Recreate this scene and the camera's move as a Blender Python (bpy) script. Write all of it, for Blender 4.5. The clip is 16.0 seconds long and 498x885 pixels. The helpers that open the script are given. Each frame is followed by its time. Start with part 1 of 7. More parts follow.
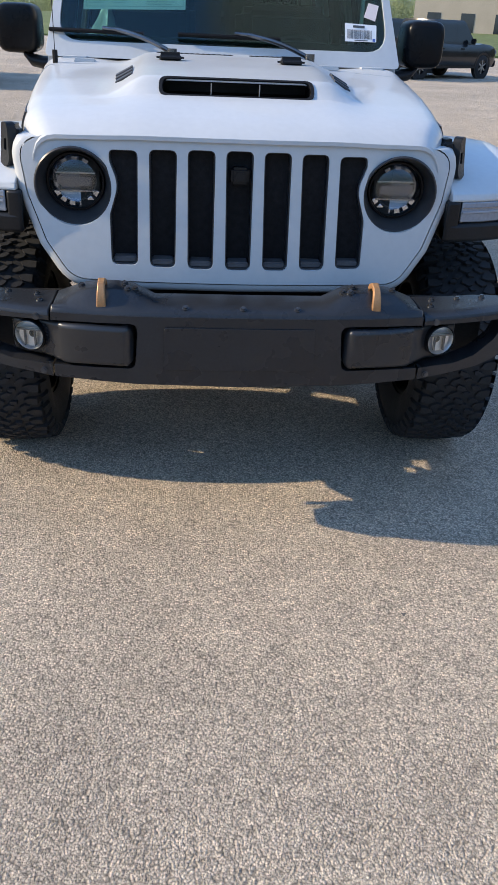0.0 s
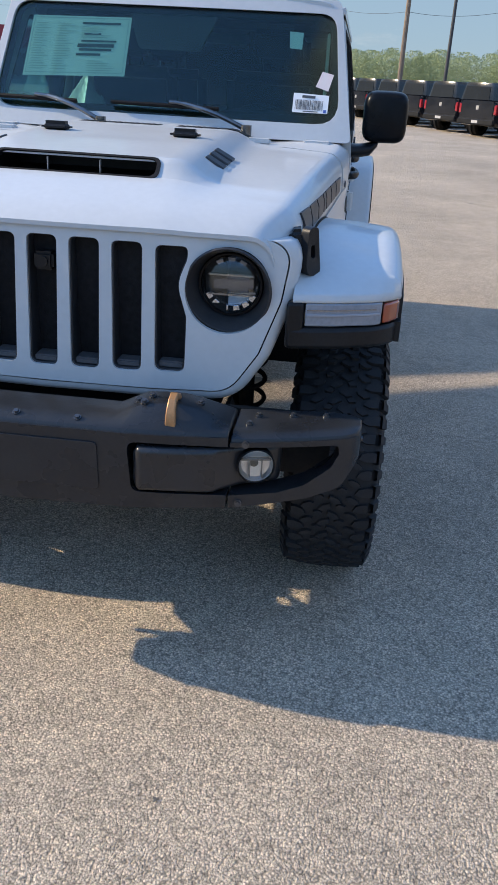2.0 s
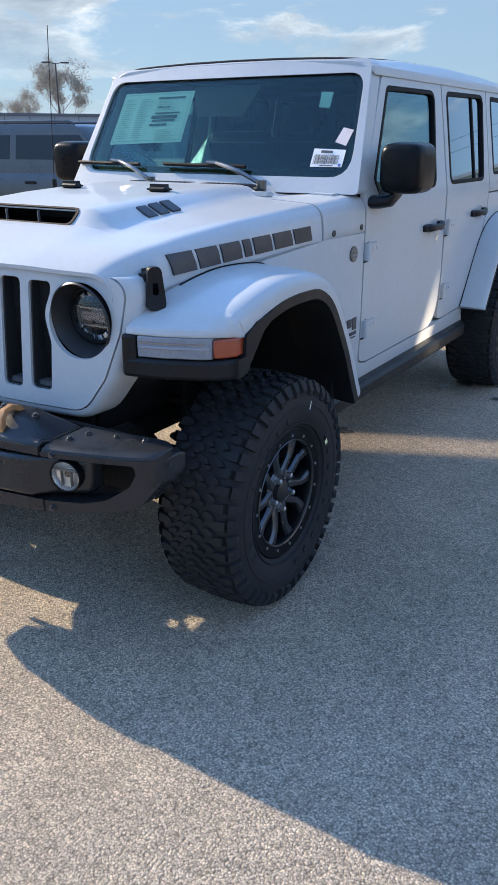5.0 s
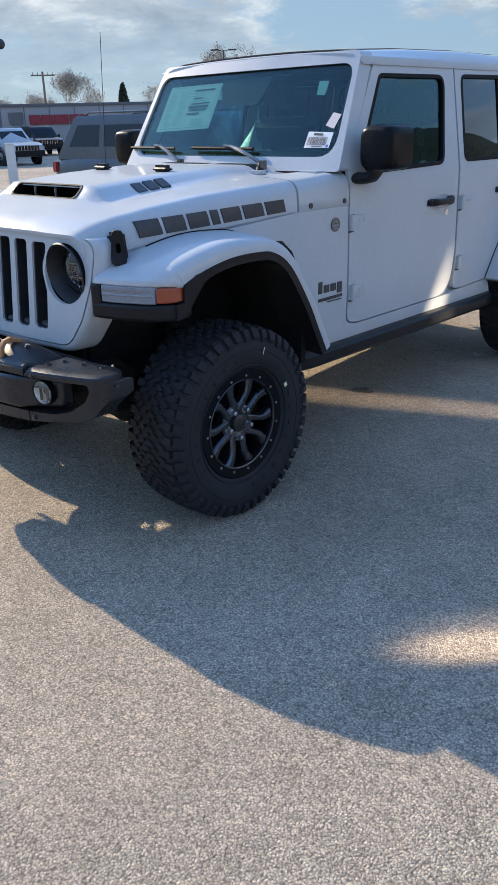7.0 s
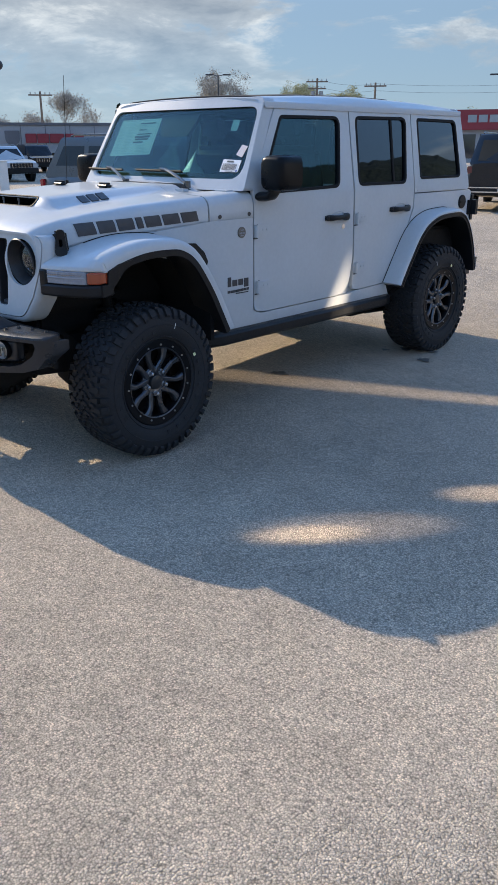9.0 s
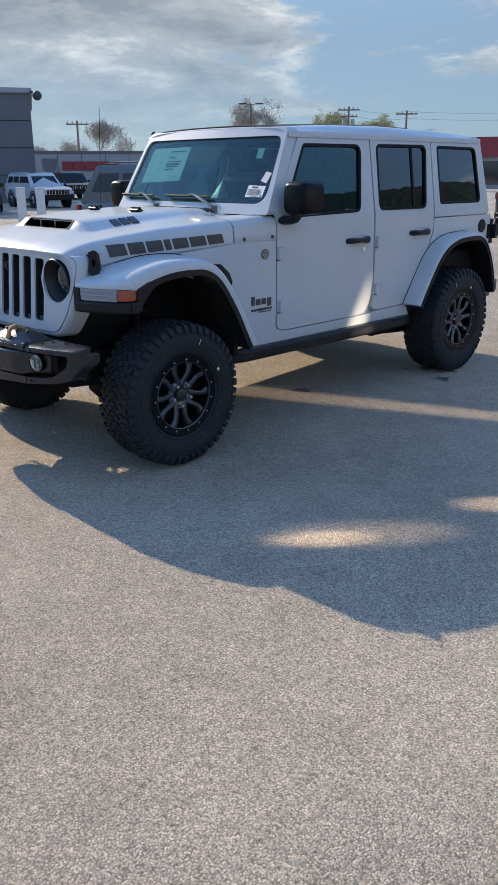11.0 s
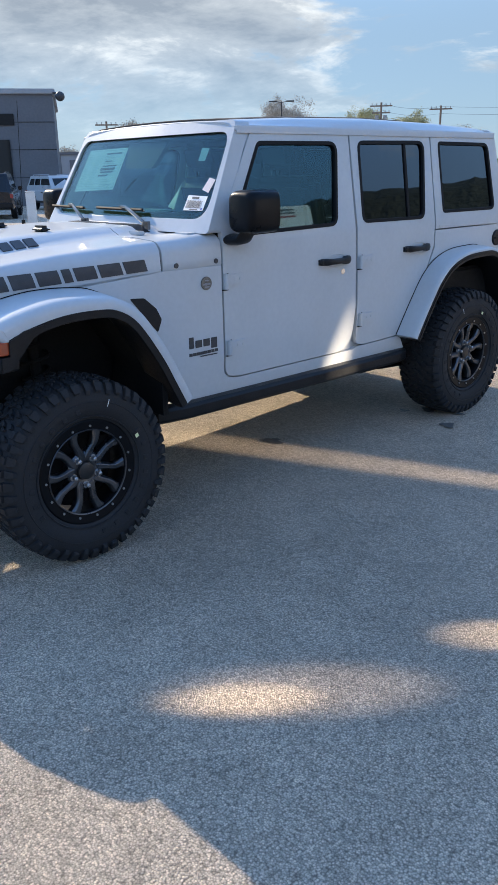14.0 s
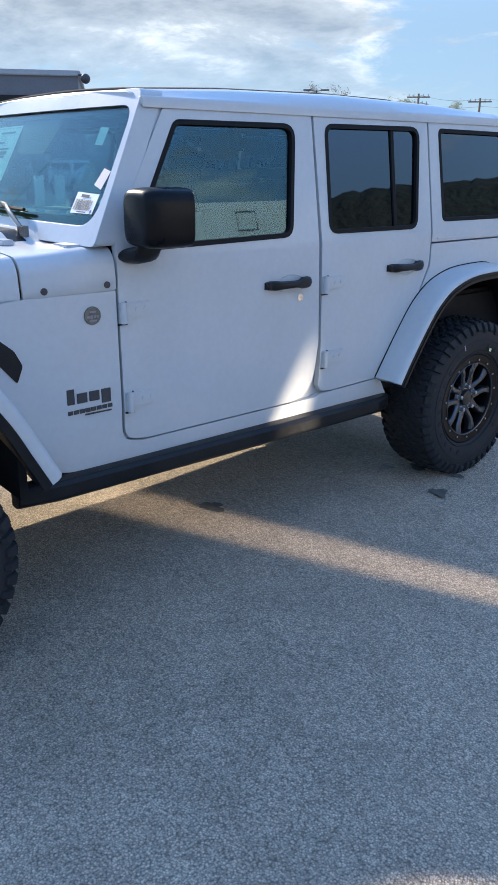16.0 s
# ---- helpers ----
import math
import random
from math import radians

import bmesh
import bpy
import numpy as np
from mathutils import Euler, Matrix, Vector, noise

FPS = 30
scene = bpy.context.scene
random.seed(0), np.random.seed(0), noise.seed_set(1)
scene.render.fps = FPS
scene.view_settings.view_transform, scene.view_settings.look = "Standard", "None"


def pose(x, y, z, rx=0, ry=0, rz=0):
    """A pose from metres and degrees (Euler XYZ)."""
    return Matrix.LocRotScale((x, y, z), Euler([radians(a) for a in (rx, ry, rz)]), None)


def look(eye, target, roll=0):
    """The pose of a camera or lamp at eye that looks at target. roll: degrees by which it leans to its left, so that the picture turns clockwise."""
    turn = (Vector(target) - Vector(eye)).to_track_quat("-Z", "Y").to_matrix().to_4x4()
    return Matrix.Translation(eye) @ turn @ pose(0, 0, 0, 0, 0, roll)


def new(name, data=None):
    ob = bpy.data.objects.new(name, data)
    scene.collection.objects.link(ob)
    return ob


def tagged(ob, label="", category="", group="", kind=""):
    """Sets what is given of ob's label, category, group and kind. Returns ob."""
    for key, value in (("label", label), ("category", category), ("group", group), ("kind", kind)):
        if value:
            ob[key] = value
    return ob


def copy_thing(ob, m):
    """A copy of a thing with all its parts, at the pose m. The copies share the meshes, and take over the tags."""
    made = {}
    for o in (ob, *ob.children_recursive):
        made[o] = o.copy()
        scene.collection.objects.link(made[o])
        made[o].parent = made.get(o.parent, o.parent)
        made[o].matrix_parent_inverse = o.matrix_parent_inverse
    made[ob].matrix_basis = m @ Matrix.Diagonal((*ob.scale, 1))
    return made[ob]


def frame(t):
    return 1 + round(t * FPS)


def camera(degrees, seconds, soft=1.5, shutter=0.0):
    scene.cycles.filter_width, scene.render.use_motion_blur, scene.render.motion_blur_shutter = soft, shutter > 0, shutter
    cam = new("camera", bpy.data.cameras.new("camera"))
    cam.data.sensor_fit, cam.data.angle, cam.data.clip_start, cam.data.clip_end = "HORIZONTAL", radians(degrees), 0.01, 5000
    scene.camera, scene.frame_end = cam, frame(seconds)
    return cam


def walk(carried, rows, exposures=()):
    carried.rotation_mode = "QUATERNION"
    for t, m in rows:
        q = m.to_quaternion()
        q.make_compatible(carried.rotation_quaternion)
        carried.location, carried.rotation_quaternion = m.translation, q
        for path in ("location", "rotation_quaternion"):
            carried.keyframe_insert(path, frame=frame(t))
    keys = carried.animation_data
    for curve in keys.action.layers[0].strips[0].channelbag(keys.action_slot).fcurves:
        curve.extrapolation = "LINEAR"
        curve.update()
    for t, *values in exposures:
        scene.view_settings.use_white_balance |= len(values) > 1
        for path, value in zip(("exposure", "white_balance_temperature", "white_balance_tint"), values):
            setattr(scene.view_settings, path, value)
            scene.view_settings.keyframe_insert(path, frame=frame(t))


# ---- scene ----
cam = camera(35.2, 16.0)
PATH = [
    (0, (-0.164, -3.047, 1.549), (-0.015, -1.289, 0.607), 2.5),
    (0.5, (0.091, -2.921, 1.581), (0.201, -1.168, 0.624), 3.9),
    (1, (0.358, -2.866, 1.609), (0.278, -1.077, 0.717), 0.2),
    (1.5, (0.647, -2.802, 1.634), (0.46, -1.005, 0.775), -0.2),
    (2, (0.799, -2.592, 1.611), (0.608, -0.788, 0.77), 3.2),
    (2.5, (0.917, -2.376, 1.624), (0.676, -0.565, 0.809), 5.2),
    (3, (1.083, -2.173, 1.584), (0.599, -0.405, 0.784), 3.9),
    (3.5, (1.322, -2.029, 1.578), (0.688, -0.289, 0.822), 2.6),
    (6, (2.724, -2.366, 1.624), (1.54, -0.945, 0.865), -1.6),
    (6.5, (2.94, -2.306, 1.615), (1.689, -0.954, 0.836), -2.1),
    (7, (3.152, -2.247, 1.612), (1.866, -0.913, 0.858), -1.5),
    (7.5, (3.333, -2.311, 1.618), (2.038, -0.964, 0.905), -0.4),
    (8, (3.666, -2.529, 1.623), (2.37, -1.184, 0.909), 0.9),
    (8.5, (3.912, -2.606, 1.648), (2.639, -1.244, 0.925), 0.6),
    (9, (4.171, -2.703, 1.643), (2.891, -1.339, 0.936), -0.1),
    (9.5, (4.316, -2.85, 1.636), (2.997, -1.52, 0.934), -0.7),
    (12, (4.353, -2.707, 1.658), (3.002, -1.371, 1.034), 0.1),
    (12.5, (4.188, -2.503, 1.675), (2.886, -1.125, 1.037), 0.2),
    (13, (4.077, -2.302, 1.685), (2.756, -0.931, 1.071), -0.6),
    (13.5, (3.966, -1.962, 1.673), (2.59, -0.651, 1.052), -0.6),
    (14, (3.865, -1.654, 1.674), (2.458, -0.391, 1.022), -1.0),
    (14.5, (3.693, -1.393, 1.685), (2.313, -0.116, 1.004), 0.7),
    (15, (3.551, -1.143, 1.676), (2.155, 0.121, 1.001), 0.5),
    (15.5, (3.437, -0.771, 1.682), (2.015, 0.467, 1.016), -0.2),
    (16, (3.3, -0.525, 1.679), (1.857, 0.684, 1.004), 0.5),
]
walk(cam, [(t, look(eye, target, roll)) for t, eye, target, roll in PATH], [(0, 0.6, 6600, 8), (1, 0.62, 6600, 8), (2, 0.6, 6600, 8), (3.5, 0.9, 6350, 8), (6, 0.66, 6450, 8), (9.5, 0.44, 6450, 8), (12, 0.38, 6400, 8), (13.5, 0.6, 6400, 8), (14.5, 0.8, 6300, 8), (16, 0.92, 6200, 8)])

# ---- daylight: low sun from the vehicle's right side, broken cloud over blue sky ----
SUN_FROM = Vector((-1.88, 0.12, 1.0)).normalized()
sun = new("sun", bpy.data.lights.new("sun", "SUN"))
sun.data.energy, sun.data.angle, sun.data.color = 4.1, radians(0.53), (1.0, 0.815, 0.59)
sun.matrix_world = look(SUN_FROM * 40, (0, 0, 0))
sky_world = bpy.data.worlds.new("sky")
scene.world = sky_world
sky_world.use_nodes = True
scene.view_settings.exposure = 0.55


def glint_stand_in(eye, aim, along, half_long, half_wide, watts):
    """Added spot lamp for reflected sunlight, its reflector unseen: a flat fan of light whose long side runs in the
    direction along.
    """
    lamp = new("glint_stand_in", bpy.data.lights.new("glint_stand_in", "SPOT"))
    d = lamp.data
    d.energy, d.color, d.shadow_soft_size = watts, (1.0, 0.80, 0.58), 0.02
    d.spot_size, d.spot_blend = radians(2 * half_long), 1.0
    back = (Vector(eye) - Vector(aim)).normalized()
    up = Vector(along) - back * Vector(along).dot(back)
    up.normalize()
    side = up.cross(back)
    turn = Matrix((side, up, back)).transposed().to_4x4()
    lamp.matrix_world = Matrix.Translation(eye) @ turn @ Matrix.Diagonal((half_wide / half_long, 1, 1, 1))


# four added spots make the bright patches on door and asphalt
glint_stand_in((8.0, 4.85, 1.3), (0.79, 1.72, 0.14), (0.05, 0.24, 0.70), 6.4, 1.2, 4900)
glint_stand_in((7.6, 6.2, 2.0), (2.20, -0.20, 0.0), (0.0, 0.0, 1.0), 0.42, 0.62, 11000)
glint_stand_in((7.6, 6.2, 2.0), (2.32, 0.00, 0.0), (0.0, 0.0, 1.0), 0.95, 1.3, 3600)
glint_stand_in((7.6, 6.2, 2.0), (2.58, 0.76, 0.0), (0.0, 0.0, 1.0), 0.55, 0.95, 7500)


def build_sky():
    nt = sky_world.node_tree
    nt.nodes.clear()

    def node(kind, op=None, **inputs):
        n = nt.nodes.new(kind)
        if op:
            n.operation = op
        for k, v in inputs.items():
            n.inputs[k].default_value = v
        return n

    def math_node(op, a, b, clamp=False):
        n = node("ShaderNodeMath", op)
        n.use_clamp = clamp
        for i, v in enumerate((a, b)):
            if isinstance(v, (int, float)):
                n.inputs[i].default_value = v
            else:
                nt.links.new(v, n.inputs[i])
        return n.outputs[0]

    out = node("ShaderNodeOutputWorld")
    bg = node("ShaderNodeBackground", Strength=0.215)
    sky = node("ShaderNodeTexSky")
    sky.sky_type, sky.sun_disc = "NISHITA", False
    sky.sun_elevation = math.asin(SUN_FROM.z)
    sky.sun_rotation = math.atan2(SUN_FROM.x, SUN_FROM.y)
    sky.air_density, sky.dust_density, sky.ozone_density = 1.0, 0.1, 3.0
    # a layer of broken cloud seen in perspective
    tc = node("ShaderNodeTexCoord")
    sep = node("ShaderNodeSeparateXYZ")
    nt.links.new(tc.outputs["Generated"], sep.inputs[0])
    up = math_node("ADD", math_node("MAXIMUM", sep.outputs[2], 0.0), 0.22)
    flat = node("ShaderNodeCombineXYZ")
    nt.links.new(math_node("DIVIDE", sep.outputs[0], up), flat.inputs[0])
    nt.links.new(math_node("DIVIDE", sep.outputs[1], up), flat.inputs[1])
    big = node("ShaderNodeTexNoise", Scale=1.25, Detail=10.0, Roughness=0.60, Distortion=0.3)
    fine = node("ShaderNodeTexNoise", Scale=2.7, Detail=9.0, Roughness=0.62, Distortion=0.3)
    nt.links.new(flat.outputs[0], big.inputs["Vector"])
    nt.links.new(flat.outputs[0], fine.inputs["Vector"])
    cover = node("ShaderNodeMapRange")
    cover.interpolation_type = "SMOOTHSTEP"
    cover.inputs["From Min"].default_value, cover.inputs["From Max"].default_value = 0.545, 0.625
    # the cloud bank stands ahead and towards the sun
    toward = math_node("ADD", math_node("MULTIPLY", sep.outputs[0], -0.90), math_node("MULTIPLY", sep.outputs[1], 0.44))
    rise = node("ShaderNodeMapRange")
    rise.interpolation_type = "SMOOTHSTEP"
    rise.inputs["From Min"].default_value, rise.inputs["From Max"].default_value = 0.815, 0.98
    rise.inputs["To Max"].default_value = 0.165
    nt.links.new(toward, rise.inputs["Value"])
    tone = node("ShaderNodeValToRGB")
    tone.color_ramp.elements[0].position, tone.color_ramp.elements[0].color = 0.26, (1.05, 1.22, 1.46, 1)
    tone.color_ramp.elements[1].position, tone.color_ramp.elements[1].color = 0.58, (3.0, 3.05, 3.06, 1)
    mid_tone = tone.color_ramp.elements.new(0.46)
    mid_tone.color = (1.75, 1.90, 2.08, 1)
    # thick cloud is grey below, thin edges are bright
    core = node("ShaderNodeMapRange")
    core.inputs["From Min"].default_value, core.inputs["From Max"].default_value = 0.60, 0.80
    core.inputs["To Min"].default_value, core.inputs["To Max"].default_value = 0.02, 0.22
    nt.links.new(math_node("SUBTRACT", fine.outputs["Fac"], core.outputs[0]), tone.inputs[0])
    depth = math_node("ADD", big.outputs["Fac"], rise.outputs[0])
    nt.links.new(depth, cover.inputs["Value"])
    nt.links.new(depth, core.inputs["Value"])
    mix = node("ShaderNodeMix")
    mix.data_type = "RGBA"
    # it thins out into the haze above the horizon
    thin = node("ShaderNodeMapRange")
    thin.interpolation_type = "SMOOTHSTEP"
    thin.inputs["From Min"].default_value, thin.inputs["From Max"].default_value = 0.02, 0.19
    thin.inputs["To Min"].default_value = 0.15
    nt.links.new(sep.outputs[2], thin.inputs["Value"])
    nt.links.new(math_node("MULTIPLY", cover.outputs[0], thin.outputs[0]), mix.inputs["Factor"])
    # haze thickens towards the horizon
    haze = node("ShaderNodeMapRange")
    haze.interpolation_type = "SMOOTHSTEP"
    haze.inputs["From Min"].default_value, haze.inputs["From Max"].default_value = 0.13, 0.60
    haze.inputs["To Min"].default_value, haze.inputs["To Max"].default_value = 0.94, 0.0
    nt.links.new(sep.outputs[2], haze.inputs["Value"])
    tint = node("ShaderNodeMix")
    tint.data_type, tint.blend_type = "RGBA", "MULTIPLY"
    tint.inputs["Factor"].default_value = 1.0
    tint.inputs["B"].default_value = (1.08, 1.22, 1.36, 1)
    nt.links.new(sky.outputs[0], tint.inputs["A"])
    low = node("ShaderNodeMix")
    low.data_type = "RGBA"
    low.inputs["B"].default_value = (0.90, 1.25, 1.68, 1)
    nt.links.new(haze.outputs[0], low.inputs["Factor"])
    nt.links.new(tint.outputs["Result"], low.inputs["A"])
    nt.links.new(low.outputs["Result"], mix.inputs["A"])
    nt.links.new(tone.outputs[0], mix.inputs["B"])
    nt.links.new(mix.outputs["Result"], bg.inputs["Color"])
    nt.links.new(bg.outputs[0], out.inputs["Surface"])


build_sky()

# ---- materials ----
def material(name, color=(0.5, 0.5, 0.5), rough=0.5, metal=0.0, coat=0.0, spec=0.5):
    m = bpy.data.materials.new(name)
    m.use_nodes = True
    b = m.node_tree.nodes["Principled BSDF"]
    b.inputs["Base Color"].default_value = (*color, 1)
    b.inputs["Roughness"].default_value = rough
    b.inputs["Metallic"].default_value = metal
    b.inputs["Coat Weight"].default_value = coat
    b.inputs["Coat Roughness"].default_value = 0.06
    b.inputs["Specular IOR Level"].default_value = spec
    return m


def grain(m, scale, lo, hi, detail=4.0, bump=0.0, bump_scale=None, rough=None, dist=0.002):
    """Two-scale colour variation between lo and hi, fine relief, and roughness that varies with it."""
    nt = m.node_tree
    b = nt.nodes["Principled BSDF"]
    tc = nt.nodes.new("ShaderNodeTexCoord")
    n1 = nt.nodes.new("ShaderNodeTexNoise")
    n1.inputs["Scale"].default_value, n1.inputs["Detail"].default_value = scale, detail
    n2 = nt.nodes.new("ShaderNodeTexNoise")
    n2.inputs["Scale"].default_value, n2.inputs["Detail"].default_value = scale * 14, 3
    for n in (n1, n2):
        nt.links.new(tc.outputs["Object"], n.inputs["Vector"])
    mix = nt.nodes.new("ShaderNodeMath")
    mix.operation = "MULTIPLY_ADD"
    mix.inputs[1].default_value, mix.inputs[2].default_value = 0.45, 0.0
    nt.links.new(n2.outputs["Fac"], mix.inputs[0])
    add = nt.nodes.new("ShaderNodeMath")
    add.operation = "MULTIPLY_ADD"
    add.inputs[1].default_value = 0.6
    nt.links.new(n1.outputs["Fac"], add.inputs[0])
    nt.links.new(mix.outputs[0], add.inputs[2])
    ramp = nt.nodes.new("ShaderNodeValToRGB")
    ramp.color_ramp.elements[0].position, ramp.color_ramp.elements[1].position = 0.35, 0.7
    ramp.color_ramp.elements[0].color, ramp.color_ramp.elements[1].color = (*lo, 1), (*hi, 1)
    nt.links.new(add.outputs[0], ramp.inputs[0])
    nt.links.new(ramp.outputs[0], b.inputs["Base Color"])
    if rough:
        rr = nt.nodes.new("ShaderNodeMapRange")
        rr.inputs["To Min"].default_value, rr.inputs["To Max"].default_value = rough
        rr.inputs["From Min"].default_value, rr.inputs["From Max"].default_value = 0.3, 0.7
        nt.links.new(n1.outputs["Fac"], rr.inputs["Value"])
        nt.links.new(rr.outputs[0], b.inputs["Roughness"])
    if bump:
        n3 = nt.nodes.new("ShaderNodeTexNoise")
        n3.inputs["Scale"].default_value, n3.inputs["Detail"].default_value = bump_scale or scale * 20, 2
        nt.links.new(tc.outputs["Object"], n3.inputs["Vector"])
        bp = nt.nodes.new("ShaderNodeBump")
        bp.inputs["Strength"].default_value, bp.inputs["Distance"].default_value = bump, dist
        nt.links.new(n3.outputs["Fac"], bp.inputs["Height"])
        nt.links.new(bp.outputs[0], b.inputs["Normal"])
    return m


def glass(name, tint, gloss=1.0, sheen=(0.74, 0.82, 0.82)):
    """A thin pane: tinted straight-through light under a Fresnel reflection."""
    m = bpy.data.materials.new(name)
    m.use_nodes = True
    nt = m.node_tree
    nt.nodes.clear()
    out = nt.nodes.new("ShaderNodeOutputMaterial")
    tr = nt.nodes.new("ShaderNodeBsdfTransparent")
    tr.inputs["Color"].default_value = (*tint, 1)
    gl = nt.nodes.new("ShaderNodeBsdfGlossy")
    gl.inputs["Roughness"].default_value = 0.015
    gl.inputs["Color"].default_value = (*sheen, 1)
    fr = nt.nodes.new("ShaderNodeLayerWeight")
    fr.inputs["Blend"].default_value = 0.5
    edge = nt.nodes.new("ShaderNodeMath")
    edge.operation = "POWER"
    edge.inputs[1].default_value = 5.0
    nt.links.new(fr.outputs["Facing"], edge.inputs[0])
    mul = nt.nodes.new("ShaderNodeMath")
    mul.operation, mul.use_clamp = "MULTIPLY_ADD", True
    mul.inputs[1].default_value, mul.inputs[2].default_value = 0.9 * gloss, 0.04 * gloss
    nt.links.new(edge.outputs[0], mul.inputs[0])
    mix = nt.nodes.new("ShaderNodeMixShader")
    nt.links.new(mul.outputs[0], mix.inputs[0])
    nt.links.new(tr.outputs[0], mix.inputs[1])
    nt.links.new(gl.outputs[0], mix.inputs[2])
    nt.links.new(mix.outputs[0], out.inputs["Surface"])
    return m


WHITE = grain(material("white_paint", rough=0.30, coat=0.35, spec=0.12), 3.0, (0.495, 0.514, 0.526), (0.543, 0.562, 0.573), rough=(0.30, 0.40))
BLACK_TRIM = grain(material("black_trim_plastic", rough=0.42, spec=0.25), 9.0, (0.008, 0.0085, 0.010), (0.016, 0.017, 0.019), bump=0.18, bump_scale=900, rough=(0.30, 0.46))
BUMPER = grain(material("textured_black_steel", rough=0.32, spec=0.45), 7.0, (0.014, 0.0155, 0.0185), (0.025, 0.027, 0.031), bump=0.2, bump_scale=700, rough=(0.24, 0.36))
DARK = grain(material("dark_underbody", rough=0.75, spec=0.2), 6.0, (0.007, 0.007, 0.008), (0.018, 0.0175, 0.017), rough=(0.6, 0.9))
HOUSING = grain(material("moulded_black_plastic", rough=0.3, spec=0.55), 9.0, (0.014, 0.015, 0.0175), (0.022, 0.0235, 0.027), rough=(0.24, 0.36))
RUBBER = grain(material("tyre_rubber", rough=0.7, spec=0.32), 12.0, (0.014, 0.0145, 0.0165), (0.029, 0.0295, 0.032), bump=0.3, bump_scale=500, rough=(0.62, 0.85))
MIRROR_SHELL = grain(material("mirror_shell_plastic", rough=0.4, spec=0.14), 9.0, (0.004, 0.0045, 0.0055), (0.008, 0.0085, 0.010), rough=(0.24, 0.36))
LINER = grain(material("satin_black_moulding", rough=0.4, spec=0.4), 9.0, (0.022, 0.023, 0.026), (0.036, 0.037, 0.041), rough=(0.34, 0.46))
SCREEN = grain(material("grille_screen", rough=0.7, spec=0.2), 60.0, (0.006, 0.0065, 0.008), (0.016, 0.017, 0.020), bump=0.6, bump_scale=160)
SILL = grain(material("grey_slot_sill", rough=0.5, spec=0.3), 8.0, (0.07, 0.075, 0.085), (0.11, 0.115, 0.125), rough=(0.4, 0.55))
SEAL = material("rubber_seal", (0.010, 0.010, 0.011), 0.6, spec=0.15)
RIM_BLACK = material("gloss_black_rim", (0.006, 0.0065, 0.008), 0.36, 0.0, 0.0, 0.14)
RIM_BRONZE = grain(material("machined_dark_alloy", rough=0.33, metal=0.9), 15.0, (0.080, 0.084, 0.094), (0.135, 0.140, 0.152), rough=(0.24, 0.42))
CHROME = material("chrome", (0.75, 0.76, 0.78), 0.12, 1.0)
STEEL = grain(material("satin_steel", rough=0.4, metal=0.9), 10.0, (0.30, 0.30, 0.31), (0.5, 0.5, 0.51), rough=(0.3, 0.5))
ARM = grain(material("satin_dark_arm", rough=0.22, metal=0.9), 10.0, (0.13, 0.135, 0.14), (0.19, 0.195, 0.20), rough=(0.18, 0.28))
BRONZE = grain(material("bronze_painted_steel", rough=0.45, metal=0.35), 10.0, (0.33, 0.17, 0.075), (0.47, 0.26, 0.12), rough=(0.35, 0.55))
DECAL = grain(material("charcoal_vinyl", rough=0.45), 20.0, (0.030, 0.032, 0.037), (0.050, 0.052, 0.058))
DECAL_GREY = material("grey_vinyl", (0.24, 0.25, 0.28), 0.45)
ORANGE = material("amber_lens", (0.31, 0.045, 0.013), 0.12, 0.0, 1.0)
RED_LENS = material("red_lens", (0.30, 0.014, 0.022), 0.12, 0.0, 1.0)
LENS = grain(material("clear_lamp_lens", rough=0.12, coat=1.0), 6.0, (0.17, 0.20, 0.245), (0.26, 0.295, 0.35))
LENS_BAR = material("lamp_light_guide", (0.27, 0.30, 0.35), 0.2, 0.0, 1.0)
LENS_DARK = material("dark_projector_lens", (0.12, 0.125, 0.15), 0.1, 0.6, 1.0)
SMOKED_BAR = material("smoked_bar", (0.12, 0.12, 0.125), 0.3, 0.6)
STEEL_GREY = material("grey_lamp_trim", (0.30, 0.31, 0.33), 0.25, 0.9)
FOG_LENS = material("fog_reflector", (0.78, 0.77, 0.75), 0.3, 0.9)
WINDSHIELD = glass("windshield_glass", (0.66, 0.81, 0.77), 1.1)
TINT = glass("tinted_glass", (0.13, 0.145, 0.16), 3.3, (0.70, 0.84, 1.0))
SIDE_GLASS = glass("front_door_glass", (0.52, 0.68, 0.72), 2.2, (0.56, 0.84, 0.98))
CLEAR = glass("lamp_glass", (0.88, 0.9, 0.93), 2.2)
PAPER = grain(material("printed_paper", rough=0.7), 8.0, (0.74, 0.78, 0.75), (0.83, 0.86, 0.83))
PAPER_PINK = material("pale_pink_paper", (0.82, 0.70, 0.66), 0.7)
PAPER_WHITE = material("white_label_stock", (0.84, 0.84, 0.84), 0.6)
INK = material("printing_ink", (0.07, 0.08, 0.09), 0.7)
INK_GREY = material("grey_printing", (0.56, 0.61, 0.59), 0.7)
INK_BLUE = material("blue_printing", (0.05, 0.12, 0.42), 0.6)
INTERIOR = grain(material("black_interior_trim", rough=0.7), 10.0, (0.012, 0.012, 0.014), (0.03, 0.03, 0.033))
SEAT = grain(material("black_leather", rough=0.55), 14.0, (0.014, 0.014, 0.016), (0.035, 0.034, 0.036), bump=0.2, bump_scale=300)
PLASTIC_WRAP = grain(material("crumpled_protective_film", rough=0.35), 16.0, (0.60, 0.63, 0.58), (0.80, 0.82, 0.76), bump=0.5, bump_scale=40, dist=0.01)
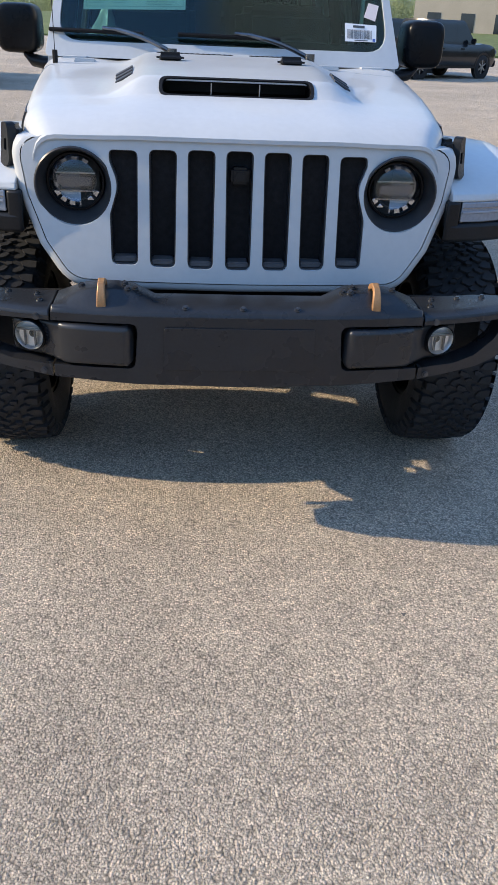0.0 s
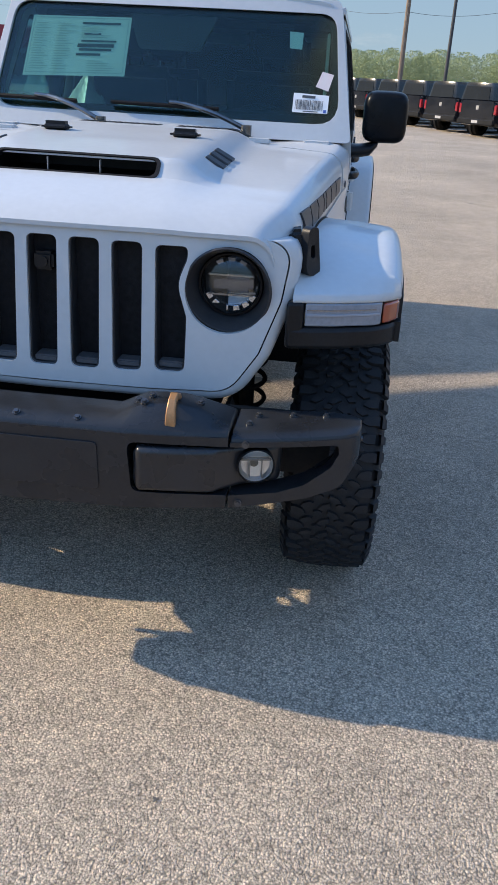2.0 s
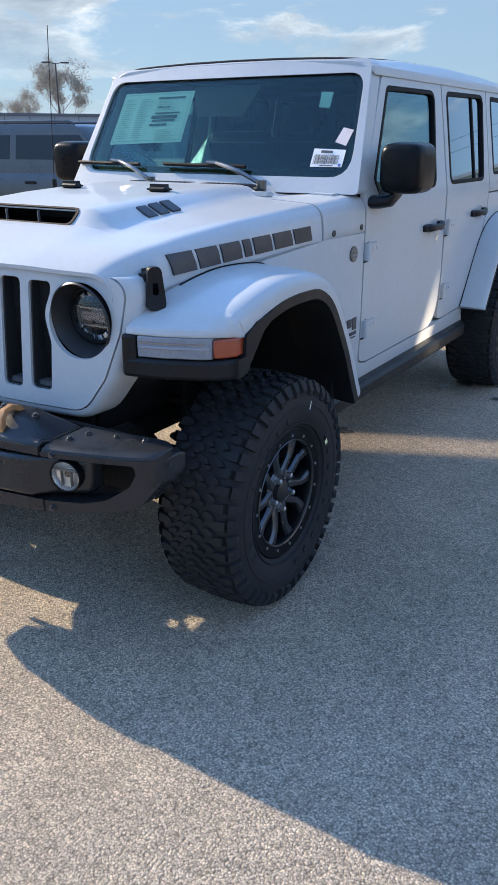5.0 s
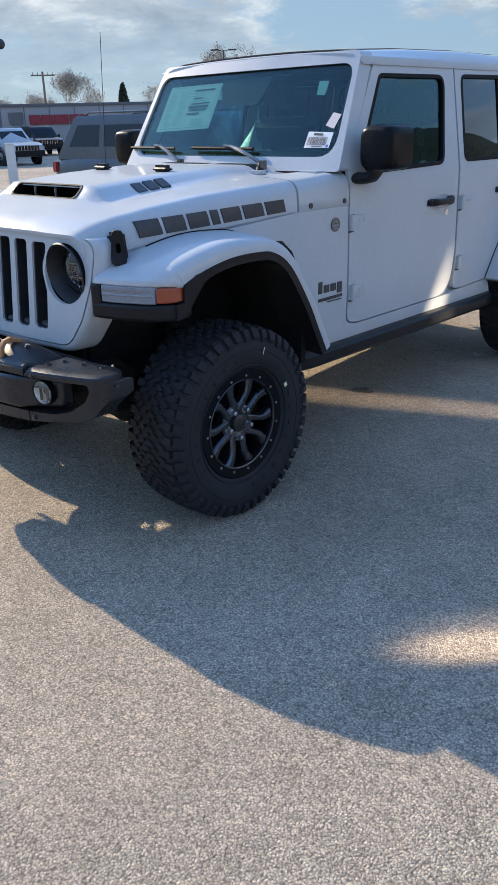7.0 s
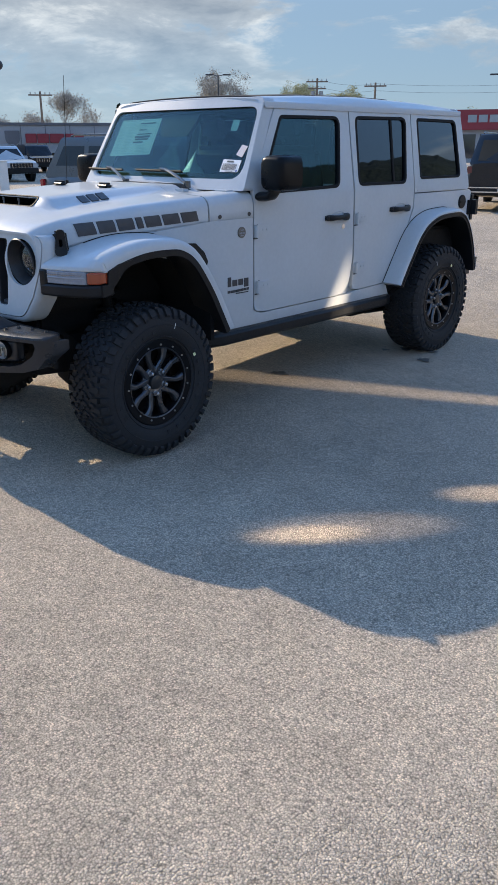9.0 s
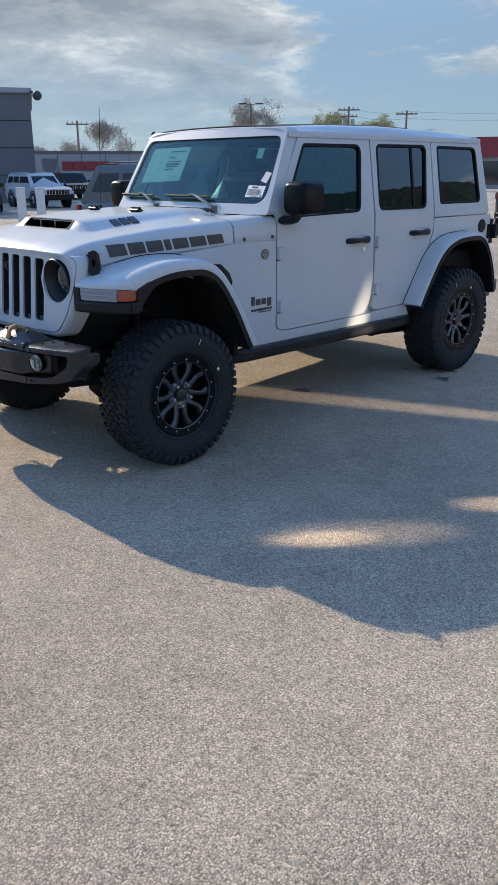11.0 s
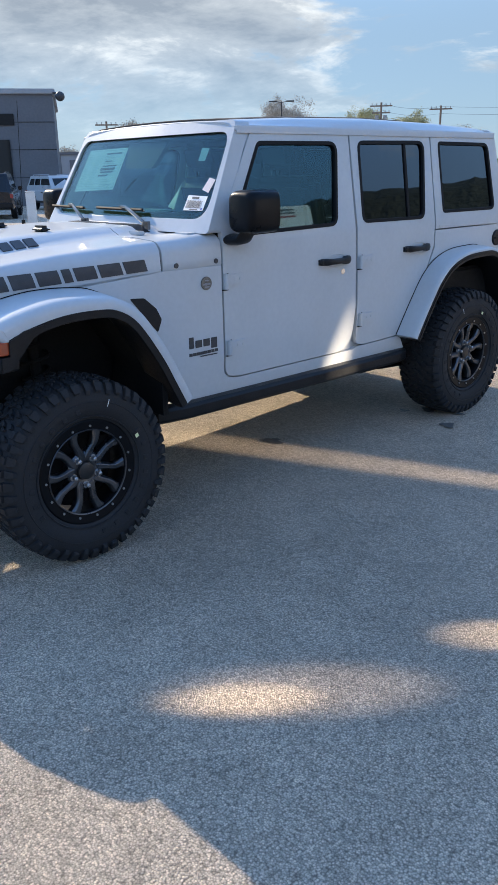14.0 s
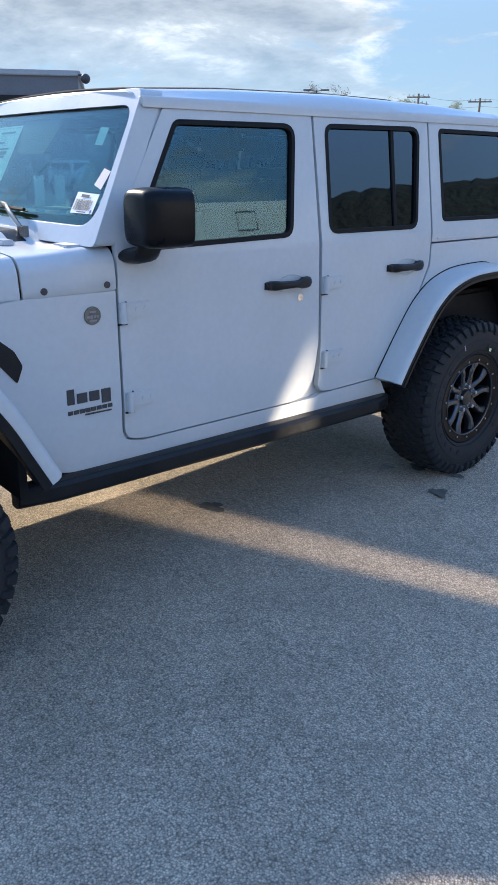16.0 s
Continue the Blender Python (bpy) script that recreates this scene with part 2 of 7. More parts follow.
FABRIC_TOP = grain(material("black_soft_top_fabric", rough=0.9), 30.0, (0.016, 0.016, 0.018), (0.036, 0.036, 0.038), bump=0.3, bump_scale=900)

# ---- helpers of the builder ----
def shaded(me, angle=35):
    me.shade_smooth()
    me.set_sharp_from_angle(angle=radians(angle))


def part(name, bm, mat, parent, label="", angle=35, bevel=0.0, seg=2):
    me = bpy.data.meshes.new(name)
    bm.to_mesh(me)
    bm.free()
    me.materials.append(mat)
    shaded(me, angle)
    ob = new(name, me)
    ob.parent = parent
    if bevel:
        mod = ob.modifiers.new("edges", "BEVEL")
        mod.width, mod.segments, mod.limit_method, mod.angle_limit = bevel, seg, "ANGLE", radians(38)
        mod.harden_normals = False
    if label:
        tagged(ob, label)
    return ob


def thing(name, label, category, place=None, group="", kind=""):
    ob = new(name)
    ob.empty_display_size = 0.1
    if place is not None:
        ob.matrix_world = place
    return tagged(ob, label, category, group, kind)


def box(bm, lo, hi, m=None, bevel=0.0, seg=2):
    r = bmesh.ops.create_cube(bm, size=1)
    vs = r["verts"]
    for v in vs:
        v.co = Vector([(a + b) / 2 + c * (b - a) for a, b, c in zip(lo, hi, v.co)])
    if m is not None:
        bmesh.ops.transform(bm, matrix=m, verts=vs)
    if bevel:
        es = list({e for v in vs for e in v.link_edges})
        bmesh.ops.bevel(bm, geom=es, offset=bevel, segments=seg, affect="EDGES", clamp_overlap=True)
    return bm


def boxed(lo, hi, m=None, bevel=0.0, seg=2):
    return box(bmesh.new(), lo, hi, m, bevel, seg)


def rod(bm, a, b, r, seg=12, r2=None):
    a, b = Vector(a), Vector(b)
    d = b - a
    m = Matrix.Translation((a + b) / 2) @ d.to_track_quat("Z", "Y").to_matrix().to_4x4()
    bmesh.ops.create_cone(bm, cap_ends=True, segments=seg, radius1=r, radius2=r if r2 is None else r2, depth=d.length, matrix=m)
    return bm


def tube(bm, pts, r, seg=8, closed=False):
    """A round tube swept along points."""
    pts = [Vector(p) for p in pts]
    n = len(pts)
    rings = []
    up = Vector((0.03, 0.05, 1)).normalized()
    for i, p in enumerate(pts):
        t = (pts[(i + 1) % n] - pts[i - 1]) if closed else (pts[min(i + 1, n - 1)] - pts[max(i - 1, 0)])
        t.normalize()
        a = t.cross(up)
        if a.length < 1e-3:
            a = t.cross(Vector((1, 0, 0)))
        a.normalize()
        b = t.cross(a)
        rings.append([bm.verts.new(p + r * (a * math.cos(q) + b * math.sin(q))) for q in (2 * math.pi * k / seg for k in range(seg))])
    for i in range(n if closed else n - 1):
        r0, r1 = rings[i], rings[(i + 1) % n]
        for k in range(seg):
            bm.faces.new((r0[k], r0[(k + 1) % seg], r1[(k + 1) % seg], r1[k]))
    if not closed:
        bm.faces.new(rings[0][::-1])
        bm.faces.new(rings[-1])
    bmesh.ops.recalc_face_normals(bm, faces=bm.faces)
    return bm


def grid(bm, rows, close_u=False, close_v=False):
    """A skin over rows of points, all of one length."""
    vs = [[bm.verts.new(p) for p in row] for row in rows]
    n, k = len(vs), len(vs[0])
    for i in range(n if close_u else n - 1):
        for j in range(k if close_v else k - 1):
            a, b, c, d = vs[i][j], vs[i][(j + 1) % k], vs[(i + 1) % n][(j + 1) % k], vs[(i + 1) % n][j]
            if len({a, b, c, d}) == 4:
                bm.faces.new((a, b, c, d))
    return vs


def lathe(bm, prof, seg=48, axis="x", m=None):
    """Turns a profile of (along the axis, radius) round the axis."""
    rows = []
    for k in range(seg):
        q = 2 * math.pi * k / seg
        rows.append([Vector((a, r * math.cos(q), r * math.sin(q))) if axis == "x" else (Vector((r * math.cos(q), a, r * math.sin(q))) if axis == "y" else Vector((r * math.cos(q), r * math.sin(q), a))) for a, r in prof])
    vs = grid(bm, rows, close_u=True)
    if m is not None:
        bmesh.ops.transform(bm, matrix=m, verts=[v for row in vs for v in row])
    bmesh.ops.recalc_face_normals(bm, faces=bm.faces)
    return bm


def fillet(pts, n=5):
    """A closed outline from corners (u, v) or (u, v, radius)."""
    out, k = [], len(pts)
    for i, p in enumerate(pts):
        c = Vector(p[:2])
        r = p[2] if len(p) > 2 else 0.0
        if not r:
            out.append(c)
            continue
        a, b = Vector(pts[i - 1][:2]) - c, Vector(pts[(i + 1) % k][:2]) - c
        half = a.angle(b) / 2
        d = min(r / math.tan(half), a.length * 0.49, b.length * 0.49)
        p0, p1 = c + a.normalized() * d, c + b.normalized() * d
        for s in range(n + 1):
            t = s / n
            out.append(p0 * (1 - t) ** 2 + c * 2 * t * (1 - t) + p1 * t * t)
    return out


def sheet(outline, holes=(), cuts_u=(), cuts_v=()):
    """A flat filled outline with holes, cut by lines so that it can be curved."""
    bm = bmesh.new()
    for loop in (outline, *holes):
        vs = [bm.verts.new((p[0], p[1], 0)) for p in loop]
        for i in range(len(vs)):
            bm.edges.new((vs[i - 1], vs[i]))
    bmesh.ops.triangle_fill(bm, use_beauty=True, use_dissolve=False, edges=bm.edges[:])
    for axis, cuts in ((0, cuts_u), (1, cuts_v)):
        for c in cuts:
            co, no = [0, 0, 0], [0, 0, 0]
            co[axis], no[axis] = c, 1
            bmesh.ops.bisect_plane(bm, geom=bm.verts[:] + bm.edges[:] + bm.faces[:], plane_co=co, plane_no=no)
    return bm


def band(outer, inner, cuts_u=(), cuts_v=()):
    """A flat ring between two outlines of as many points."""
    bm = bmesh.new()
    grid(bm, [[(p[0], p[1], 0) for p in outer], [(p[0], p[1], 0) for p in inner]], close_v=True)
    for axis, cuts in ((0, cuts_u), (1, cuts_v)):
        for c in cuts:
            co, no = [0, 0, 0], [0, 0, 0]
            co[axis], no[axis] = c, 1
            bmesh.ops.bisect_plane(bm, geom=bm.verts[:] + bm.edges[:] + bm.faces[:], plane_co=co, plane_no=no)
    return bm


def formed(bm, f, thick):
    """Curves a sheet by f(u, v) and gives it depth along the vector thick."""
    for v in bm.verts:
        v.co = Vector(f(v.co.x, v.co.y))
    if thick is not None:
        r = bmesh.ops.extrude_face_region(bm, geom=bm.faces[:], use_keep_orig=True)
        bmesh.ops.translate(bm, vec=thick, verts=[g for g in r["geom"] if isinstance(g, bmesh.types.BMVert)])
    bmesh.ops.recalc_face_normals(bm, faces=bm.faces)
    return bm


def lerp(table, t):
    """Straight-line reading of a table of (t, value)."""
    if t <= table[0][0]:
        return table[0][1]
    for (a, va), (b, vb) in zip(table, table[1:]):
        if t <= b:
            return va + (vb - va) * (t - a) / (b - a)
    return table[-1][1]


# ---- ground ----
def asphalt():
    m = material("coarse_asphalt", rough=0.9, spec=0.25)
    nt = m.node_tree
    b = nt.nodes["Principled BSDF"]
    tc = nt.nodes.new("ShaderNodeTexCoord")

    def node(kind, **inputs):
        n = nt.nodes.new(kind)
        for k, v in inputs.items():
            n.inputs[k].default_value = v
        return n

    vor = node("ShaderNodeTexVoronoi", Scale=165.0, Randomness=1.0)
    vor2 = node("ShaderNodeTexVoronoi", Scale=380.0)
    big = node("ShaderNodeTexNoise", Scale=0.42, Detail=6.0, Roughness=0.6)
    mid = node("ShaderNodeTexNoise", Scale=5.0, Detail=4.0)
    vor3 = node("ShaderNodeTexVoronoi", Scale=45.0)
    for n in (vor, vor2, vor3, big, mid):
        nt.links.new(tc.outputs["Object"], n.inputs["Vector"])
    stone = nt.nodes.new("ShaderNodeValToRGB")
    cr = stone.color_ramp
    cr.elements[0].position, cr.elements[0].color = 0.0, (0.414, 0.347, 0.271, 1)
    cr.elements[1].position, cr.elements[1].color = 1.0, (0.784, 0.662, 0.521, 1)
    for p, c in ((0.35, (0.482, 0.403, 0.315, 1)), (0.65, (0.605, 0.508, 0.397, 1)), (0.88, (0.706, 0.595, 0.466, 1))):
        e = cr.elements.new(p)
        e.color = c
    sep = nt.nodes.new("ShaderNodeSeparateColor")
    nt.links.new(vor.outputs["Color"], sep.inputs[0])
    nt.links.new(sep.outputs[0], stone.inputs[0])
    gap = nt.nodes.new("ShaderNodeMapRange")
    gap.inputs["From Min"].default_value, gap.inputs["From Max"].default_value = 0.35, 0.85
    gap.inputs["To Min"].default_value, gap.inputs["To Max"].default_value = 1.0, 0.45
    nt.links.new(vor.outputs["Distance"], gap.inputs["Value"])
    tone = nt.nodes.new("ShaderNodeMapRange")
    tone.inputs["From Min"].default_value, tone.inputs["From Max"].default_value = 0.3, 0.7
    tone.inputs["To Min"].default_value, tone.inputs["To Max"].default_value = 0.82, 1.24
    nt.links.new(big.outputs["Fac"], tone.inputs["Value"])
    tone2 = nt.nodes.new("ShaderNodeMapRange")
    tone2.inputs["From Min"].default_value, tone2.inputs["From Max"].default_value = 0.3, 0.7
    tone2.inputs["To Min"].default_value, tone2.inputs["To Max"].default_value = 0.93, 1.08
    nt.links.new(mid.outputs["Fac"], tone2.inputs["Value"])
    # clusters of lighter and darker stones
    sep3 = nt.nodes.new("ShaderNodeSeparateColor")
    nt.links.new(vor3.outputs["Color"], sep3.inputs[0])
    tone3 = nt.nodes.new("ShaderNodeMapRange")
    tone3.inputs["To Min"].default_value, tone3.inputs["To Max"].default_value = 0.97, 1.17
    nt.links.new(sep3.outputs[0], tone3.inputs["Value"])
    m1, m2, m3 = (nt.nodes.new("ShaderNodeMath") for _ in range(3))
    m1.operation = m2.operation = m3.operation = "MULTIPLY"
    nt.links.new(gap.outputs[0], m1.inputs[0])
    nt.links.new(tone.outputs[0], m1.inputs[1])
    nt.links.new(m1.outputs[0], m2.inputs[0])
    nt.links.new(tone2.outputs[0], m2.inputs[1])
    mix = nt.nodes.new("ShaderNodeVectorMath")
    mix.operation = "SCALE"
    nt.links.new(stone.outputs[0], mix.inputs[0])
    nt.links.new(m2.outputs[0], m3.inputs[0])
    nt.links.new(tone3.outputs[0], m3.inputs[1])
    nt.links.new(m3.outputs[0], mix.inputs["Scale"])
    nt.links.new(mix.outputs[0], b.inputs["Base Color"])
    h = nt.nodes.new("ShaderNodeMath")
    h.operation = "MULTIPLY_ADD"
    h.inputs[1].default_value = -0.5
    nt.links.new(vor2.outputs["Distance"], h.inputs[0])
    inv = nt.nodes.new("ShaderNodeMath")
    inv.operation = "SUBTRACT"
    inv.inputs[0].default_value = 1.0
    nt.links.new(vor.outputs["Distance"], inv.inputs[1])
    nt.links.new(inv.outputs[0], h.inputs[2])
    bp = node("ShaderNodeBump", Strength=1.0, Distance=0.0085)
    nt.links.new(h.outputs[0], bp.inputs["Height"])
    nt.links.new(bp.outputs[0], b.inputs["Normal"])
    return m


ASPHALT = asphalt()
OIL = grain(material("oil_stain", rough=0.55), 20.0, (0.07, 0.066, 0.06), (0.15, 0.14, 0.125), bump=0.5, bump_scale=150, dist=0.004)


def smooth01(t):
    t = min(1.0, max(0.0, t))
    return t * t * (3 - 2 * t)


def lot_z(x, y):
    """The lot swells a few centimetres behind the middle of the parked vehicle."""
    return 0.047 * smooth01((y - 0.9) / 2.1) * (1 - smooth01((y - 5.0) / 5.0)) * (1 - smooth01((abs(x) - 5.0) / 5.0))


def build_ground():
    bm = bmesh.new()
    far = [-900, -300, -100, -40, -20]
    xs = far + [-12 + 0.8 * k for k in range(31)] + [-x for x in far[::-1]]
    grid(bm, [[(x, y, lot_z(x, y)) for y in xs] for x in xs])
    bmesh.ops.recalc_face_normals(bm, faces=bm.faces)
    if bm.faces[0].normal.z < 0:
        bmesh.ops.reverse_faces(bm, faces=bm.faces)
    me = bpy.data.meshes.new("ground")
    bm.to_mesh(me)
    bm.free()
    me.materials.append(ASPHALT)
    me.shade_smooth()
    tagged(new("ground", me), "coarse grey-brown asphalt of a dealership car park", "ground", kind="structure")
    rnd = random.Random(4)
    for x, y, a, c in ((0.735, 2.89, 0.10, 0.05), (0.377, 1.69, 0.11, 0.045), (1.03, 2.685, 0.09, 0.05), (0.62, 2.75, 0.05, 0.03), (0.95, 2.95, 0.06, 0.03), (0.476, -1.25, 0.012, 0.007), (2.69, 10.51, 0.07, 0.035)):
        bm = bmesh.new()
        ring = []
        for k in range(22):
            q = 2 * math.pi * k / 22
            s = 1 + 0.25 * math.sin(3 * q + x * 40) + rnd.uniform(-0.3, 0.25)
            ring.append(bm.verts.new((0.62 * a * s * math.cos(q), 0.62 * c * s * 1.6 * math.sin(q), 0)))
        bm.faces.new(ring)
        me = bpy.data.meshes.new("oil_spot")
        bm.to_mesh(me)
        bm.free()
        me.materials.append(OIL)
        ob = new("oil_spot", me)
        ob.location = (x, y, lot_z(x, y) + 0.004)
        tagged(ob, "small dark oil stain soaked into the asphalt", "oil stain", "oil stains", "structure")


build_ground()

# ---- the white off-road vehicle ----
CX = -0.015
suv = thing("off_road_suv", "white four-door off-road vehicle with black bumper and tyres, parked on asphalt", "car", pose(CX, 0, 0))


def body_x(y, z):
    """Half-width of the body side."""
    w = min(0.802, 0.70 + 0.0975 * (y + 0.27)) if y < 0.93 else 0.802
    if z < 0.85:
        w -= 0.2 * (0.85 - z) ** 2
    if z > 1.33:
        w -= 0.16 * (z - 1.35) if z > 1.37 else 0.16 * (z - 1.33) * 0.25
    return w


YC = [-0.3, -0.1, 0.1, 0.3, 0.5, 0.7, 0.93, 1.2, 1.5, 1.8, 2.1, 2.4, 2.7, 3.0, 3.3]
ZC = [0.62, 0.7, 0.78, 0.86, 1.0, 1.33, 1.352, 1.375, 1.5, 1.65]


def side_panel(name, outline, holes=(), label="", mat=None, parent=None, off=0.0, thick=0.03, bevel=0.004, ring=False):
    """The same panel on the left (1) and the right (-1) side."""
    made = []
    for s in (1, -1):
        bm = band(outline, holes[0], YC, ZC) if ring else sheet(outline, holes, YC, ZC)
        formed(bm, lambda u, v: (s * (body_x(u, v) + off), u, v), Vector((-s * thick, 0, 0)))
        p = parent[s] if isinstance(parent, dict) else (parent or suv)
        made.append(part(name, bm, mat or WHITE, p, label, angle=30, bevel=bevel))
    return {1: made[0], -1: made[1]}


# cab and lower body: a dark inner shell behind the panels
def build_inner():
    bm = bmesh.new()
    box(bm, (-0.755, 0.60, 0.57), (0.755, 3.66, 1.02), bevel=0.02)
    box(bm, (-0.45, -0.40, 0.66), (0.45, 0.62, 1.20), bevel=0.02)
    part("underbody", bm, DARK, suv, "dark unlit chassis and inner floor")
    bm = bmesh.new()
    for s in (1, -1):
        rod(bm, (s * 0.40, -0.20, 0.60), (s * 0.40, 3.7, 0.60), 0.05, 8)
    rod(bm, (-0.70, 0, 0.40), (0.70, 0, 0.40), 0.055, 12)
    rod(bm, (-0.70, 3.008, 0.40), (0.70, 3.008, 0.40), 0.055, 12)
    bmesh.ops.create_icosphere(bm, subdivisions=2, radius=0.15, matrix=pose(0.22, 0, 0.40))
    bmesh.ops.create_icosphere(bm, subdivisions=2, radius=0.15, matrix=pose(0.0, 3.008, 0.40))
    rod(bm, (-0.55, -0.22, 0.47), (0.62, -0.22, 0.50), 0.022, 8)
    for s in (1, -1):
        rod(bm, (s * 0.48, 0.05, 0.36), (s * 0.38, 0.95, 0.55), 0.03, 8)
        rod(bm, (s * 0.48, 2.95, 0.36), (s * 0.38, 2.05, 0.55), 0.03, 8)
    part("axle_assembly", bm, DARK, suv, "black axle, frame and suspension arms")
    for s in (1, -1):
        for y in (0.02, 3.05):
            bm = bmesh.new()
            pts = [(s * 0.52 + 0.062 * math.cos(q), y + 0.062 * math.sin(q), 0.50 + 0.44 * q / (12 * math.pi)) for q in np.linspace(0, 12 * math.pi, 110)]
            tube(bm, pts, 0.009, 6)
            rod(bm, (s * 0.52, y, 0.44), (s * 0.52, y, 0.98), 0.026, 10)
            part("coil_spring", bm, DARK, suv, "black coil spring with damper")
    bm = boxed((-0.36, -0.66, 0.50), (0.36, -0.37, 0.545), bevel=0.015)
    part("skid_plate", bm, DARK, suv)
    for s in (1, -1):
        # added shadow plate between bumper and wheel; the top slot lets sun through
        loop = fillet([(-0.60, 0.545), (-0.46, 0.47), (-0.22, 0.45), (-0.20, 0.62), (-0.31, 0.70), (-0.60, 0.70)])
        slot = fillet([(-0.325, 0.648), (-0.285, 0.640), (-0.285, 0.668), (-0.325, 0.672)])
        bm = formed(sheet(loop, [slot]), lambda u, v: (s * 0.50, u, v), Vector((s * 0.012, 0, 0)))
        part("shadow_plate", bm, DARK, suv, "black plate added to shape the shadow behind the bumper")
        part("rear_arch_shield", boxed((min(s * 0.47, s * 0.90), 0.47, 0.565), (max(s * 0.47, s * 0.90), 0.50, 0.76)), DARK, suv, "black splash panel behind the wheel")
    for s in (1, -1):
        bm = boxed((min(s * 0.50, s * 0.60), 2.29, 0.385), (max(s * 0.50, s * 0.60), 2.56, 0.500), bevel=0.025, seg=3)
        rod(bm, (s * 0.55, 2.54, 0.395), (s * 0.57, 2.95, 0.375), 0.024, 12)
        part("trailing_arm", bm, DARK, suv, "black trailing arm and its bracket")
    # added block on the right side only, stops sun leaking behind the rail
    part("light_stop", boxed((-0.80, 2.50, 0.40), (-0.60, 2.72, 0.66), bevel=0.01), DARK, suv)


build_inner()

# side panels
front_door_line = fillet([(0.953, 1.205), (0.955, 1.425, 0.02), (1.225, 1.862, 0.025), (1.976, 1.882, 0.012), (1.972, 1.36), (1.990, 0.90, 0.2), (1.955, 0.642, 0.16), (1.06, 0.640, 0.05), (0.958, 0.655, 0.06)])
front_window_line = fillet([(1.045, 1.44, 0.03), (1.268, 1.822, 0.05), (1.878, 1.826, 0.06), (1.818, 1.378, 0.06), (1.10, 1.366, 0.05)])
rear_door_line = fillet([(1.990, 1.38), (1.988, 1.884, 0.012), (2.752, 1.888, 0.012), (2.752, 1.20, 0.1), (2.64, 0.96, 0.12), (2.44, 0.664, 0.08), (2.10, 0.654, 0.05), (2.003, 0.662, 0.07), (2.006, 0.92)])
rear_window_line = fillet([(2.052, 1.832, 0.05), (2.692, 1.838, 0.06), (2.645, 1.376, 0.06), (2.040, 1.380, 0.05)])
quarter_line = fillet([(2.764, 1.305), (2.764, 1.888, 0.012), (3.505, 1.888, 0.03), (3.600, 1.305, 0.02)])
quarter_window_line = fillet([(2.838, 1.836, 0.03), (3.418, 1.832, 0.06), (3.462, 1.400, 0.05), (2.846, 1.402, 0.03)])
tub_line = fillet([(2.764, 1.297), (3.640, 1.297, 0.03), (3.700, 0.70, 0.03), (3.585, 0.655), (3.555, 0.76), (3.505, 0.893), (3.432, 1.022), (3.345, 1.114), (3.245, 1.152), (3.06, 1.150), (2.87, 1.124), (2.775, 1.086), (2.70, 1.032), (2.66, 0.985), (2.764, 1.19)])
fender_side_line = fillet([(-0.40, 1.150, 0.02), (0.602, 1.231), (0.942, 1.231), (0.946, 0.652, 0.06), (1.04, 0.633, 0.02), (1.99, 0.635, 0.02), (2.02, 0.647, 0.02), (2.44, 0.657), (2.50, 0.566), (0.76, 0.562, 0.03), (0.55, 0.60), (0.42, 0.87), (0.30, 1.04), (0.10, 1.10), (-0.2, 1.08), (-0.38, 1.02)])

doors = side_panel("front_door", front_door_line, [front_window_line], "white front door with black-sealed window")
rdoors = side_panel("rear_door", rear_door_line, [rear_window_line], "white rear door with black-sealed window")
side_panel("hardtop_side", quarter_line, [quarter_window_line], "white hardtop side with dark quarter window")
side_panel("rear_quarter_panel", tub_line)
# white sill and pillar foot behind the doors' lower corners
side_panel("door_sill", fillet([(0.95, 0.60), (0.95, 0.80), (1.10, 0.72), (1.80, 0.72), (1.94, 0.90), (1.94, 1.85), (2.03, 1.85), (2.03, 0.90), (2.12, 0.74), (2.40, 0.74), (2.60, 0.98), (2.70, 1.02), (2.70, 0.90), (2.52, 0.64), (2.45, 0.60)]), off=-0.034, thick=0.01, bevel=0)
side_panel("fender_side", fender_side_line)
# white pillar face behind the joint between windshield frame and door
side_panel("pillar_face", fillet([(0.90, 1.39), (0.985, 1.39), (1.262, 1.862), (1.235, 1.885), (1.16, 1.885)]), off=-0.010, thick=0.02, bevel=0.002)


def inset(loop, d):
    """The outline moved inwards by d."""
    pts = [Vector(p) for p in loop]
    n = len(pts)
    area = sum(pts[i - 1].x * pts[i].y - pts[i].x * pts[i - 1].y for i in range(n))
    sg = 1 if area > 0 else -1
    out = []
    for i in range(n):
        t = (pts[(i + 1) % n] - pts[i - 1]).normalized()
        out.append(pts[i] + Vector((-t.y, t.x)) * d * sg)
    return out


for nm, loop, pr, mat in (("front_window", front_window_line, doors, SIDE_GLASS), ("rear_window", rear_window_line, rdoors, TINT), ("quarter_window", quarter_window_line, None, TINT)):
    side_panel("window_seal", inset(loop, -0.002), [inset(loop, 0.017)], "black rubber window seal", SEAL, pr, off=0.003, thick=0.03, bevel=0.002, ring=True)
    side_panel(nm, inset(loop, 0.012), (), "tinted side window glass", mat, pr, off=-0.012, thick=0.004, bevel=0)
side_panel("window_divider", fillet([(2.486, 1.825), (2.508, 1.825), (2.502, 1.39), (2.480, 1.39)]), (), "black window divider", SEAL, rdoors, off=-0.004, thick=0.02, bevel=0.002)
# the crease along the belt of the quarter panel
side_panel("belt_moulding", fillet([(2.80, 1.318, 0.004), (3.55, 1.305, 0.004), (3.55, 1.313, 0.004), (2.80, 1.326, 0.004)]), off=0.004, thick=0.02, bevel=0.002)


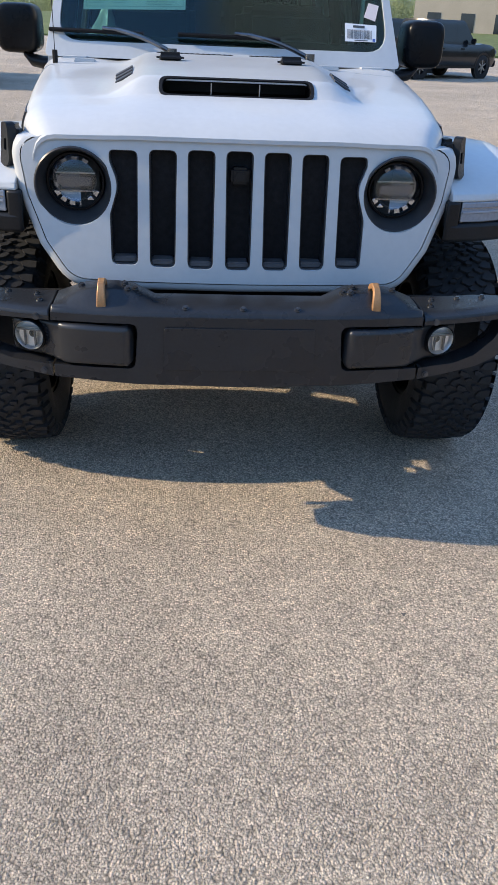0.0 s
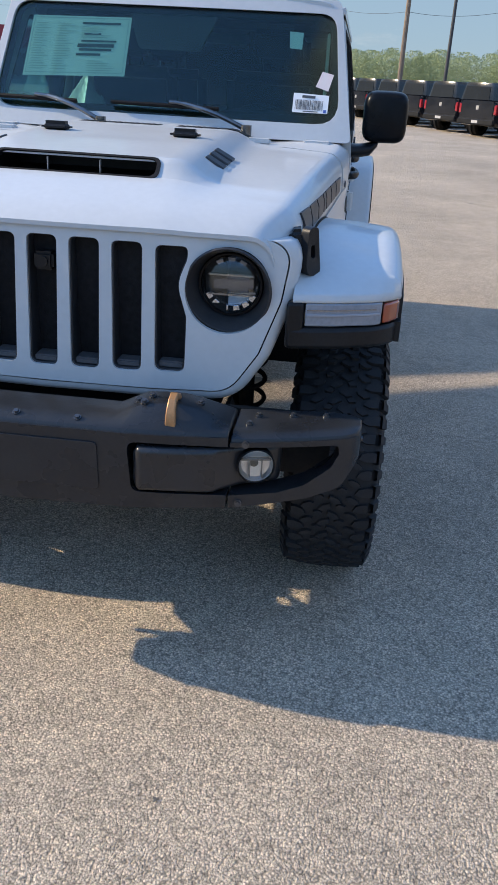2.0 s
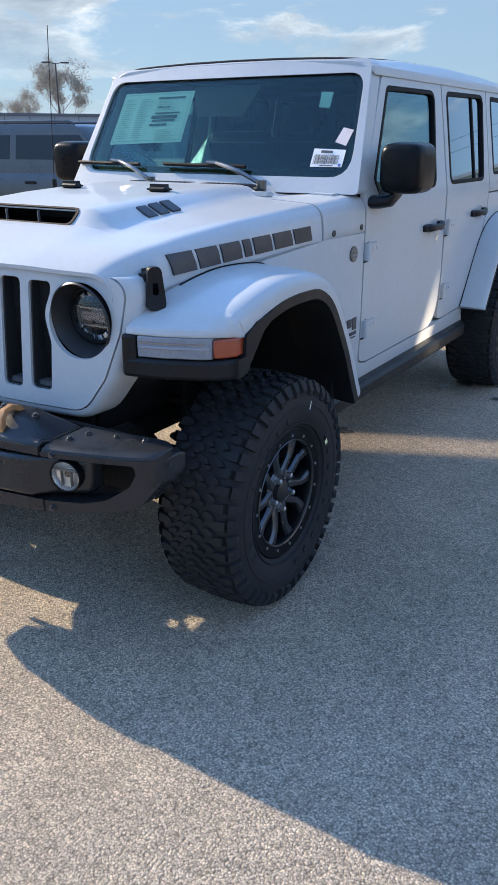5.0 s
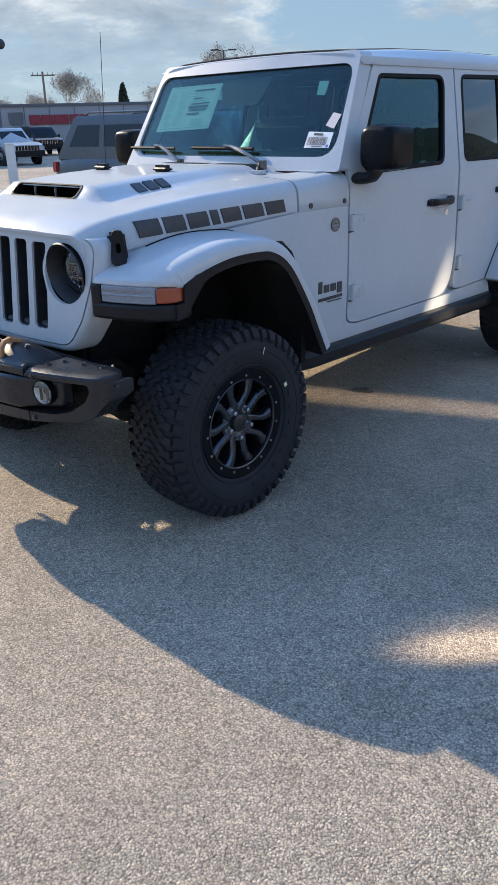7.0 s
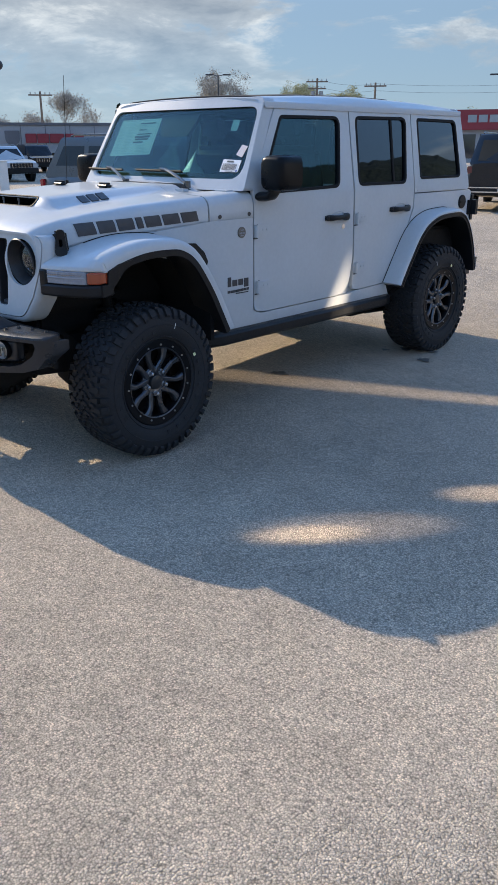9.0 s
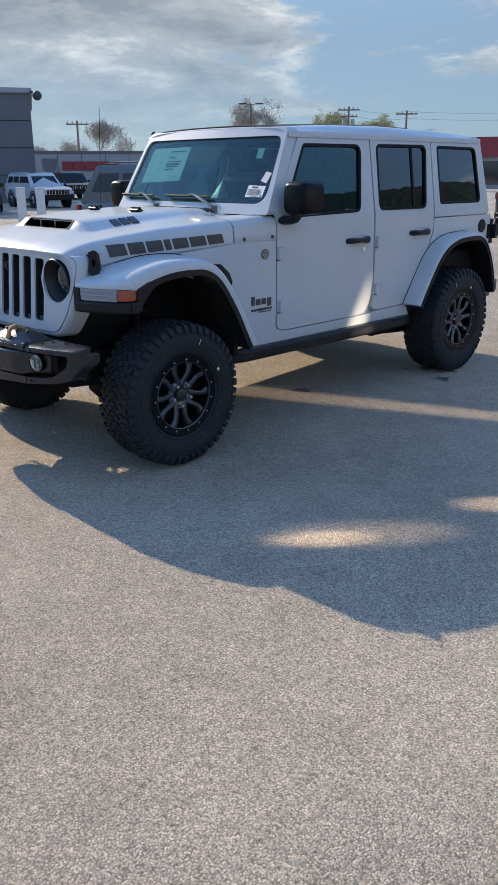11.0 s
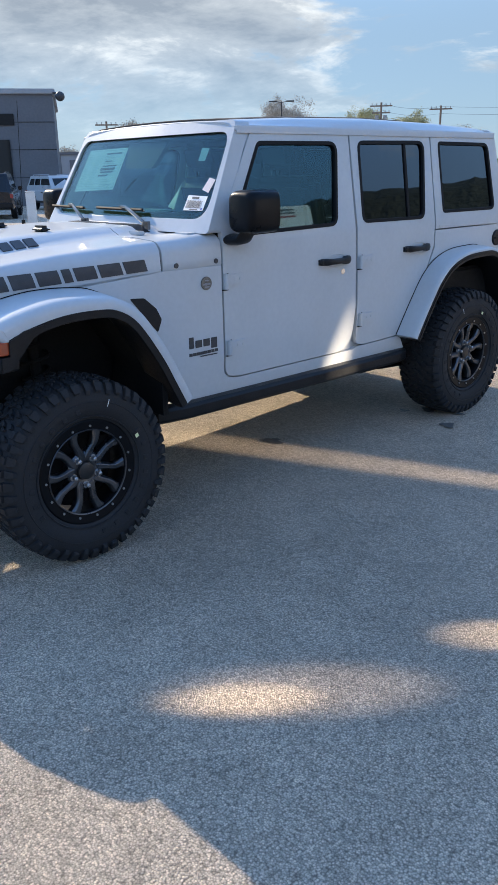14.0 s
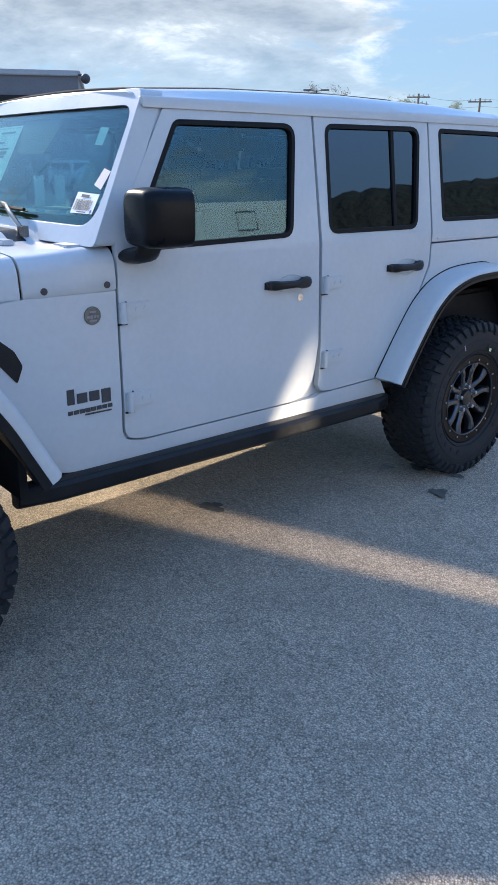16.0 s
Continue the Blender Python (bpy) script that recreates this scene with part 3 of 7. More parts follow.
# hood
def hood_w(y):
    return body_x(y, 1.2) - 0.003 - 0.27 * max(0.0, -0.38 - y)


SEAM = [(-0.52, 1.165), (-0.42, 1.158), (-0.3, 1.174), (0.2, 1.204), (0.60, 1.229), (0.95, 1.236)]
TOP_SIDE = [(-0.53, 1.238), (-0.50, 1.256), (-0.45, 1.277), (-0.36, 1.303), (-0.2, 1.330), (0.1, 1.362), (0.5, 1.388), (0.9, 1.405)]
TOP_MID = [(-0.53, 1.238), (-0.50, 1.256), (-0.45, 1.278), (-0.36, 1.305), (-0.245, 1.334), (-0.19, 1.384), (0.1, 1.406), (0.5, 1.424), (0.9, 1.428)]


def hood_z(x, y):
    a = abs(x)
    side = lerp(TOP_SIDE, y) - (0.010 + 0.012 * smooth01((y + 0.42) / 0.2)) * (a / 0.7) ** 2
    wide = 0.30 + 0.02 * (y + 0.2)
    k = 1 - smooth01((a - wide) / 0.13)
    mid = lerp(TOP_MID, y)
    return side + (mid - side) * k


def hood_side_x(y, z):
    """Outer face of the hood's flank at a height."""
    w = hood_w(y)
    edge, low = hood_z(w - 0.07, y), lerp(SEAM, y)
    r = min(0.07, (edge - low) * 0.9)
    d = (z - (edge - r)) / r
    if d <= 0.02:
        return w
    c = min(0.999, d)
    return w - 0.004 - 0.066 * (1 - math.sqrt(1 - c * c))


def build_hood():
    ys = sorted(set(list(np.linspace(-0.53, -0.36, 8)) + list(np.linspace(-0.36, 0.585, 26)) + [-0.245, -0.19]))
    bm = bmesh.new()
    rows = []
    for y in ys:
        w = hood_w(y)
        half = []
        for f in (0.0, 0.12, 0.22, 0.245, 0.27, 0.31, 0.35, 0.39, 0.43, 0.48):
            half.append((f, hood_z(f, y)))
        for d in (0.15, 0.10, 0.07):
            half.append((w - d, hood_z(w - d, y)))
        edge, low = hood_z(w - 0.07, y), lerp(SEAM, y)
        r = min(0.07, (edge - low) * 0.9)
        for q in (20, 40, 60, 78):
            c, s_ = math.cos(radians(q)), math.sin(radians(q))
            half.append((w - 0.004 - 0.066 * (1 - s_), edge - r * (1 - c)))
        half.append((w, low + 0.25 * (edge - r - low) if edge - r > low + 0.01 else low + 0.004))
        half.append((w, low))
        # the front edge follows the curve of the grille in plan
        k = smooth01((-0.12 - y) / 0.36)
        full = [(-x, z) for x, z in half[::-1]] + half[1:]
        rows.append([(x, y + k * 0.11 * x * x, z) for x, z in full])
    vs = grid(bm, rows)
    # the scoop's mouth is an opening in the ramp of the raised middle
    gone = [f for f in bm.faces if abs(f.calc_center_median().x) < 0.248 and -0.2451 < f.calc_center_median().y < -0.1899]
    bmesh.ops.delete(bm, geom=gone, context="FACES")
    r = bmesh.ops.extrude_face_region(bm, geom=bm.faces[:], use_keep_orig=True)
    bmesh.ops.translate(bm, vec=(0, 0, -0.012), verts=[g for g in r["geom"] if isinstance(g, bmesh.types.BMVert)])
    bmesh.ops.recalc_face_normals(bm, faces=bm.faces)
    hood = part("hood", bm, WHITE, suv, "white hood with raised scoop", angle=42)
    bm = bmesh.new()
    rows = []
    for x in np.linspace(-0.25, 0.25, 9):
        rows.append([(x, -0.25, 1.326), (x, -0.14, 1.318), (x, -0.03, 1.330), (x, -0.03, 1.380), (x, -0.186, 1.378)])
    grid(bm, rows)
    for x in (-0.25, 0.25):
        bm.faces.new([bm.verts.new(p) for p in ((x, -0.25, 1.326), (x, -0.14, 1.318), (x, -0.03, 1.330), (x, -0.03, 1.380), (x, -0.186, 1.378))])
    bmesh.ops.recalc_face_normals(bm, faces=bm.faces)
    part("scoop_duct", bm, BLACK_TRIM, hood, "black scoop mouth")
    # a flat black frame round the mouth
    sc = math.hypot(0.055, 0.05)
    bm = sheet(fillet([(-0.256, -0.004, 0.03), (0.256, -0.004, 0.03), (0.256, sc + 0.003, 0.03), (-0.256, sc + 0.003, 0.03)]), [fillet([(-0.245, 0.004, 0.026), (0.245, 0.004, 0.026), (0.245, sc - 0.004, 0.026), (-0.245, sc - 0.004, 0.026)])], [-0.2, -0.1, 0, 0.1, 0.2])
    formed(bm, lambda u, v: (u, -0.249 + 0.055 * v / sc, 1.334 + 0.05 * v / sc), Vector((0, 0.02, -0.012)))
    part("scoop_frame", bm, SCREEN, hood, bevel=0.002)
    for x in (-0.085, 0.075):
        part("scoop_strut", boxed((x - 0.0015, -0.222, 1.334), (x + 0.0015, -0.212, 1.370)), STEEL, hood)
    for s in (1, -1):
        x0, y0 = s * 0.23, 0.27
        bm = bmesh.new()
        z0 = hood_z(x0, y0)
        box(bm, (x0 - 0.052, y0 - 0.028, z0 - 0.01), (x0 + 0.052, y0 + 0.03, z0 + 0.028), bevel=0.016, seg=3)
        part("hood_bumper", bm, BLACK_TRIM, hood, "black rubber rest")
    # dark engine badge on each shoulder of the raised middle, as plain blocks
    for s in (1, -1):
        bm = bmesh.new()
        for k in range(3):
            y = 0.0 + 0.062 * k
            c = Vector((s * (0.385 + 0.004 * k), y, hood_z(0.385, y) + 0.004))
            sl = math.degrees(math.atan2(hood_z(0.42, y) - hood_z(0.35, y), 0.07))
            box(bm, (-0.034, -0.026, -0.006), (0.034, 0.026, 0.003), pose(c.x, c.y, c.z, 3, -s * sl, 0), bevel=0.002, seg=1)
        part("engine_badge", bm, DECAL, hood, "dark engine badge, three blocks")
    return hood


hood = build_hood()


# cowl between hood and windshield
def build_cowl():
    bm = bmesh.new()
    rows = []
    for y in np.linspace(0.594, 0.945, 12):
        w, low = body_x(y, 1.2) - 0.001, lerp(SEAM, y) + 0.004
        lift = 0.016 * smooth01((y - 0.62) / 0.25)

        def top(x):
            return hood_z(x, min(y, 0.62)) - 0.004 * (x < 0.55) + lift * smooth01((x - 0.5) / 0.15)

        half = [(x, top(x)) for x in (0.0, 0.12, 0.22, 0.27, 0.31, 0.35, 0.39, 0.43, 0.48, 0.55, w - 0.15, w - 0.10, w - 0.07)]
        edge = half[-1][1]
        for q in (18, 36, 54, 72, 86):
            c, s_ = math.cos(radians(q)), math.sin(radians(q))
            half.append((w - 0.004 - 0.066 * (1 - s_), edge - 0.066 * (1 - c)))
        half += [(w, 0.5 * (edge - 0.066 + low)), (w, low)]
        rows.append([(-x, y, z) for x, z in half[::-1]] + [(x, y, z) for x, z in half[1:]])
    grid(bm, rows)
    r = bmesh.ops.extrude_face_region(bm, geom=bm.faces[:], use_keep_orig=True)
    for g in r["geom"]:
        if isinstance(g, bmesh.types.BMVert):
            g.co = Vector((g.co.x * 0.985, g.co.y, g.co.z - 0.012))
    bmesh.ops.recalc_face_normals(bm, faces=bm.faces)
    cowl = part("cowl", bm, WHITE, suv, "white cowl below the windshield", angle=48)
    for x0, x1 in ((-0.30, 0.03), (0.10, 0.42)):
        bm = bmesh.new()
        rows = []
        for k in range(29):
            x = x0 + (x1 - x0) * k / 28
            z = hood_z(x, 0.62) - (0.0015 if k % 2 else 0.003)
            rows.append([(x, 0.725, z), (x, 0.79, z), (x, 0.79, z - 0.012), (x, 0.725, z - 0.012)])
        vs = grid(bm, rows, close_v=True)
        bm.faces.new(vs[0])
        bm.faces.new(vs[-1][::-1])
        bmesh.ops.recalc_face_normals(bm, faces=bm.faces)
        part("cowl_vent", bm, BLACK_TRIM, cowl, "black ribbed air intake")
    for x in (0.44, -0.60):
        z = hood_z(x, 0.62)
        part("washer_nozzle", boxed((x - 0.045, 0.665, z - 0.008), (x + 0.045, 0.715, z + 0.014), bevel=0.006), WHITE, cowl)
    for s in (1, -1):
        z = hood_z(0.6, 0.62)
        part("windshield_hinge", boxed((s * 0.66 - 0.055, 0.80, z - 0.02), (s * 0.66 + 0.055, 0.87, z + 0.016), bevel=0.006), WHITE, cowl)


build_cowl()


# windshield
def ws_point(x, z):
    return (x, 0.892 + 0.55 * (z - 1.5) + 0.03 * (x / 0.75) ** 2, z)


def build_windshield():
    outer = fillet([(-0.797, 1.388, 0.02), (0.797, 1.388, 0.02), (0.705, 1.925, 0.05), (-0.705, 1.925, 0.05)])
    hole = fillet([(-0.742, 1.452, 0.09), (0.742, 1.452, 0.09), (0.688, 1.868, 0.075), (-0.688, 1.868, 0.075)])
    cu = [-0.6, -0.4, -0.2, 0, 0.2, 0.4, 0.6]
    bm = formed(sheet(outer, [hole], cu, [1.5, 1.6, 1.7, 1.8]), ws_point, Vector((0, 0.094, 0.0)))
    ws = part("windshield_frame", bm, WHITE, suv, "white windshield frame", bevel=0.020, seg=4)
    bm = formed(sheet(inset(hole, -0.008), (), cu, [1.5, 1.6, 1.7, 1.8]), lambda u, v: Vector(ws_point(u, v)) + Vector((0, 0.012, 0)), Vector((0, 0.005, 0)))
    part("windshield_glass", bm, WINDSHIELD, ws, "green-tinted laminated glass")
    bm = formed(band(inset(hole, -0.006), inset(hole, 0.028), cu, [1.5, 1.6, 1.7, 1.8]), lambda u, v: Vector(ws_point(u, v)) + Vector((0, 0.020, 0)), Vector((0, 0.004, 0)))
    part("black_glass_border", bm, SEAL, ws, "black enamel border")
    part("sun_band", formed(sheet(fillet([(-0.19, 1.835), (0.19, 1.835), (0.13, 1.70, 0.03), (-0.13, 1.70, 0.03)]), (), [0]), lambda u, v: Vector(ws_point(u, v)) + Vector((0, 0.026, 0)), Vector((0, 0.03, 0))), INTERIOR, ws, "dark sensor and mirror housing")
    return ws


ws = build_windshield()


def ws_sticker(name, corners, mat, label, lift=0.022):
    bm = bmesh.new()
    n = 5
    c = [Vector(p) for p in corners]
    rows = []
    for i in range(n):
        rows.append([Vector(ws_point(*((c[0].lerp(c[1], j / (n - 1))).lerp(c[3].lerp(c[2], j / (n - 1)), i / (n - 1))))) + Vector((0, lift, 0)) for j in range(n)])
    grid(bm, rows)
    r = bmesh.ops.extrude_face_region(bm, geom=bm.faces[:], use_keep_orig=True)
    bmesh.ops.translate(bm, vec=(0, 0.001, 0), verts=[g for g in r["geom"] if isinstance(g, bmesh.types.BMVert)])
    bmesh.ops.recalc_face_normals(bm, faces=bm.faces)
    return part(name, bm, mat, ws, label)


def bars_on(parent, corners, rects, mat, label, lift=0.019):
    """Printed bars on a sheet: rects in the sheet's own 0..1 measure (u0, v0, u1, v1), v down."""
    c = [Vector(p) for p in corners]

    def at(u, v):
        return Vector(ws_point(*((c[0].lerp(c[1], u)).lerp(c[3].lerp(c[2], u), v)))) + Vector((0, lift, 0))

    bm = bmesh.new()
    for u0, v0, u1, v1 in rects:
        bm.faces.new([bm.verts.new(at(u, v)) for u, v in ((u0, v0), (u1, v0), (u1, v1), (u0, v1))])
    bmesh.ops.recalc_face_normals(bm, faces=bm.faces)
    return part("printing", bm, mat, parent, label)


PRICE = [(-0.612, 1.812), (-0.175, 1.818), (-0.178, 1.590), (-0.630, 1.575)]
price = ws_sticker("window_sticker", PRICE, PAPER, "large pale green price sheet with unreadable printing")
rn = random.Random(7)
rects = [(0.52, 0.10, 0.90, 0.135), (0.55, 0.28, 0.72, 0.31)]
rects += [(0.50, 0.46, 0.86, 0.52), (0.52, 0.54, 0.84, 0.58), (0.50, 0.62, 0.74, 0.66), (0.53, 0.40, 0.88, 0.43)]
bars_on(price, PRICE, rects, INK, "dark unreadable heading bars")
rects = []
for col in ((0.05, 0.24), (0.27, 0.47)):
    for k in range(19):
        v = 0.12 + 0.042 * k
        rects.append((col[0], v, col[0] + (col[1] - col[0]) * rn.uniform(0.45, 1.0), v + 0.015))
for k in range(6):
    rects.append((0.52, 0.17 + 0.035 * k, 0.52 + rn.uniform(0.1, 0.34), 0.185 + 0.035 * k))
for k in range(5):
    rects.append((0.62, 0.74 + 0.04 * k, 0.62 + rn.uniform(0.1, 0.3), 0.755 + 0.04 * k))
rects += [(0.02, 0.025, 0.98, 0.04), (0.02, 0.94, 0.98, 0.955), (0.02, 0.04, 0.028, 0.94), (0.972, 0.04, 0.98, 0.94)]
bars_on(price, PRICE, rects, INK_GREY, "grey unreadable lines")
BARCODE = [(0.544, 1.566), (0.690, 1.561), (0.689, 1.493), (0.544, 1.493)]
bc = ws_sticker("barcode_label", BARCODE, PAPER_WHITE, "white stock label with bar code", 0.010)
rects, u = [], 0.07
while u < 0.86:
    wd = rn.choice((0.008, 0.012, 0.02))
    rects.append((u, 0.32, u + wd, 0.84))
    u += wd + rn.choice((0.008, 0.012, 0.018))
rects += [(0.25, 0.08, 0.62, 0.22), (0.3, 0.90, 0.72, 0.95)]
bars_on(bc, BARCODE, rects, INK, "black bars", 0.008)
bars_on(bc, BARCODE, [(0.88, 0.80, 0.96, 0.97)], INK_BLUE, "blue corner mark", 0.008)
ws_sticker("pink_note", [(0.653, 1.650), (0.701, 1.640), (0.684, 1.577), (0.631, 1.592)], PAPER_PINK, "pale pink paper note", 0.010)
ws_sticker("inspection_tag", [(0.500, 1.796), (0.558, 1.793), (0.558, 1.729), (0.507, 1.732)], PAPER, "small pale rectangular tag")


def build_wipers():
    for x0, x1, b0, b1 in ((-0.235, -0.48, -0.775, -0.36), (0.372, 0.10, -0.21, 0.245)):
        bm = bmesh.new()
        base = Vector((x0, 0.80, 1.42))
        mid = Vector(ws_point(x1, 1.502)) + Vector((0, -0.035, 0))
        pts = [base + (mid - base) * t + Vector((0, -0.012 * math.sin(math.pi * t), 0.012 * math.sin(math.pi * t))) for t in np.linspace(0, 1, 8)]
        tube(bm, pts, 0.010, 8)
        rod(bm, base - Vector((0, 0, 0.03)), base + Vector((0, 0, 0.018)), 0.022, 14)
        rod(bm, mid, mid + Vector((-0.06, 0.01, 0.004)), 0.008, 8)
        w = part("wiper_arm", bm, ARM, suv, "satin wiper arm")
        bm = bmesh.new()
        pts = [Vector(ws_point(x, 1.492 - 0.004 * ((x - b0) / (b1 - b0) - 0.5))) + Vector((0, -0.020, 0)) for x in np.linspace(b0, b1, 9)]
        tube(bm, pts, 0.008, 6)
        tube(bm, [p + Vector((0, 0.012, -0.006)) for p in pts], 0.004, 4)
        part("wiper_blade", bm, SEAL, w, "black wiper blade")


build_wipers()


# roof
def build_roof():
    bm = bmesh.new()
    rows = []
    for y in [1.132, 1.16] + list(np.linspace(1.20, 3.50, 24)):
        w = body_x(2.0, 1.89) + 0.006
        e = 1.886 + 0.004 * (y - 1.2) / 2.3
        top = lerp([(1.132, 1.921), (1.2, 1.932), (1.6, 1.952), (2.2, 1.964), (2.9, 1.954), (3.4, 1.934), (3.5, 1.918)], y)
        half = [(0, top + 0.012), (0.25, top + 0.010), (0.45, top + 0.005), (0.56, top), (0.62, top - 0.004), (0.66, top - 0.014), (0.685, top - 0.032), (w, e + 0.012), (w + 0.004, e)]
        rows.append([(-x, y, z) for x, z in half[::-1]] + [(x, y, z) for x, z in half[1:]])
    grid(bm, rows)
    r = bmesh.ops.extrude_face_region(bm, geom=bm.faces[:], use_keep_orig=True)
    bmesh.ops.translate(bm, vec=(0, 0, -0.03), verts=[g for g in r["geom"] if isinstance(g, bmesh.types.BMVert)])
    bmesh.ops.recalc_face_normals(bm, faces=bm.faces)
    roof = part("roof", bm, WHITE, suv, "white hardtop roof rails", bevel=0.006)
    bm = bmesh.new()
    rows = []
    for y in np.linspace(1.155, 2.62, 18):
        top = lerp([(1.07, 1.922), (1.2, 1.932), (1.6, 1.953), (2.2, 1.965), (2.7, 1.960)], y)
        half = [(0, top + 0.018), (0.25, top + 0.016), (0.45, top + 0.010), (0.56, top + 0.005), (0.60, top - 0.001), (0.608, top - 0.02)]
        rows.append([(-x, y, z) for x, z in half[::-1]] + [(x, y, z) for x, z in half[1:]])
    grid(bm, rows)
    r = bmesh.ops.extrude_face_region(bm, geom=bm.faces[:], use_keep_orig=True)
    bmesh.ops.translate(bm, vec=(0, 0, -0.02), verts=[g for g in r["geom"] if isinstance(g, bmesh.types.BMVert)])
    bmesh.ops.recalc_face_normals(bm, faces=bm.faces)
    part("sliding_top", bm, FABRIC_TOP, roof, "black fabric sliding top", bevel=0.006)
    # rear wall of the cab with its window, and the tailgate below
    bm = formed(sheet(fillet([(-0.70, 1.92, 0.05), (0.70, 1.92, 0.05), (0.795, 1.30), (-0.795, 1.30)]), [fillet([(-0.60, 1.82, 0.05), (0.60, 1.82, 0.05), (0.66, 1.42, 0.05), (-0.66, 1.42, 0.05)])]), lambda u, v: (u, 3.595 - 0.155 * (v - 1.3), v), Vector((0, -0.02, 0)))
    rear = part("rear_wall", bm, WHITE, suv, "white hardtop rear", bevel=0.004)
    bm = formed(sheet(fillet([(-0.61, 1.83, 0.05), (0.61, 1.83, 0.05), (0.67, 1.41, 0.05), (-0.67, 1.41, 0.05)])), lambda u, v: (u, 3.588 - 0.155 * (v - 1.3), v), Vector((0, -0.004, 0)))
    part("rear_glass", bm, TINT, rear, "dark rear window")
    part("tailgate", boxed((-0.79, 3.62, 0.64), (0.79, 3.69, 1.297), bevel=0.02), WHITE, suv)
    for s in (1, -1):
        bm = boxed((s * 0.805 - 0.055, 3.600, 1.050), (s * 0.805 + 0.055, 3.725, 1.258), bevel=0.045, seg=4)
        tl = part("tail_lamp", bm, BLACK_TRIM, suv, "black-framed tail lamp")
        part("red_lens", boxed((s * 0.80 - 0.035, 3.71, 1.10), (s * 0.80 + 0.030, 3.728, 1.21), bevel=0.005), RED_LENS, tl)
        part("bumper_bracket", boxed((s * 0.825 - 0.02, 3.60, 0.798), (s * 0.825 + 0.02, 3.735, 0.810), bevel=0.003), STEEL, suv, "bare steel bumper bracket")
    part("rear_bumper", boxed((-0.86, 3.60, 0.585), (0.86, 3.81, 0.795), bevel=0.06, seg=4), BUMPER, suv, "black rear bumper")
    cap = bmesh.new()
    x = body_x(3.50, 1.205)
    rod(cap, (x - 0.01, 3.50, 1.205), (x + 0.012, 3.50, 1.205), 0.055, 28)
    fuel = part("fuel_cap", cap, BLACK_TRIM, suv, "round black fuel filler cap", bevel=0.006)
    part("cap_grip", boxed((x + 0.011, 3.46, 1.197), (x + 0.019, 3.54, 1.213), bevel=0.003), BLACK_TRIM, fuel)


build_roof()


# grille
def gy(x, z):
    return -0.557 + 0.1015 * (z - 0.868) + 0.11 * x * x


HL = (0.512, 1.083)


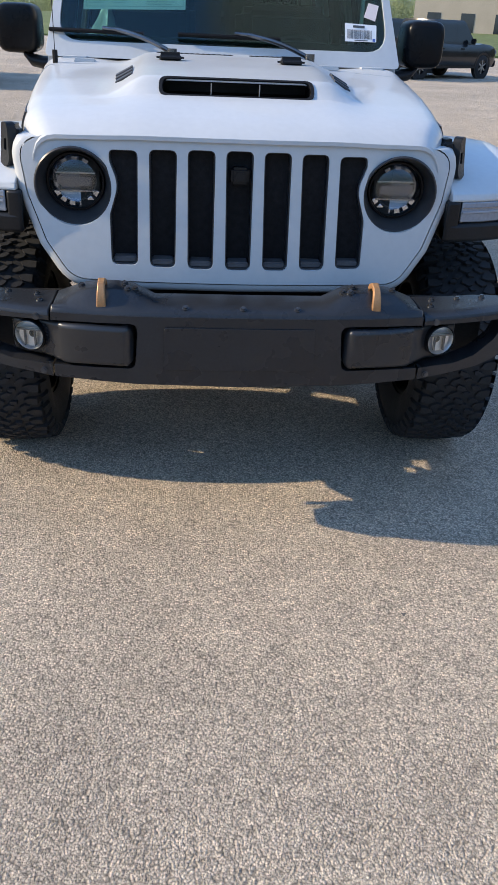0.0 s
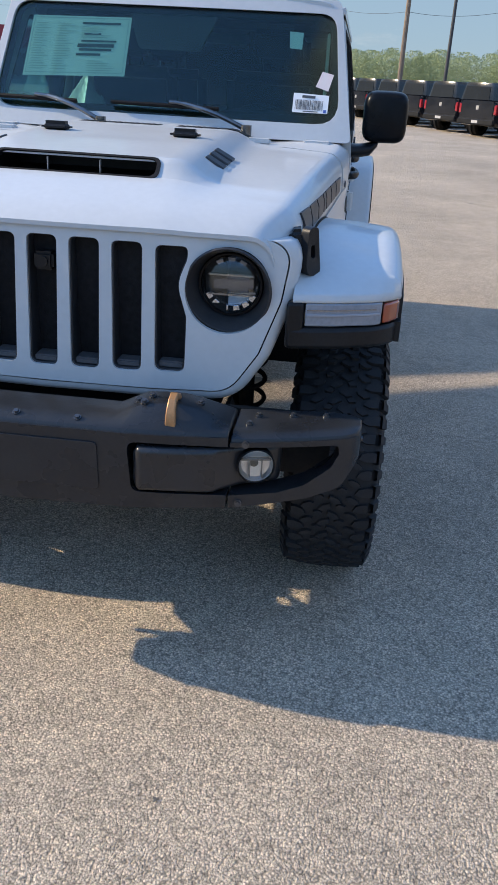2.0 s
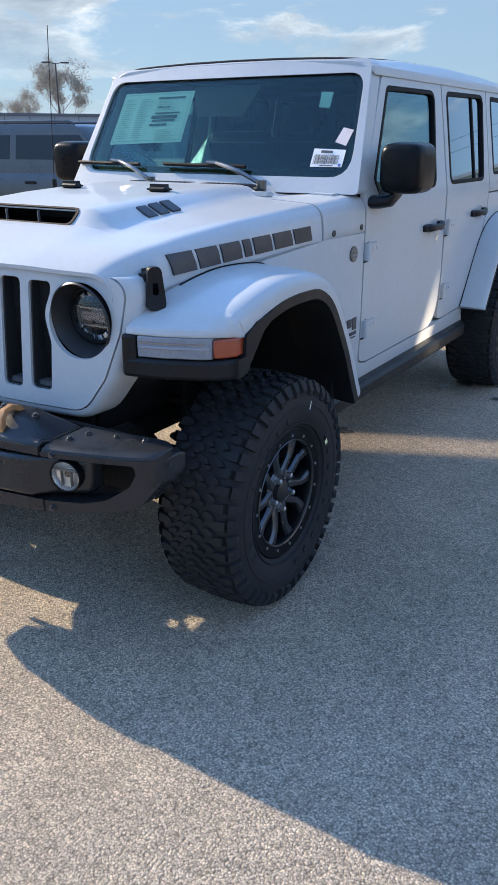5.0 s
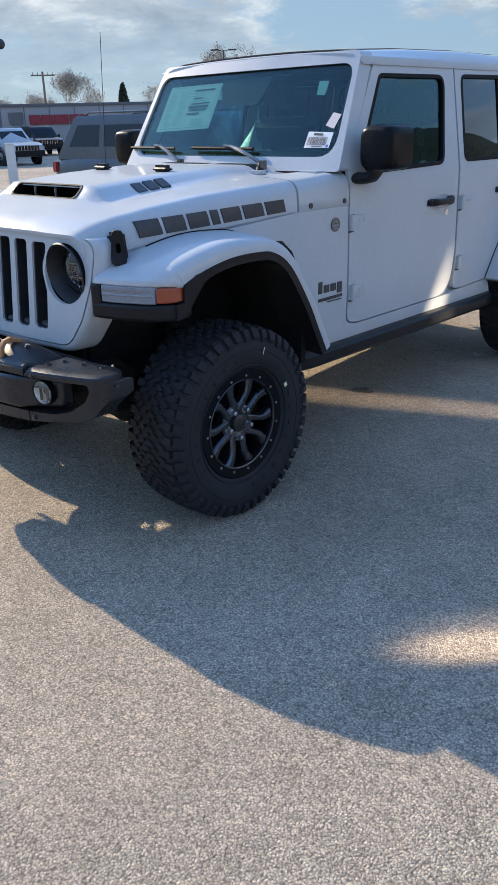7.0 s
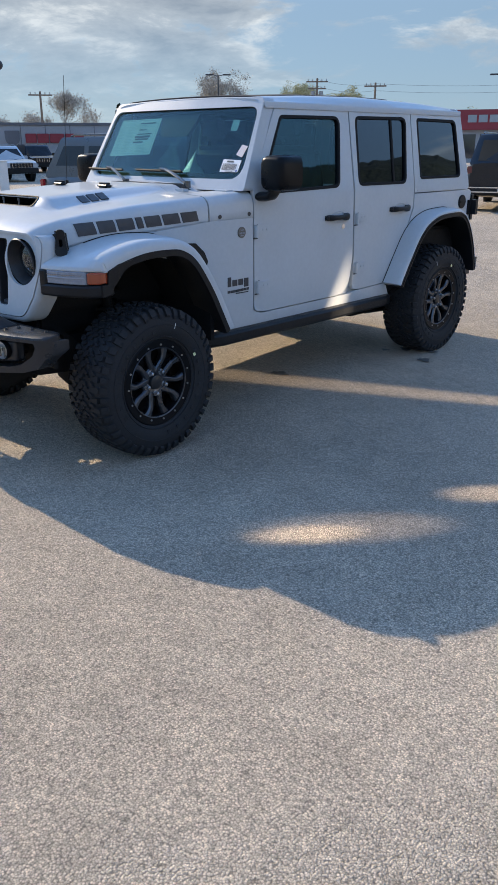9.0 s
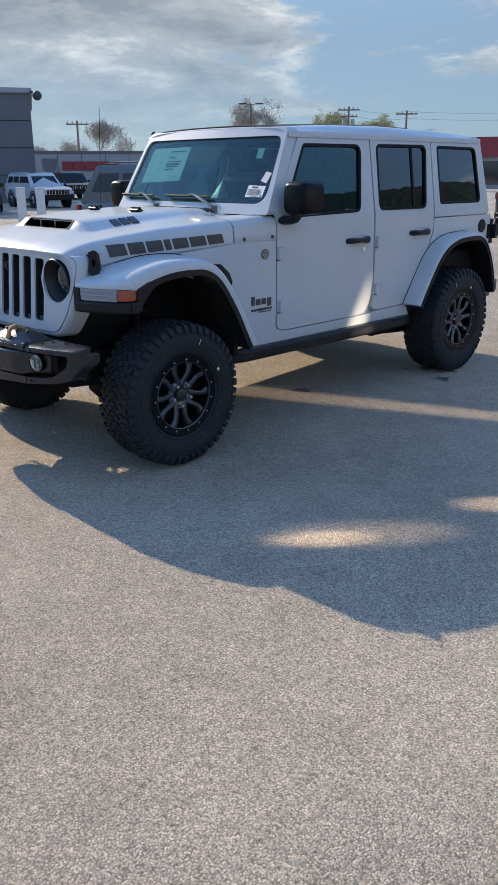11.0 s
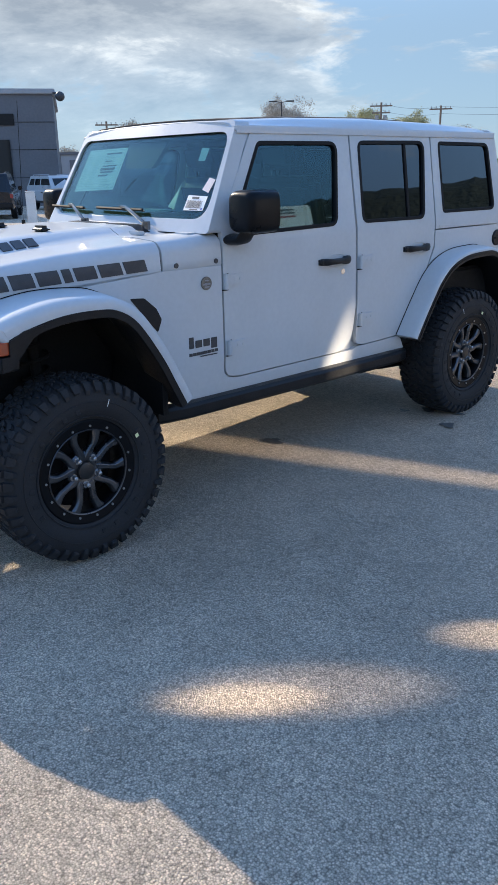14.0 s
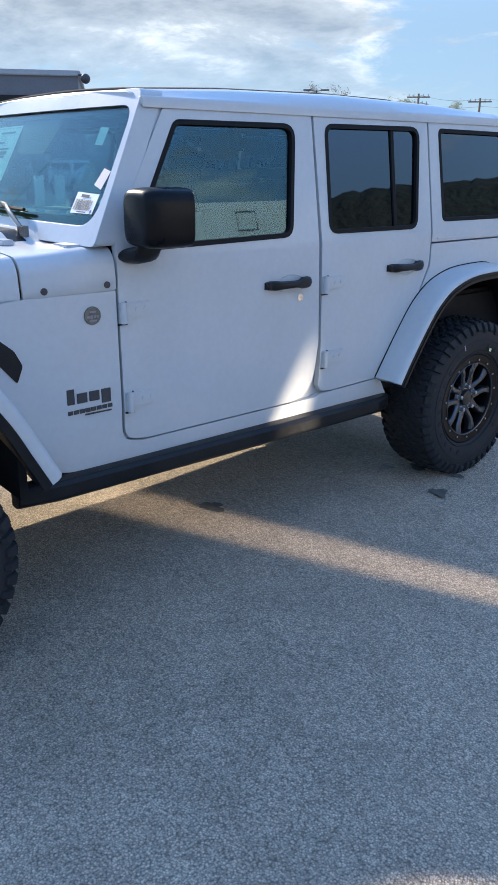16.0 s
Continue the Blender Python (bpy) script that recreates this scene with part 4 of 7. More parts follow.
def build_grille():
    half = [(0.0, 1.240), (0.30, 1.239), (0.585, 1.233, 0.10), (0.676, 1.198, 0.075), (0.656, 1.06, 0.1), (0.604, 0.915, 0.06), (0.528, 0.803, 0.09), (0.30, 0.800), (0.0, 0.800)]
    outline = fillet(half[:-1] + [(0.0, 0.800)] + [(-p[0], *p[1:]) for p in half[-2:0:-1]])
    holes = []
    slots = []
    for i in range(7):
        c = (i - 3) * 0.1187
        t, b = 0.0425, 0.0405
        zt, zb = 1.203 - 0.0009 * (i - 3) ** 2, 0.844 + 0.0008 * (i - 3) ** 2
        pts = [(c * 0.99 - t, zt, 0.02), (c * 0.99 + t, zt, 0.02), (c * 1.01 + b, zb, 0.022), (c * 1.01 - b, zb, 0.022)]
        if i in (0, 6):
            s = -1 if i == 0 else 1
            # the outer slots give way to the lamp
            pts2 = [(s * 0.312, zt, 0.02), (s * 0.400, zt, 0.018), (s * 0.401, HL[1] + 0.080, 0.06), (s * 0.374, HL[1] + 0.012, 0.09), (s * 0.403, HL[1] - 0.078, 0.06), (s * 0.402, zb, 0.022), (s * 0.318, zb, 0.022)]
            pts = pts2
        slots.append(fillet(pts))
        holes.append(slots[-1])
    for s in (1, -1):
        holes.append([Vector((s * HL[0] + 0.117 * math.cos(a), HL[1] + 0.117 * math.sin(a))) for a in np.linspace(0, 2 * math.pi, 40, endpoint=False)])
    cu = [-0.6, -0.5, -0.35, -0.2, 0, 0.2, 0.35, 0.5, 0.6]
    bm = formed(sheet(outline, holes, cu, ()), lambda u, v: (u, gy(u, v), v), Vector((0, 0.016, 0)))
    g = part("grille", bm, WHITE, suv, "white grille panel with seven upright slots", bevel=0.006, seg=3)
    for loop in slots:
        bm = formed(band(inset(loop, -0.003), inset(loop, 0.004)), lambda u, v: (u, gy(u, v) + 0.009, v), Vector((0, 0.072, 0)))
        part("slot_liner", bm, LINER, g, "black slot liner", bevel=0.002)
        zb = min(q.y for q in loop)
        xs = [q.x for q in loop if q.y < zb + 0.03]
        sill = boxed((min(xs) + 0.006, gy(xs[0], zb) + 0.020, zb + 0.002), (max(xs) - 0.006, -0.482, zb + 0.022), bevel=0.004)
        part("slot_sill", sill, SILL, g, "grey sill inside the slot")
    bm = bmesh.new()
    box(bm, (-0.406, -0.478, 0.80), (0.406, -0.46, 1.22))
    part("radiator_screen", bm, SCREEN, g, "black mesh behind the slots")
    # small camera in the middle slot
    bm = boxed((-0.026, -0.525, 1.105), (0.030, -0.48, 1.155), bevel=0.008)
    rod(bm, (0.002, -0.53, 1.13), (0.002, -0.50, 1.13), 0.014, 14)
    part("front_camera", bm, BLACK_TRIM, g, "small black camera in the middle slot")
    # shell round the panel, curving back to hood and fenders
    rows = []
    n = len(outline)
    for d, back in ((0.004, 0.004), (0.016, 0.006), (0.028, 0.016), (0.034, 0.034), (0.036, 0.12)):
        o = inset(outline, -d)
        row = []
        for p in o:
            z = min(p.y, 1.222)
            row.append((p.x, gy(p.x, z) + back, z))
        rows.append(row)
    rows.append([(x, y, z) for x, y, z in rows[0]])
    bm = bmesh.new()
    grid(bm, rows[:-1], close_v=True)
    bmesh.ops.recalc_face_normals(bm, faces=bm.faces)
    part("grille_surround", bm, WHITE, suv, "white shell round the grille", angle=50)
    return g


grille = build_grille()


def build_headlights():
    for s in (1, -1):
        hx, hz = s * HL[0], HL[1]
        m = pose(hx, gy(hx, hz), hz, 6, 0, 0)
        bm = bmesh.new()
        lathe(bm, [(0.002, 0.121), (-0.003, 0.117), (-0.002, 0.114), (0.012, 0.107), (0.064, 0.090), (0.09, 0.088)], 48, "y", m)
        m = m @ Matrix.Translation((0, 0.018, 0)) @ Matrix.Scale(0.925, 4)
        h = part("headlight", bm, LINER, suv, "round headlight in a deep black bezel")
        bm = bmesh.new()
        lathe(bm, [(0.044, 0.099), (0.036, 0.096), (0.036, 0.091), (0.05, 0.089)], 48, "y", m)
        part("inner_ring", bm, RIM_BLACK, h)
        bm = bmesh.new()
        lathe(bm, [(0.048, 0.090), (0.075, 0.080), (0.09, 0.045), (0.095, 0.0005)], 40, "y", m)
        part("reflector", bm, SMOKED, h, "smoked reflector")
        bm = bmesh.new()
        box(bm, (-0.066, 0.046, -0.030), (0.066, 0.075, 0.026), m, bevel=0.012, seg=2)
        part("projector", bm, LENS_DARK, h, "wide lamp projector")
        bm = bmesh.new()
        box(bm, (-0.068, 0.040, 0.026), (0.068, 0.05, 0.031), m)
        box(bm, (-0.068, 0.040, -0.035), (0.068, 0.05, -0.030), m)
        part("projector_trim", bm, STEEL_GREY, h)
        for a in (212, 234, 257, 283, 306, 328, 62, 90, 118):
            bm = bmesh.new()
            r0, r1 = (0.068, 0.087) if a > 180 else (0.068, 0.083)
            q0, q1 = radians(a - 8), radians(a + 8)
            vs = [m @ Vector((r * math.cos(q), 0.046, r * math.sin(q))) for r, q in ((r0, q0), (r1, q0), (r1, q1), (r0, q1))]
            bm.faces.new([bm.verts.new(v) for v in vs])
            bmesh.ops.recalc_face_normals(bm, faces=bm.faces)
            r = bmesh.ops.extrude_face_region(bm, geom=bm.faces[:], use_keep_orig=True)
            bmesh.ops.translate(bm, vec=(0, 0.01, 0), verts=[g for g in r["geom"] if isinstance(g, bmesh.types.BMVert)])
            part("running_light", bm, CHROME if a > 180 else STEEL_GREY, h, "bright facet of the daytime light", bevel=0.002)
        bm = bmesh.new()
        lathe(bm, [(0.034, 0.090), (0.022, 0.075), (0.013, 0.048), (0.008, 0.024), (0.007, 0.0005)], 40, "y", m)
        part("lamp_glass", bm, CLEAR, h, "clear domed lamp glass")


SMOKED = material("smoked_reflector", (0.30, 0.32, 0.36), 0.14, 0.95)
build_headlights()


# front bumper
def by(x):
    """Front face of the bumper along its width."""
    a = abs(x)
    return lerp([(0, -0.812), (0.30, -0.808), (0.42, -0.797), (0.58, -0.773), (0.70, -0.741), (0.81, -0.703), (0.87, -0.677), (0.893, -0.658), (0.905, -0.637), (0.910, -0.618), (0.911, -0.606)], a)


def sweep_x(xs, prof):
    """A body swept along x: prof(x) gives the closed (y, z) section."""
    bm = bmesh.new()
    rows = [[(x, y, z) for y, z in prof(x)] for x in xs]
    vs = grid(bm, rows, close_v=True)
    bm.faces.new(vs[0])
    bm.faces.new(vs[-1][::-1])
    bmesh.ops.recalc_face_normals(bm, faces=bm.faces)
    return bm


def build_bumper():
    def top_z(a):
        return lerp([(0, 0.797), (0.26, 0.798), (0.335, 0.832), (0.46, 0.834), (0.567, 0.780)], a)

    def face(u, v):
        return (u, by(u) + 0.05 * max(0.0, 0.62 - v), v)

    CUTS = [x * 0.06 for x in range(-15, 16)]
    low = [(0.567, 0.562), (0.45, 0.557), (0.33, 0.551), (0.0, 0.545)]
    right = [(0.567, 0.770), (0.567, 0.744), (0.306, 0.746, 0.025), (0.318, 0.602, 0.025), (0.567, 0.602)] + low[:-1]
    outline = fillet(right + [low[-1]] + [(-p[0], *p[1:]) for p in right[::-1]])
    bm = formed(sheet(outline, (), CUTS), face, Vector((0, 0.085, 0)))
    bumper = part("front_bumper", bm, BUMPER, suv, "heavy textured black steel bumper", bevel=0.010, seg=3)

    def top_plate(x):
        y, t = by(x), top_z(abs(x))
        back = lerp([(0, -0.655), (0.26, -0.655), (0.36, -0.640), (0.47, -0.640), (0.567, -0.585)], abs(x))
        return [(y + 0.002, 0.764), (y + 0.004, 0.776), (y + 0.018, 0.788), (y + 0.060, t - 0.004), (y + 0.075, t), (back - 0.012, t + 0.001), (back, t - 0.008), (back, t - 0.04), (y + 0.06, 0.750)]

    def end_plate(x):
        """Flat top of the bolt-on end, rounded over at its front edge."""
        y = by(x)
        back = lerp([(0.573, -0.580), (0.70, -0.566), (0.80, -0.545), (0.86, -0.542), (0.89, -0.556), (0.911, -0.580)], abs(x))
        r = min(0.05, (back - y) * 0.4)
        return [(y + 0.001, 0.742), (y + 0.002, 0.756), (y + 0.14 * r, 0.765), (y + 0.45 * r, 0.772), (y + r, 0.775), (back, 0.776), (back, 0.745), (y + r, 0.740)]

    xs = [-0.567, -0.52, -0.48, -0.43, -0.38, -0.33, -0.295, -0.26, -0.13, 0, 0.13, 0.26, 0.295, 0.33, 0.38, 0.43, 0.48, 0.52, 0.567]
    part("bumper_top", sweep_x(xs, top_plate), BUMPER, bumper, bevel=0.006)
    part("bumper_beam", boxed((-0.60, -0.70, 0.63), (0.60, -0.50, 0.735), bevel=0.01), DARK, bumper, "dark beam behind the bumper")
    # raised plate field
    bm = formed(sheet(fillet([(-0.228, 0.738, 0.012), (0.228, 0.738, 0.012), (0.232, 0.602, 0.012), (-0.232, 0.602, 0.012)]), (), CUTS), lambda u, v: (u, face(u, v)[1] - 0.005, v), Vector((0, 0.02, 0)))
    part("plate_panel", bm, BUMPER, bumper, "blank plate panel", bevel=0.004)
    for s in (1, -1):
        # bolted end piece: top and lower arms that meet in a rounded corner
        end = fillet([(s * u, *r) for u, *r in [(0.573, 0.757), (0.893, 0.757, 0.004), (0.911, 0.748, 0.01), (0.911, 0.685, 0.05), (0.865, 0.612, 0.06), (0.78, 0.586, 0.08), (0.573, 0.562), (0.573, 0.602), (0.698, 0.608, 0.04), (0.768, 0.626, 0.05), (0.837, 0.674, 0.03), (0.856, 0.715, 0.02), (0.850, 0.740, 0.012), (0.573, 0.744)]])
        bm = formed(sheet(end, (), CUTS + [s * 0.87, s * 0.885, s * 0.893, s * 0.90, s * 0.905, s * 0.908, s * 0.91]), face, Vector((0, 0.085, 0)))
        e = part("bumper_end", bm, BUMPER, bumper, "bolt-on bumper end", bevel=0.013, seg=3)
        part("bumper_end_top", sweep_x([s * v for v in (0.573, 0.62, 0.68, 0.74, 0.79, 0.84, 0.87, 0.885, 0.897, 0.905, 0.909)], end_plate), BUMPER, bumper, bevel=0.006, seg=2)
        # recess behind the lamp
        for x0, x1, z0 in ((0.31, 0.68, 0.585), (0.68, 0.83, 0.585)):
            part("recess_liner", boxed((min(s * x0, s * x1), -0.565, z0), (max(s * x0, s * x1), -0.545, 0.770)), DARK, bumper)
        # protruding lamp housing that tapers out to the lamp
        bm = sweep_x([s * v for v in (0.322, 0.338, 0.46, 0.53, 0.545, 0.60, 0.66, 0.70)], lambda x: (lambda y, t, b: [(y, b), (y, t), (-0.64, t), (-0.64, b)])(by(x) + lerp([(0.322, 0.008), (0.338, -0.020), (0.53, -0.012), (0.545, 0.0), (0.60, 0.030), (0.68, 0.032), (0.70, 0.045)], abs(x)), lerp([(0.322, 0.727), (0.338, 0.737), (0.53, 0.739), (0.60, 0.735), (0.672, 0.730)], abs(x)), lerp([(0.322, 0.622), (0.338, 0.613), (0.53, 0.611), (0.672, 0.622)], abs(x))))
        hs = part("fog_lamp_housing", bm, HOUSING, bumper, "moulded black fog lamp housing", bevel=0.014, seg=4)
        m = pose(s * 0.640, by(0.640) + 0.014, 0.684, 0, 0, s * 14)
        bm = bmesh.new()
        lathe(bm, [(0.02, 0.0505), (-0.006, 0.050), (-0.008, 0.047), (0.0, 0.046)], 32, "y", m)
        fl = part("fog_lamp", bm, RIM_BLACK, hs, "round fog lamp")
        bm = bmesh.new()
        lathe(bm, [(-0.002, 0.047), (0.012, 0.038), (0.018, 0.0005)], 32, "y", m)
        part("fog_reflector", bm, FOG_LENS, fl)
        bm = bmesh.new()
        for k in (-1, 1):
            box(bm, (k * 0.016 - 0.001, -0.002, -0.034), (k * 0.016 + 0.001, 0.012, 0.016), m)
        box(bm, (-0.040, -0.003, 0.016), (0.040, 0.010, 0.020), m)
        part("fog_shield", bm, SMOKED_BAR, fl, "dark ribs behind the fog lamp glass")
        bm = bmesh.new()
        lathe(bm, [(-0.006, 0.048), (-0.012, 0.033), (-0.015, 0.0005)], 32, "y", m)
        part("fog_glass", bm, CLEAR, fl)
        # tow hook: a thick bent strap through the top
        hx = s * 0.415
        rows = []
        path = [(-0.768, 0.775), (-0.771, 0.800), (-0.766, 0.826), (-0.750, 0.846), (-0.724, 0.852), (-0.698, 0.842), (-0.676, 0.815)]
        for k, (y, z) in enumerate(path):
            a, b = path[max(k - 1, 0)], path[min(k + 1, len(path) - 1)]
            t = Vector((b[0] - a[0], b[1] - a[1])).normalized()
            nrm = Vector((-t.y, t.x))
            w = lerp([(0, 0.015), (3, 0.0105), (6, 0.012)], k)
            rows.append([(hx - w, y + nrm.x * 0.009, z + nrm.y * 0.009), (hx + w, y + nrm.x * 0.009, z + nrm.y * 0.009), (hx + w, y - nrm.x * 0.009, z - nrm.y * 0.009), (hx - w, y - nrm.x * 0.009, z - nrm.y * 0.009)])
        bm = bmesh.new()
        vs = grid(bm, rows, close_v=True)
        bm.faces.new(vs[0])
        bm.faces.new(vs[-1][::-1])
        bmesh.ops.recalc_face_normals(bm, faces=bm.faces)
        part("tow_hook", bm, BRONZE, bumper, "bronze-painted tow hook", bevel=0.003)

    def bolt(x, y, z, nx=0.0, ny=-0.35, nz=0.94):
        bm = bmesh.new()
        n = Vector((nx, ny, nz)).normalized()
        p = Vector((x, y, z))
        rod(bm, p - n * 0.004, p + n * 0.0035, 0.0105, 14)
        rod(bm, p + n * 0.0035, p + n * 0.009, 0.007, 6)
        part("bolt", bm, STEEL_DARK, bumper)

    for x in (-0.165, 0.008, 0.172):
        bolt(x, by(x) + 0.026, 0.789)
    for s in (1, -1):
        bolt(s * 0.338, -0.735, 0.832)
        bolt(s * 0.318, -0.715, 0.826)
        bolt(s * 0.480, -0.690, 0.826)
        bolt(s * 0.350, -0.695, 0.835)
        bolt(s * 0.612, by(0.612), 0.752, ny=-1, nz=0)
        bolt(s * 0.611, -0.686, 0.776, ny=0, nz=1)
        bolt(s * 0.629, -0.626, 0.777, ny=0, nz=1)
        bolt(s * 0.721, -0.603, 0.777, ny=0, nz=1)
        bolt(s * 0.812, -0.581, 0.777, ny=0, nz=1)
        bolt(s * 0.908, -0.60, 0.728, nx=s, ny=0, nz=0)
        bolt(s * 0.60, by(0.60), 0.580, ny=-1, nz=0)


STEEL_DARK = material("dark_bolt_steel", (0.10, 0.104, 0.112), 0.22, 0.7)
build_bumper()


# fenders and flares
FLARE_F = [(-0.475, 0.985), (-0.44, 1.010), (-0.36, 1.040), (-0.24, 1.088), (-0.07, 1.124), (0.10, 1.128), (0.20, 1.112), (0.30, 1.045), (0.42, 0.875), (0.49, 0.745), (0.553, 0.625)]
FLARE_R = [(2.430, 0.650), (2.488, 0.745), (2.560, 0.852), (2.640, 0.962), (2.700, 1.024), (2.775, 1.078), (2.870, 1.114), (2.970, 1.134), (3.130, 1.142), (3.245, 1.138), (3.340, 1.098), (3.420, 1.010), (3.490, 0.885), (3.540, 0.750), (3.565, 0.655)]


def resample(pts, n):
    pts = [Vector(p) for p in pts]
    d = [0.0]
    for a, b in zip(pts, pts[1:]):
        d.append(d[-1] + (b - a).length)
    out = []
    for t in np.linspace(0, d[-1], n):
        k = max(i for i in range(len(d)) if d[i] <= t + 1e-9)
        k = min(k, len(pts) - 2)
        f = (t - d[k]) / (d[k + 1] - d[k])
        # Catmull-Rom between the given points
        p0, p1, p2, p3 = pts[max(k - 1, 0)], pts[k], pts[k + 1], pts[min(k + 2, len(pts) - 1)]
        out.append(0.5 * ((2 * p1) + (p2 - p0) * f + (2 * p0 - 5 * p1 + 4 * p2 - p3) * f * f + (3 * p1 - p0 - 3 * p2 + p3) * f ** 3))
    return out


def arch(path, n):
    """Points of a path with the direction away from the wheel."""
    pts = resample(path, n)
    out = []
    for i, p in enumerate(pts):
        t = (pts[min(i + 1, n - 1)] - pts[max(i - 1, 0)]).normalized()
        out.append((p, Vector((-t.y, t.x)), i / (n - 1)))
    return out


def build_flare(s, path, front):
    rows, trim, liner, edge = [], [], [], []
    for p, nrm, f in arch(path, 44):
        y, z = p
        # at the front the flare is a flat shelf that narrows towards the nose
        outer = 0.948
        if front:
            outer = lerp([(-0.48, 0.957), (-0.40, 0.980), (-0.30, 0.992), (0.0, 0.988), (0.6, 0.980)], y)
        h = 0.028 if not front else lerp([(-0.48, 0.085), (-0.40, 0.080), (-0.25, 0.068), (0.2, 0.056), (0.6, 0.06)], y)
        inner = body_x(y, min(max(z + 0.07, 0.7), 1.2)) - 0.03
        sec = [(outer - 0.012, 0.0), (outer, 0.004), (outer, h * 0.45), (outer - 0.006, h * 0.75), (outer - 0.026, h * 0.97), (outer - 0.06, h * 1.05), (0.5 * (outer + inner), h * 1.16), (inner, h * 1.26)]
        if front and y < -0.25:
            k = smooth01((-0.25 - y) / 0.2)
            sec = [(x, d + k * (0.004 if i > 4 else 0)) for i, (x, d) in enumerate(sec)]
        rows.append([(s * x, y + nrm.x * d, z + nrm.y * d) for x, d in sec] + [(s * inner, y + nrm.x * 0.0, z + nrm.y * 0.0)])
        trim.append([(s * x, y + nrm.x * d, z + nrm.y * d) for x, d in ((outer - 0.004, 0.006), (outer + 0.003, 0.002), (outer + 0.002, -0.030), (outer - 0.012, -0.034), (outer - 0.22, -0.012), (outer - 0.22, 0.0))])
        liner.append((y, z, nrm))
        # where the flare meets the body side
        f = (body_x(y, z + 0.07) + 0.001 - inner) / (0.5 * (outer + inner) - inner)
        d = h * (1.26 - 0.10 * f) + 0.001
        if not front or y > -0.25:
            edge.append((s * (inner + f * (0.5 * (outer + inner) - inner)), y + nrm.x * d, z + nrm.y * d))
    if front:
        rows = [r for r, q in zip(rows, liner) if q[0] > -0.315]
        NOSE[s] = (rows[0][1:8][::-1], rows[3][1:8][::-1])
    bm = bmesh.new()
    vs = grid(bm, rows, close_v=True)
    bm.faces.new(vs[0])
    bm.faces.new(vs[-1][::-1])
    bmesh.ops.recalc_face_normals(bm, faces=bm.faces)
    gasket = bmesh.new()
    tube(gasket, edge, 0.0035, 6)
    fl = part("front_flare" if front else "rear_flare", bm, WHITE, suv, "white wheel-arch flare", angle=48)
    bm = bmesh.new()
    trim = [t for t, q in zip(trim, liner) if (not front or q[0] > -0.318)]
    vs = grid(bm, trim, close_v=True)
    bm.faces.new(vs[0])
    bm.faces.new(vs[-1][::-1])
    bmesh.ops.recalc_face_normals(bm, faces=bm.faces)
    part("flare_gasket", gasket, SEAL, fl, "dark joint along the flare")
    part("flare_trim", bm, BLACK_TRIM, fl, "black arch edge", angle=40)
    bm = bmesh.new()
    grid(bm, [[(s * x, y - nrm.x * 0.012, z - nrm.y * 0.012) for x in (0.50, 0.62, 0.78, 0.955)] for y, z, nrm in liner if not front or y > -0.42])
    bmesh.ops.recalc_face_normals(bm, faces=bm.faces)
    part("arch_liner", bm, DARK, suv, "dark wheel-arch liner")
    return fl


FLARES = {}
NOSE = {}
for s in (1, -1):
    FLARES[s] = build_flare(s, FLARE_F, True)
    build_flare(s, FLARE_R, False)


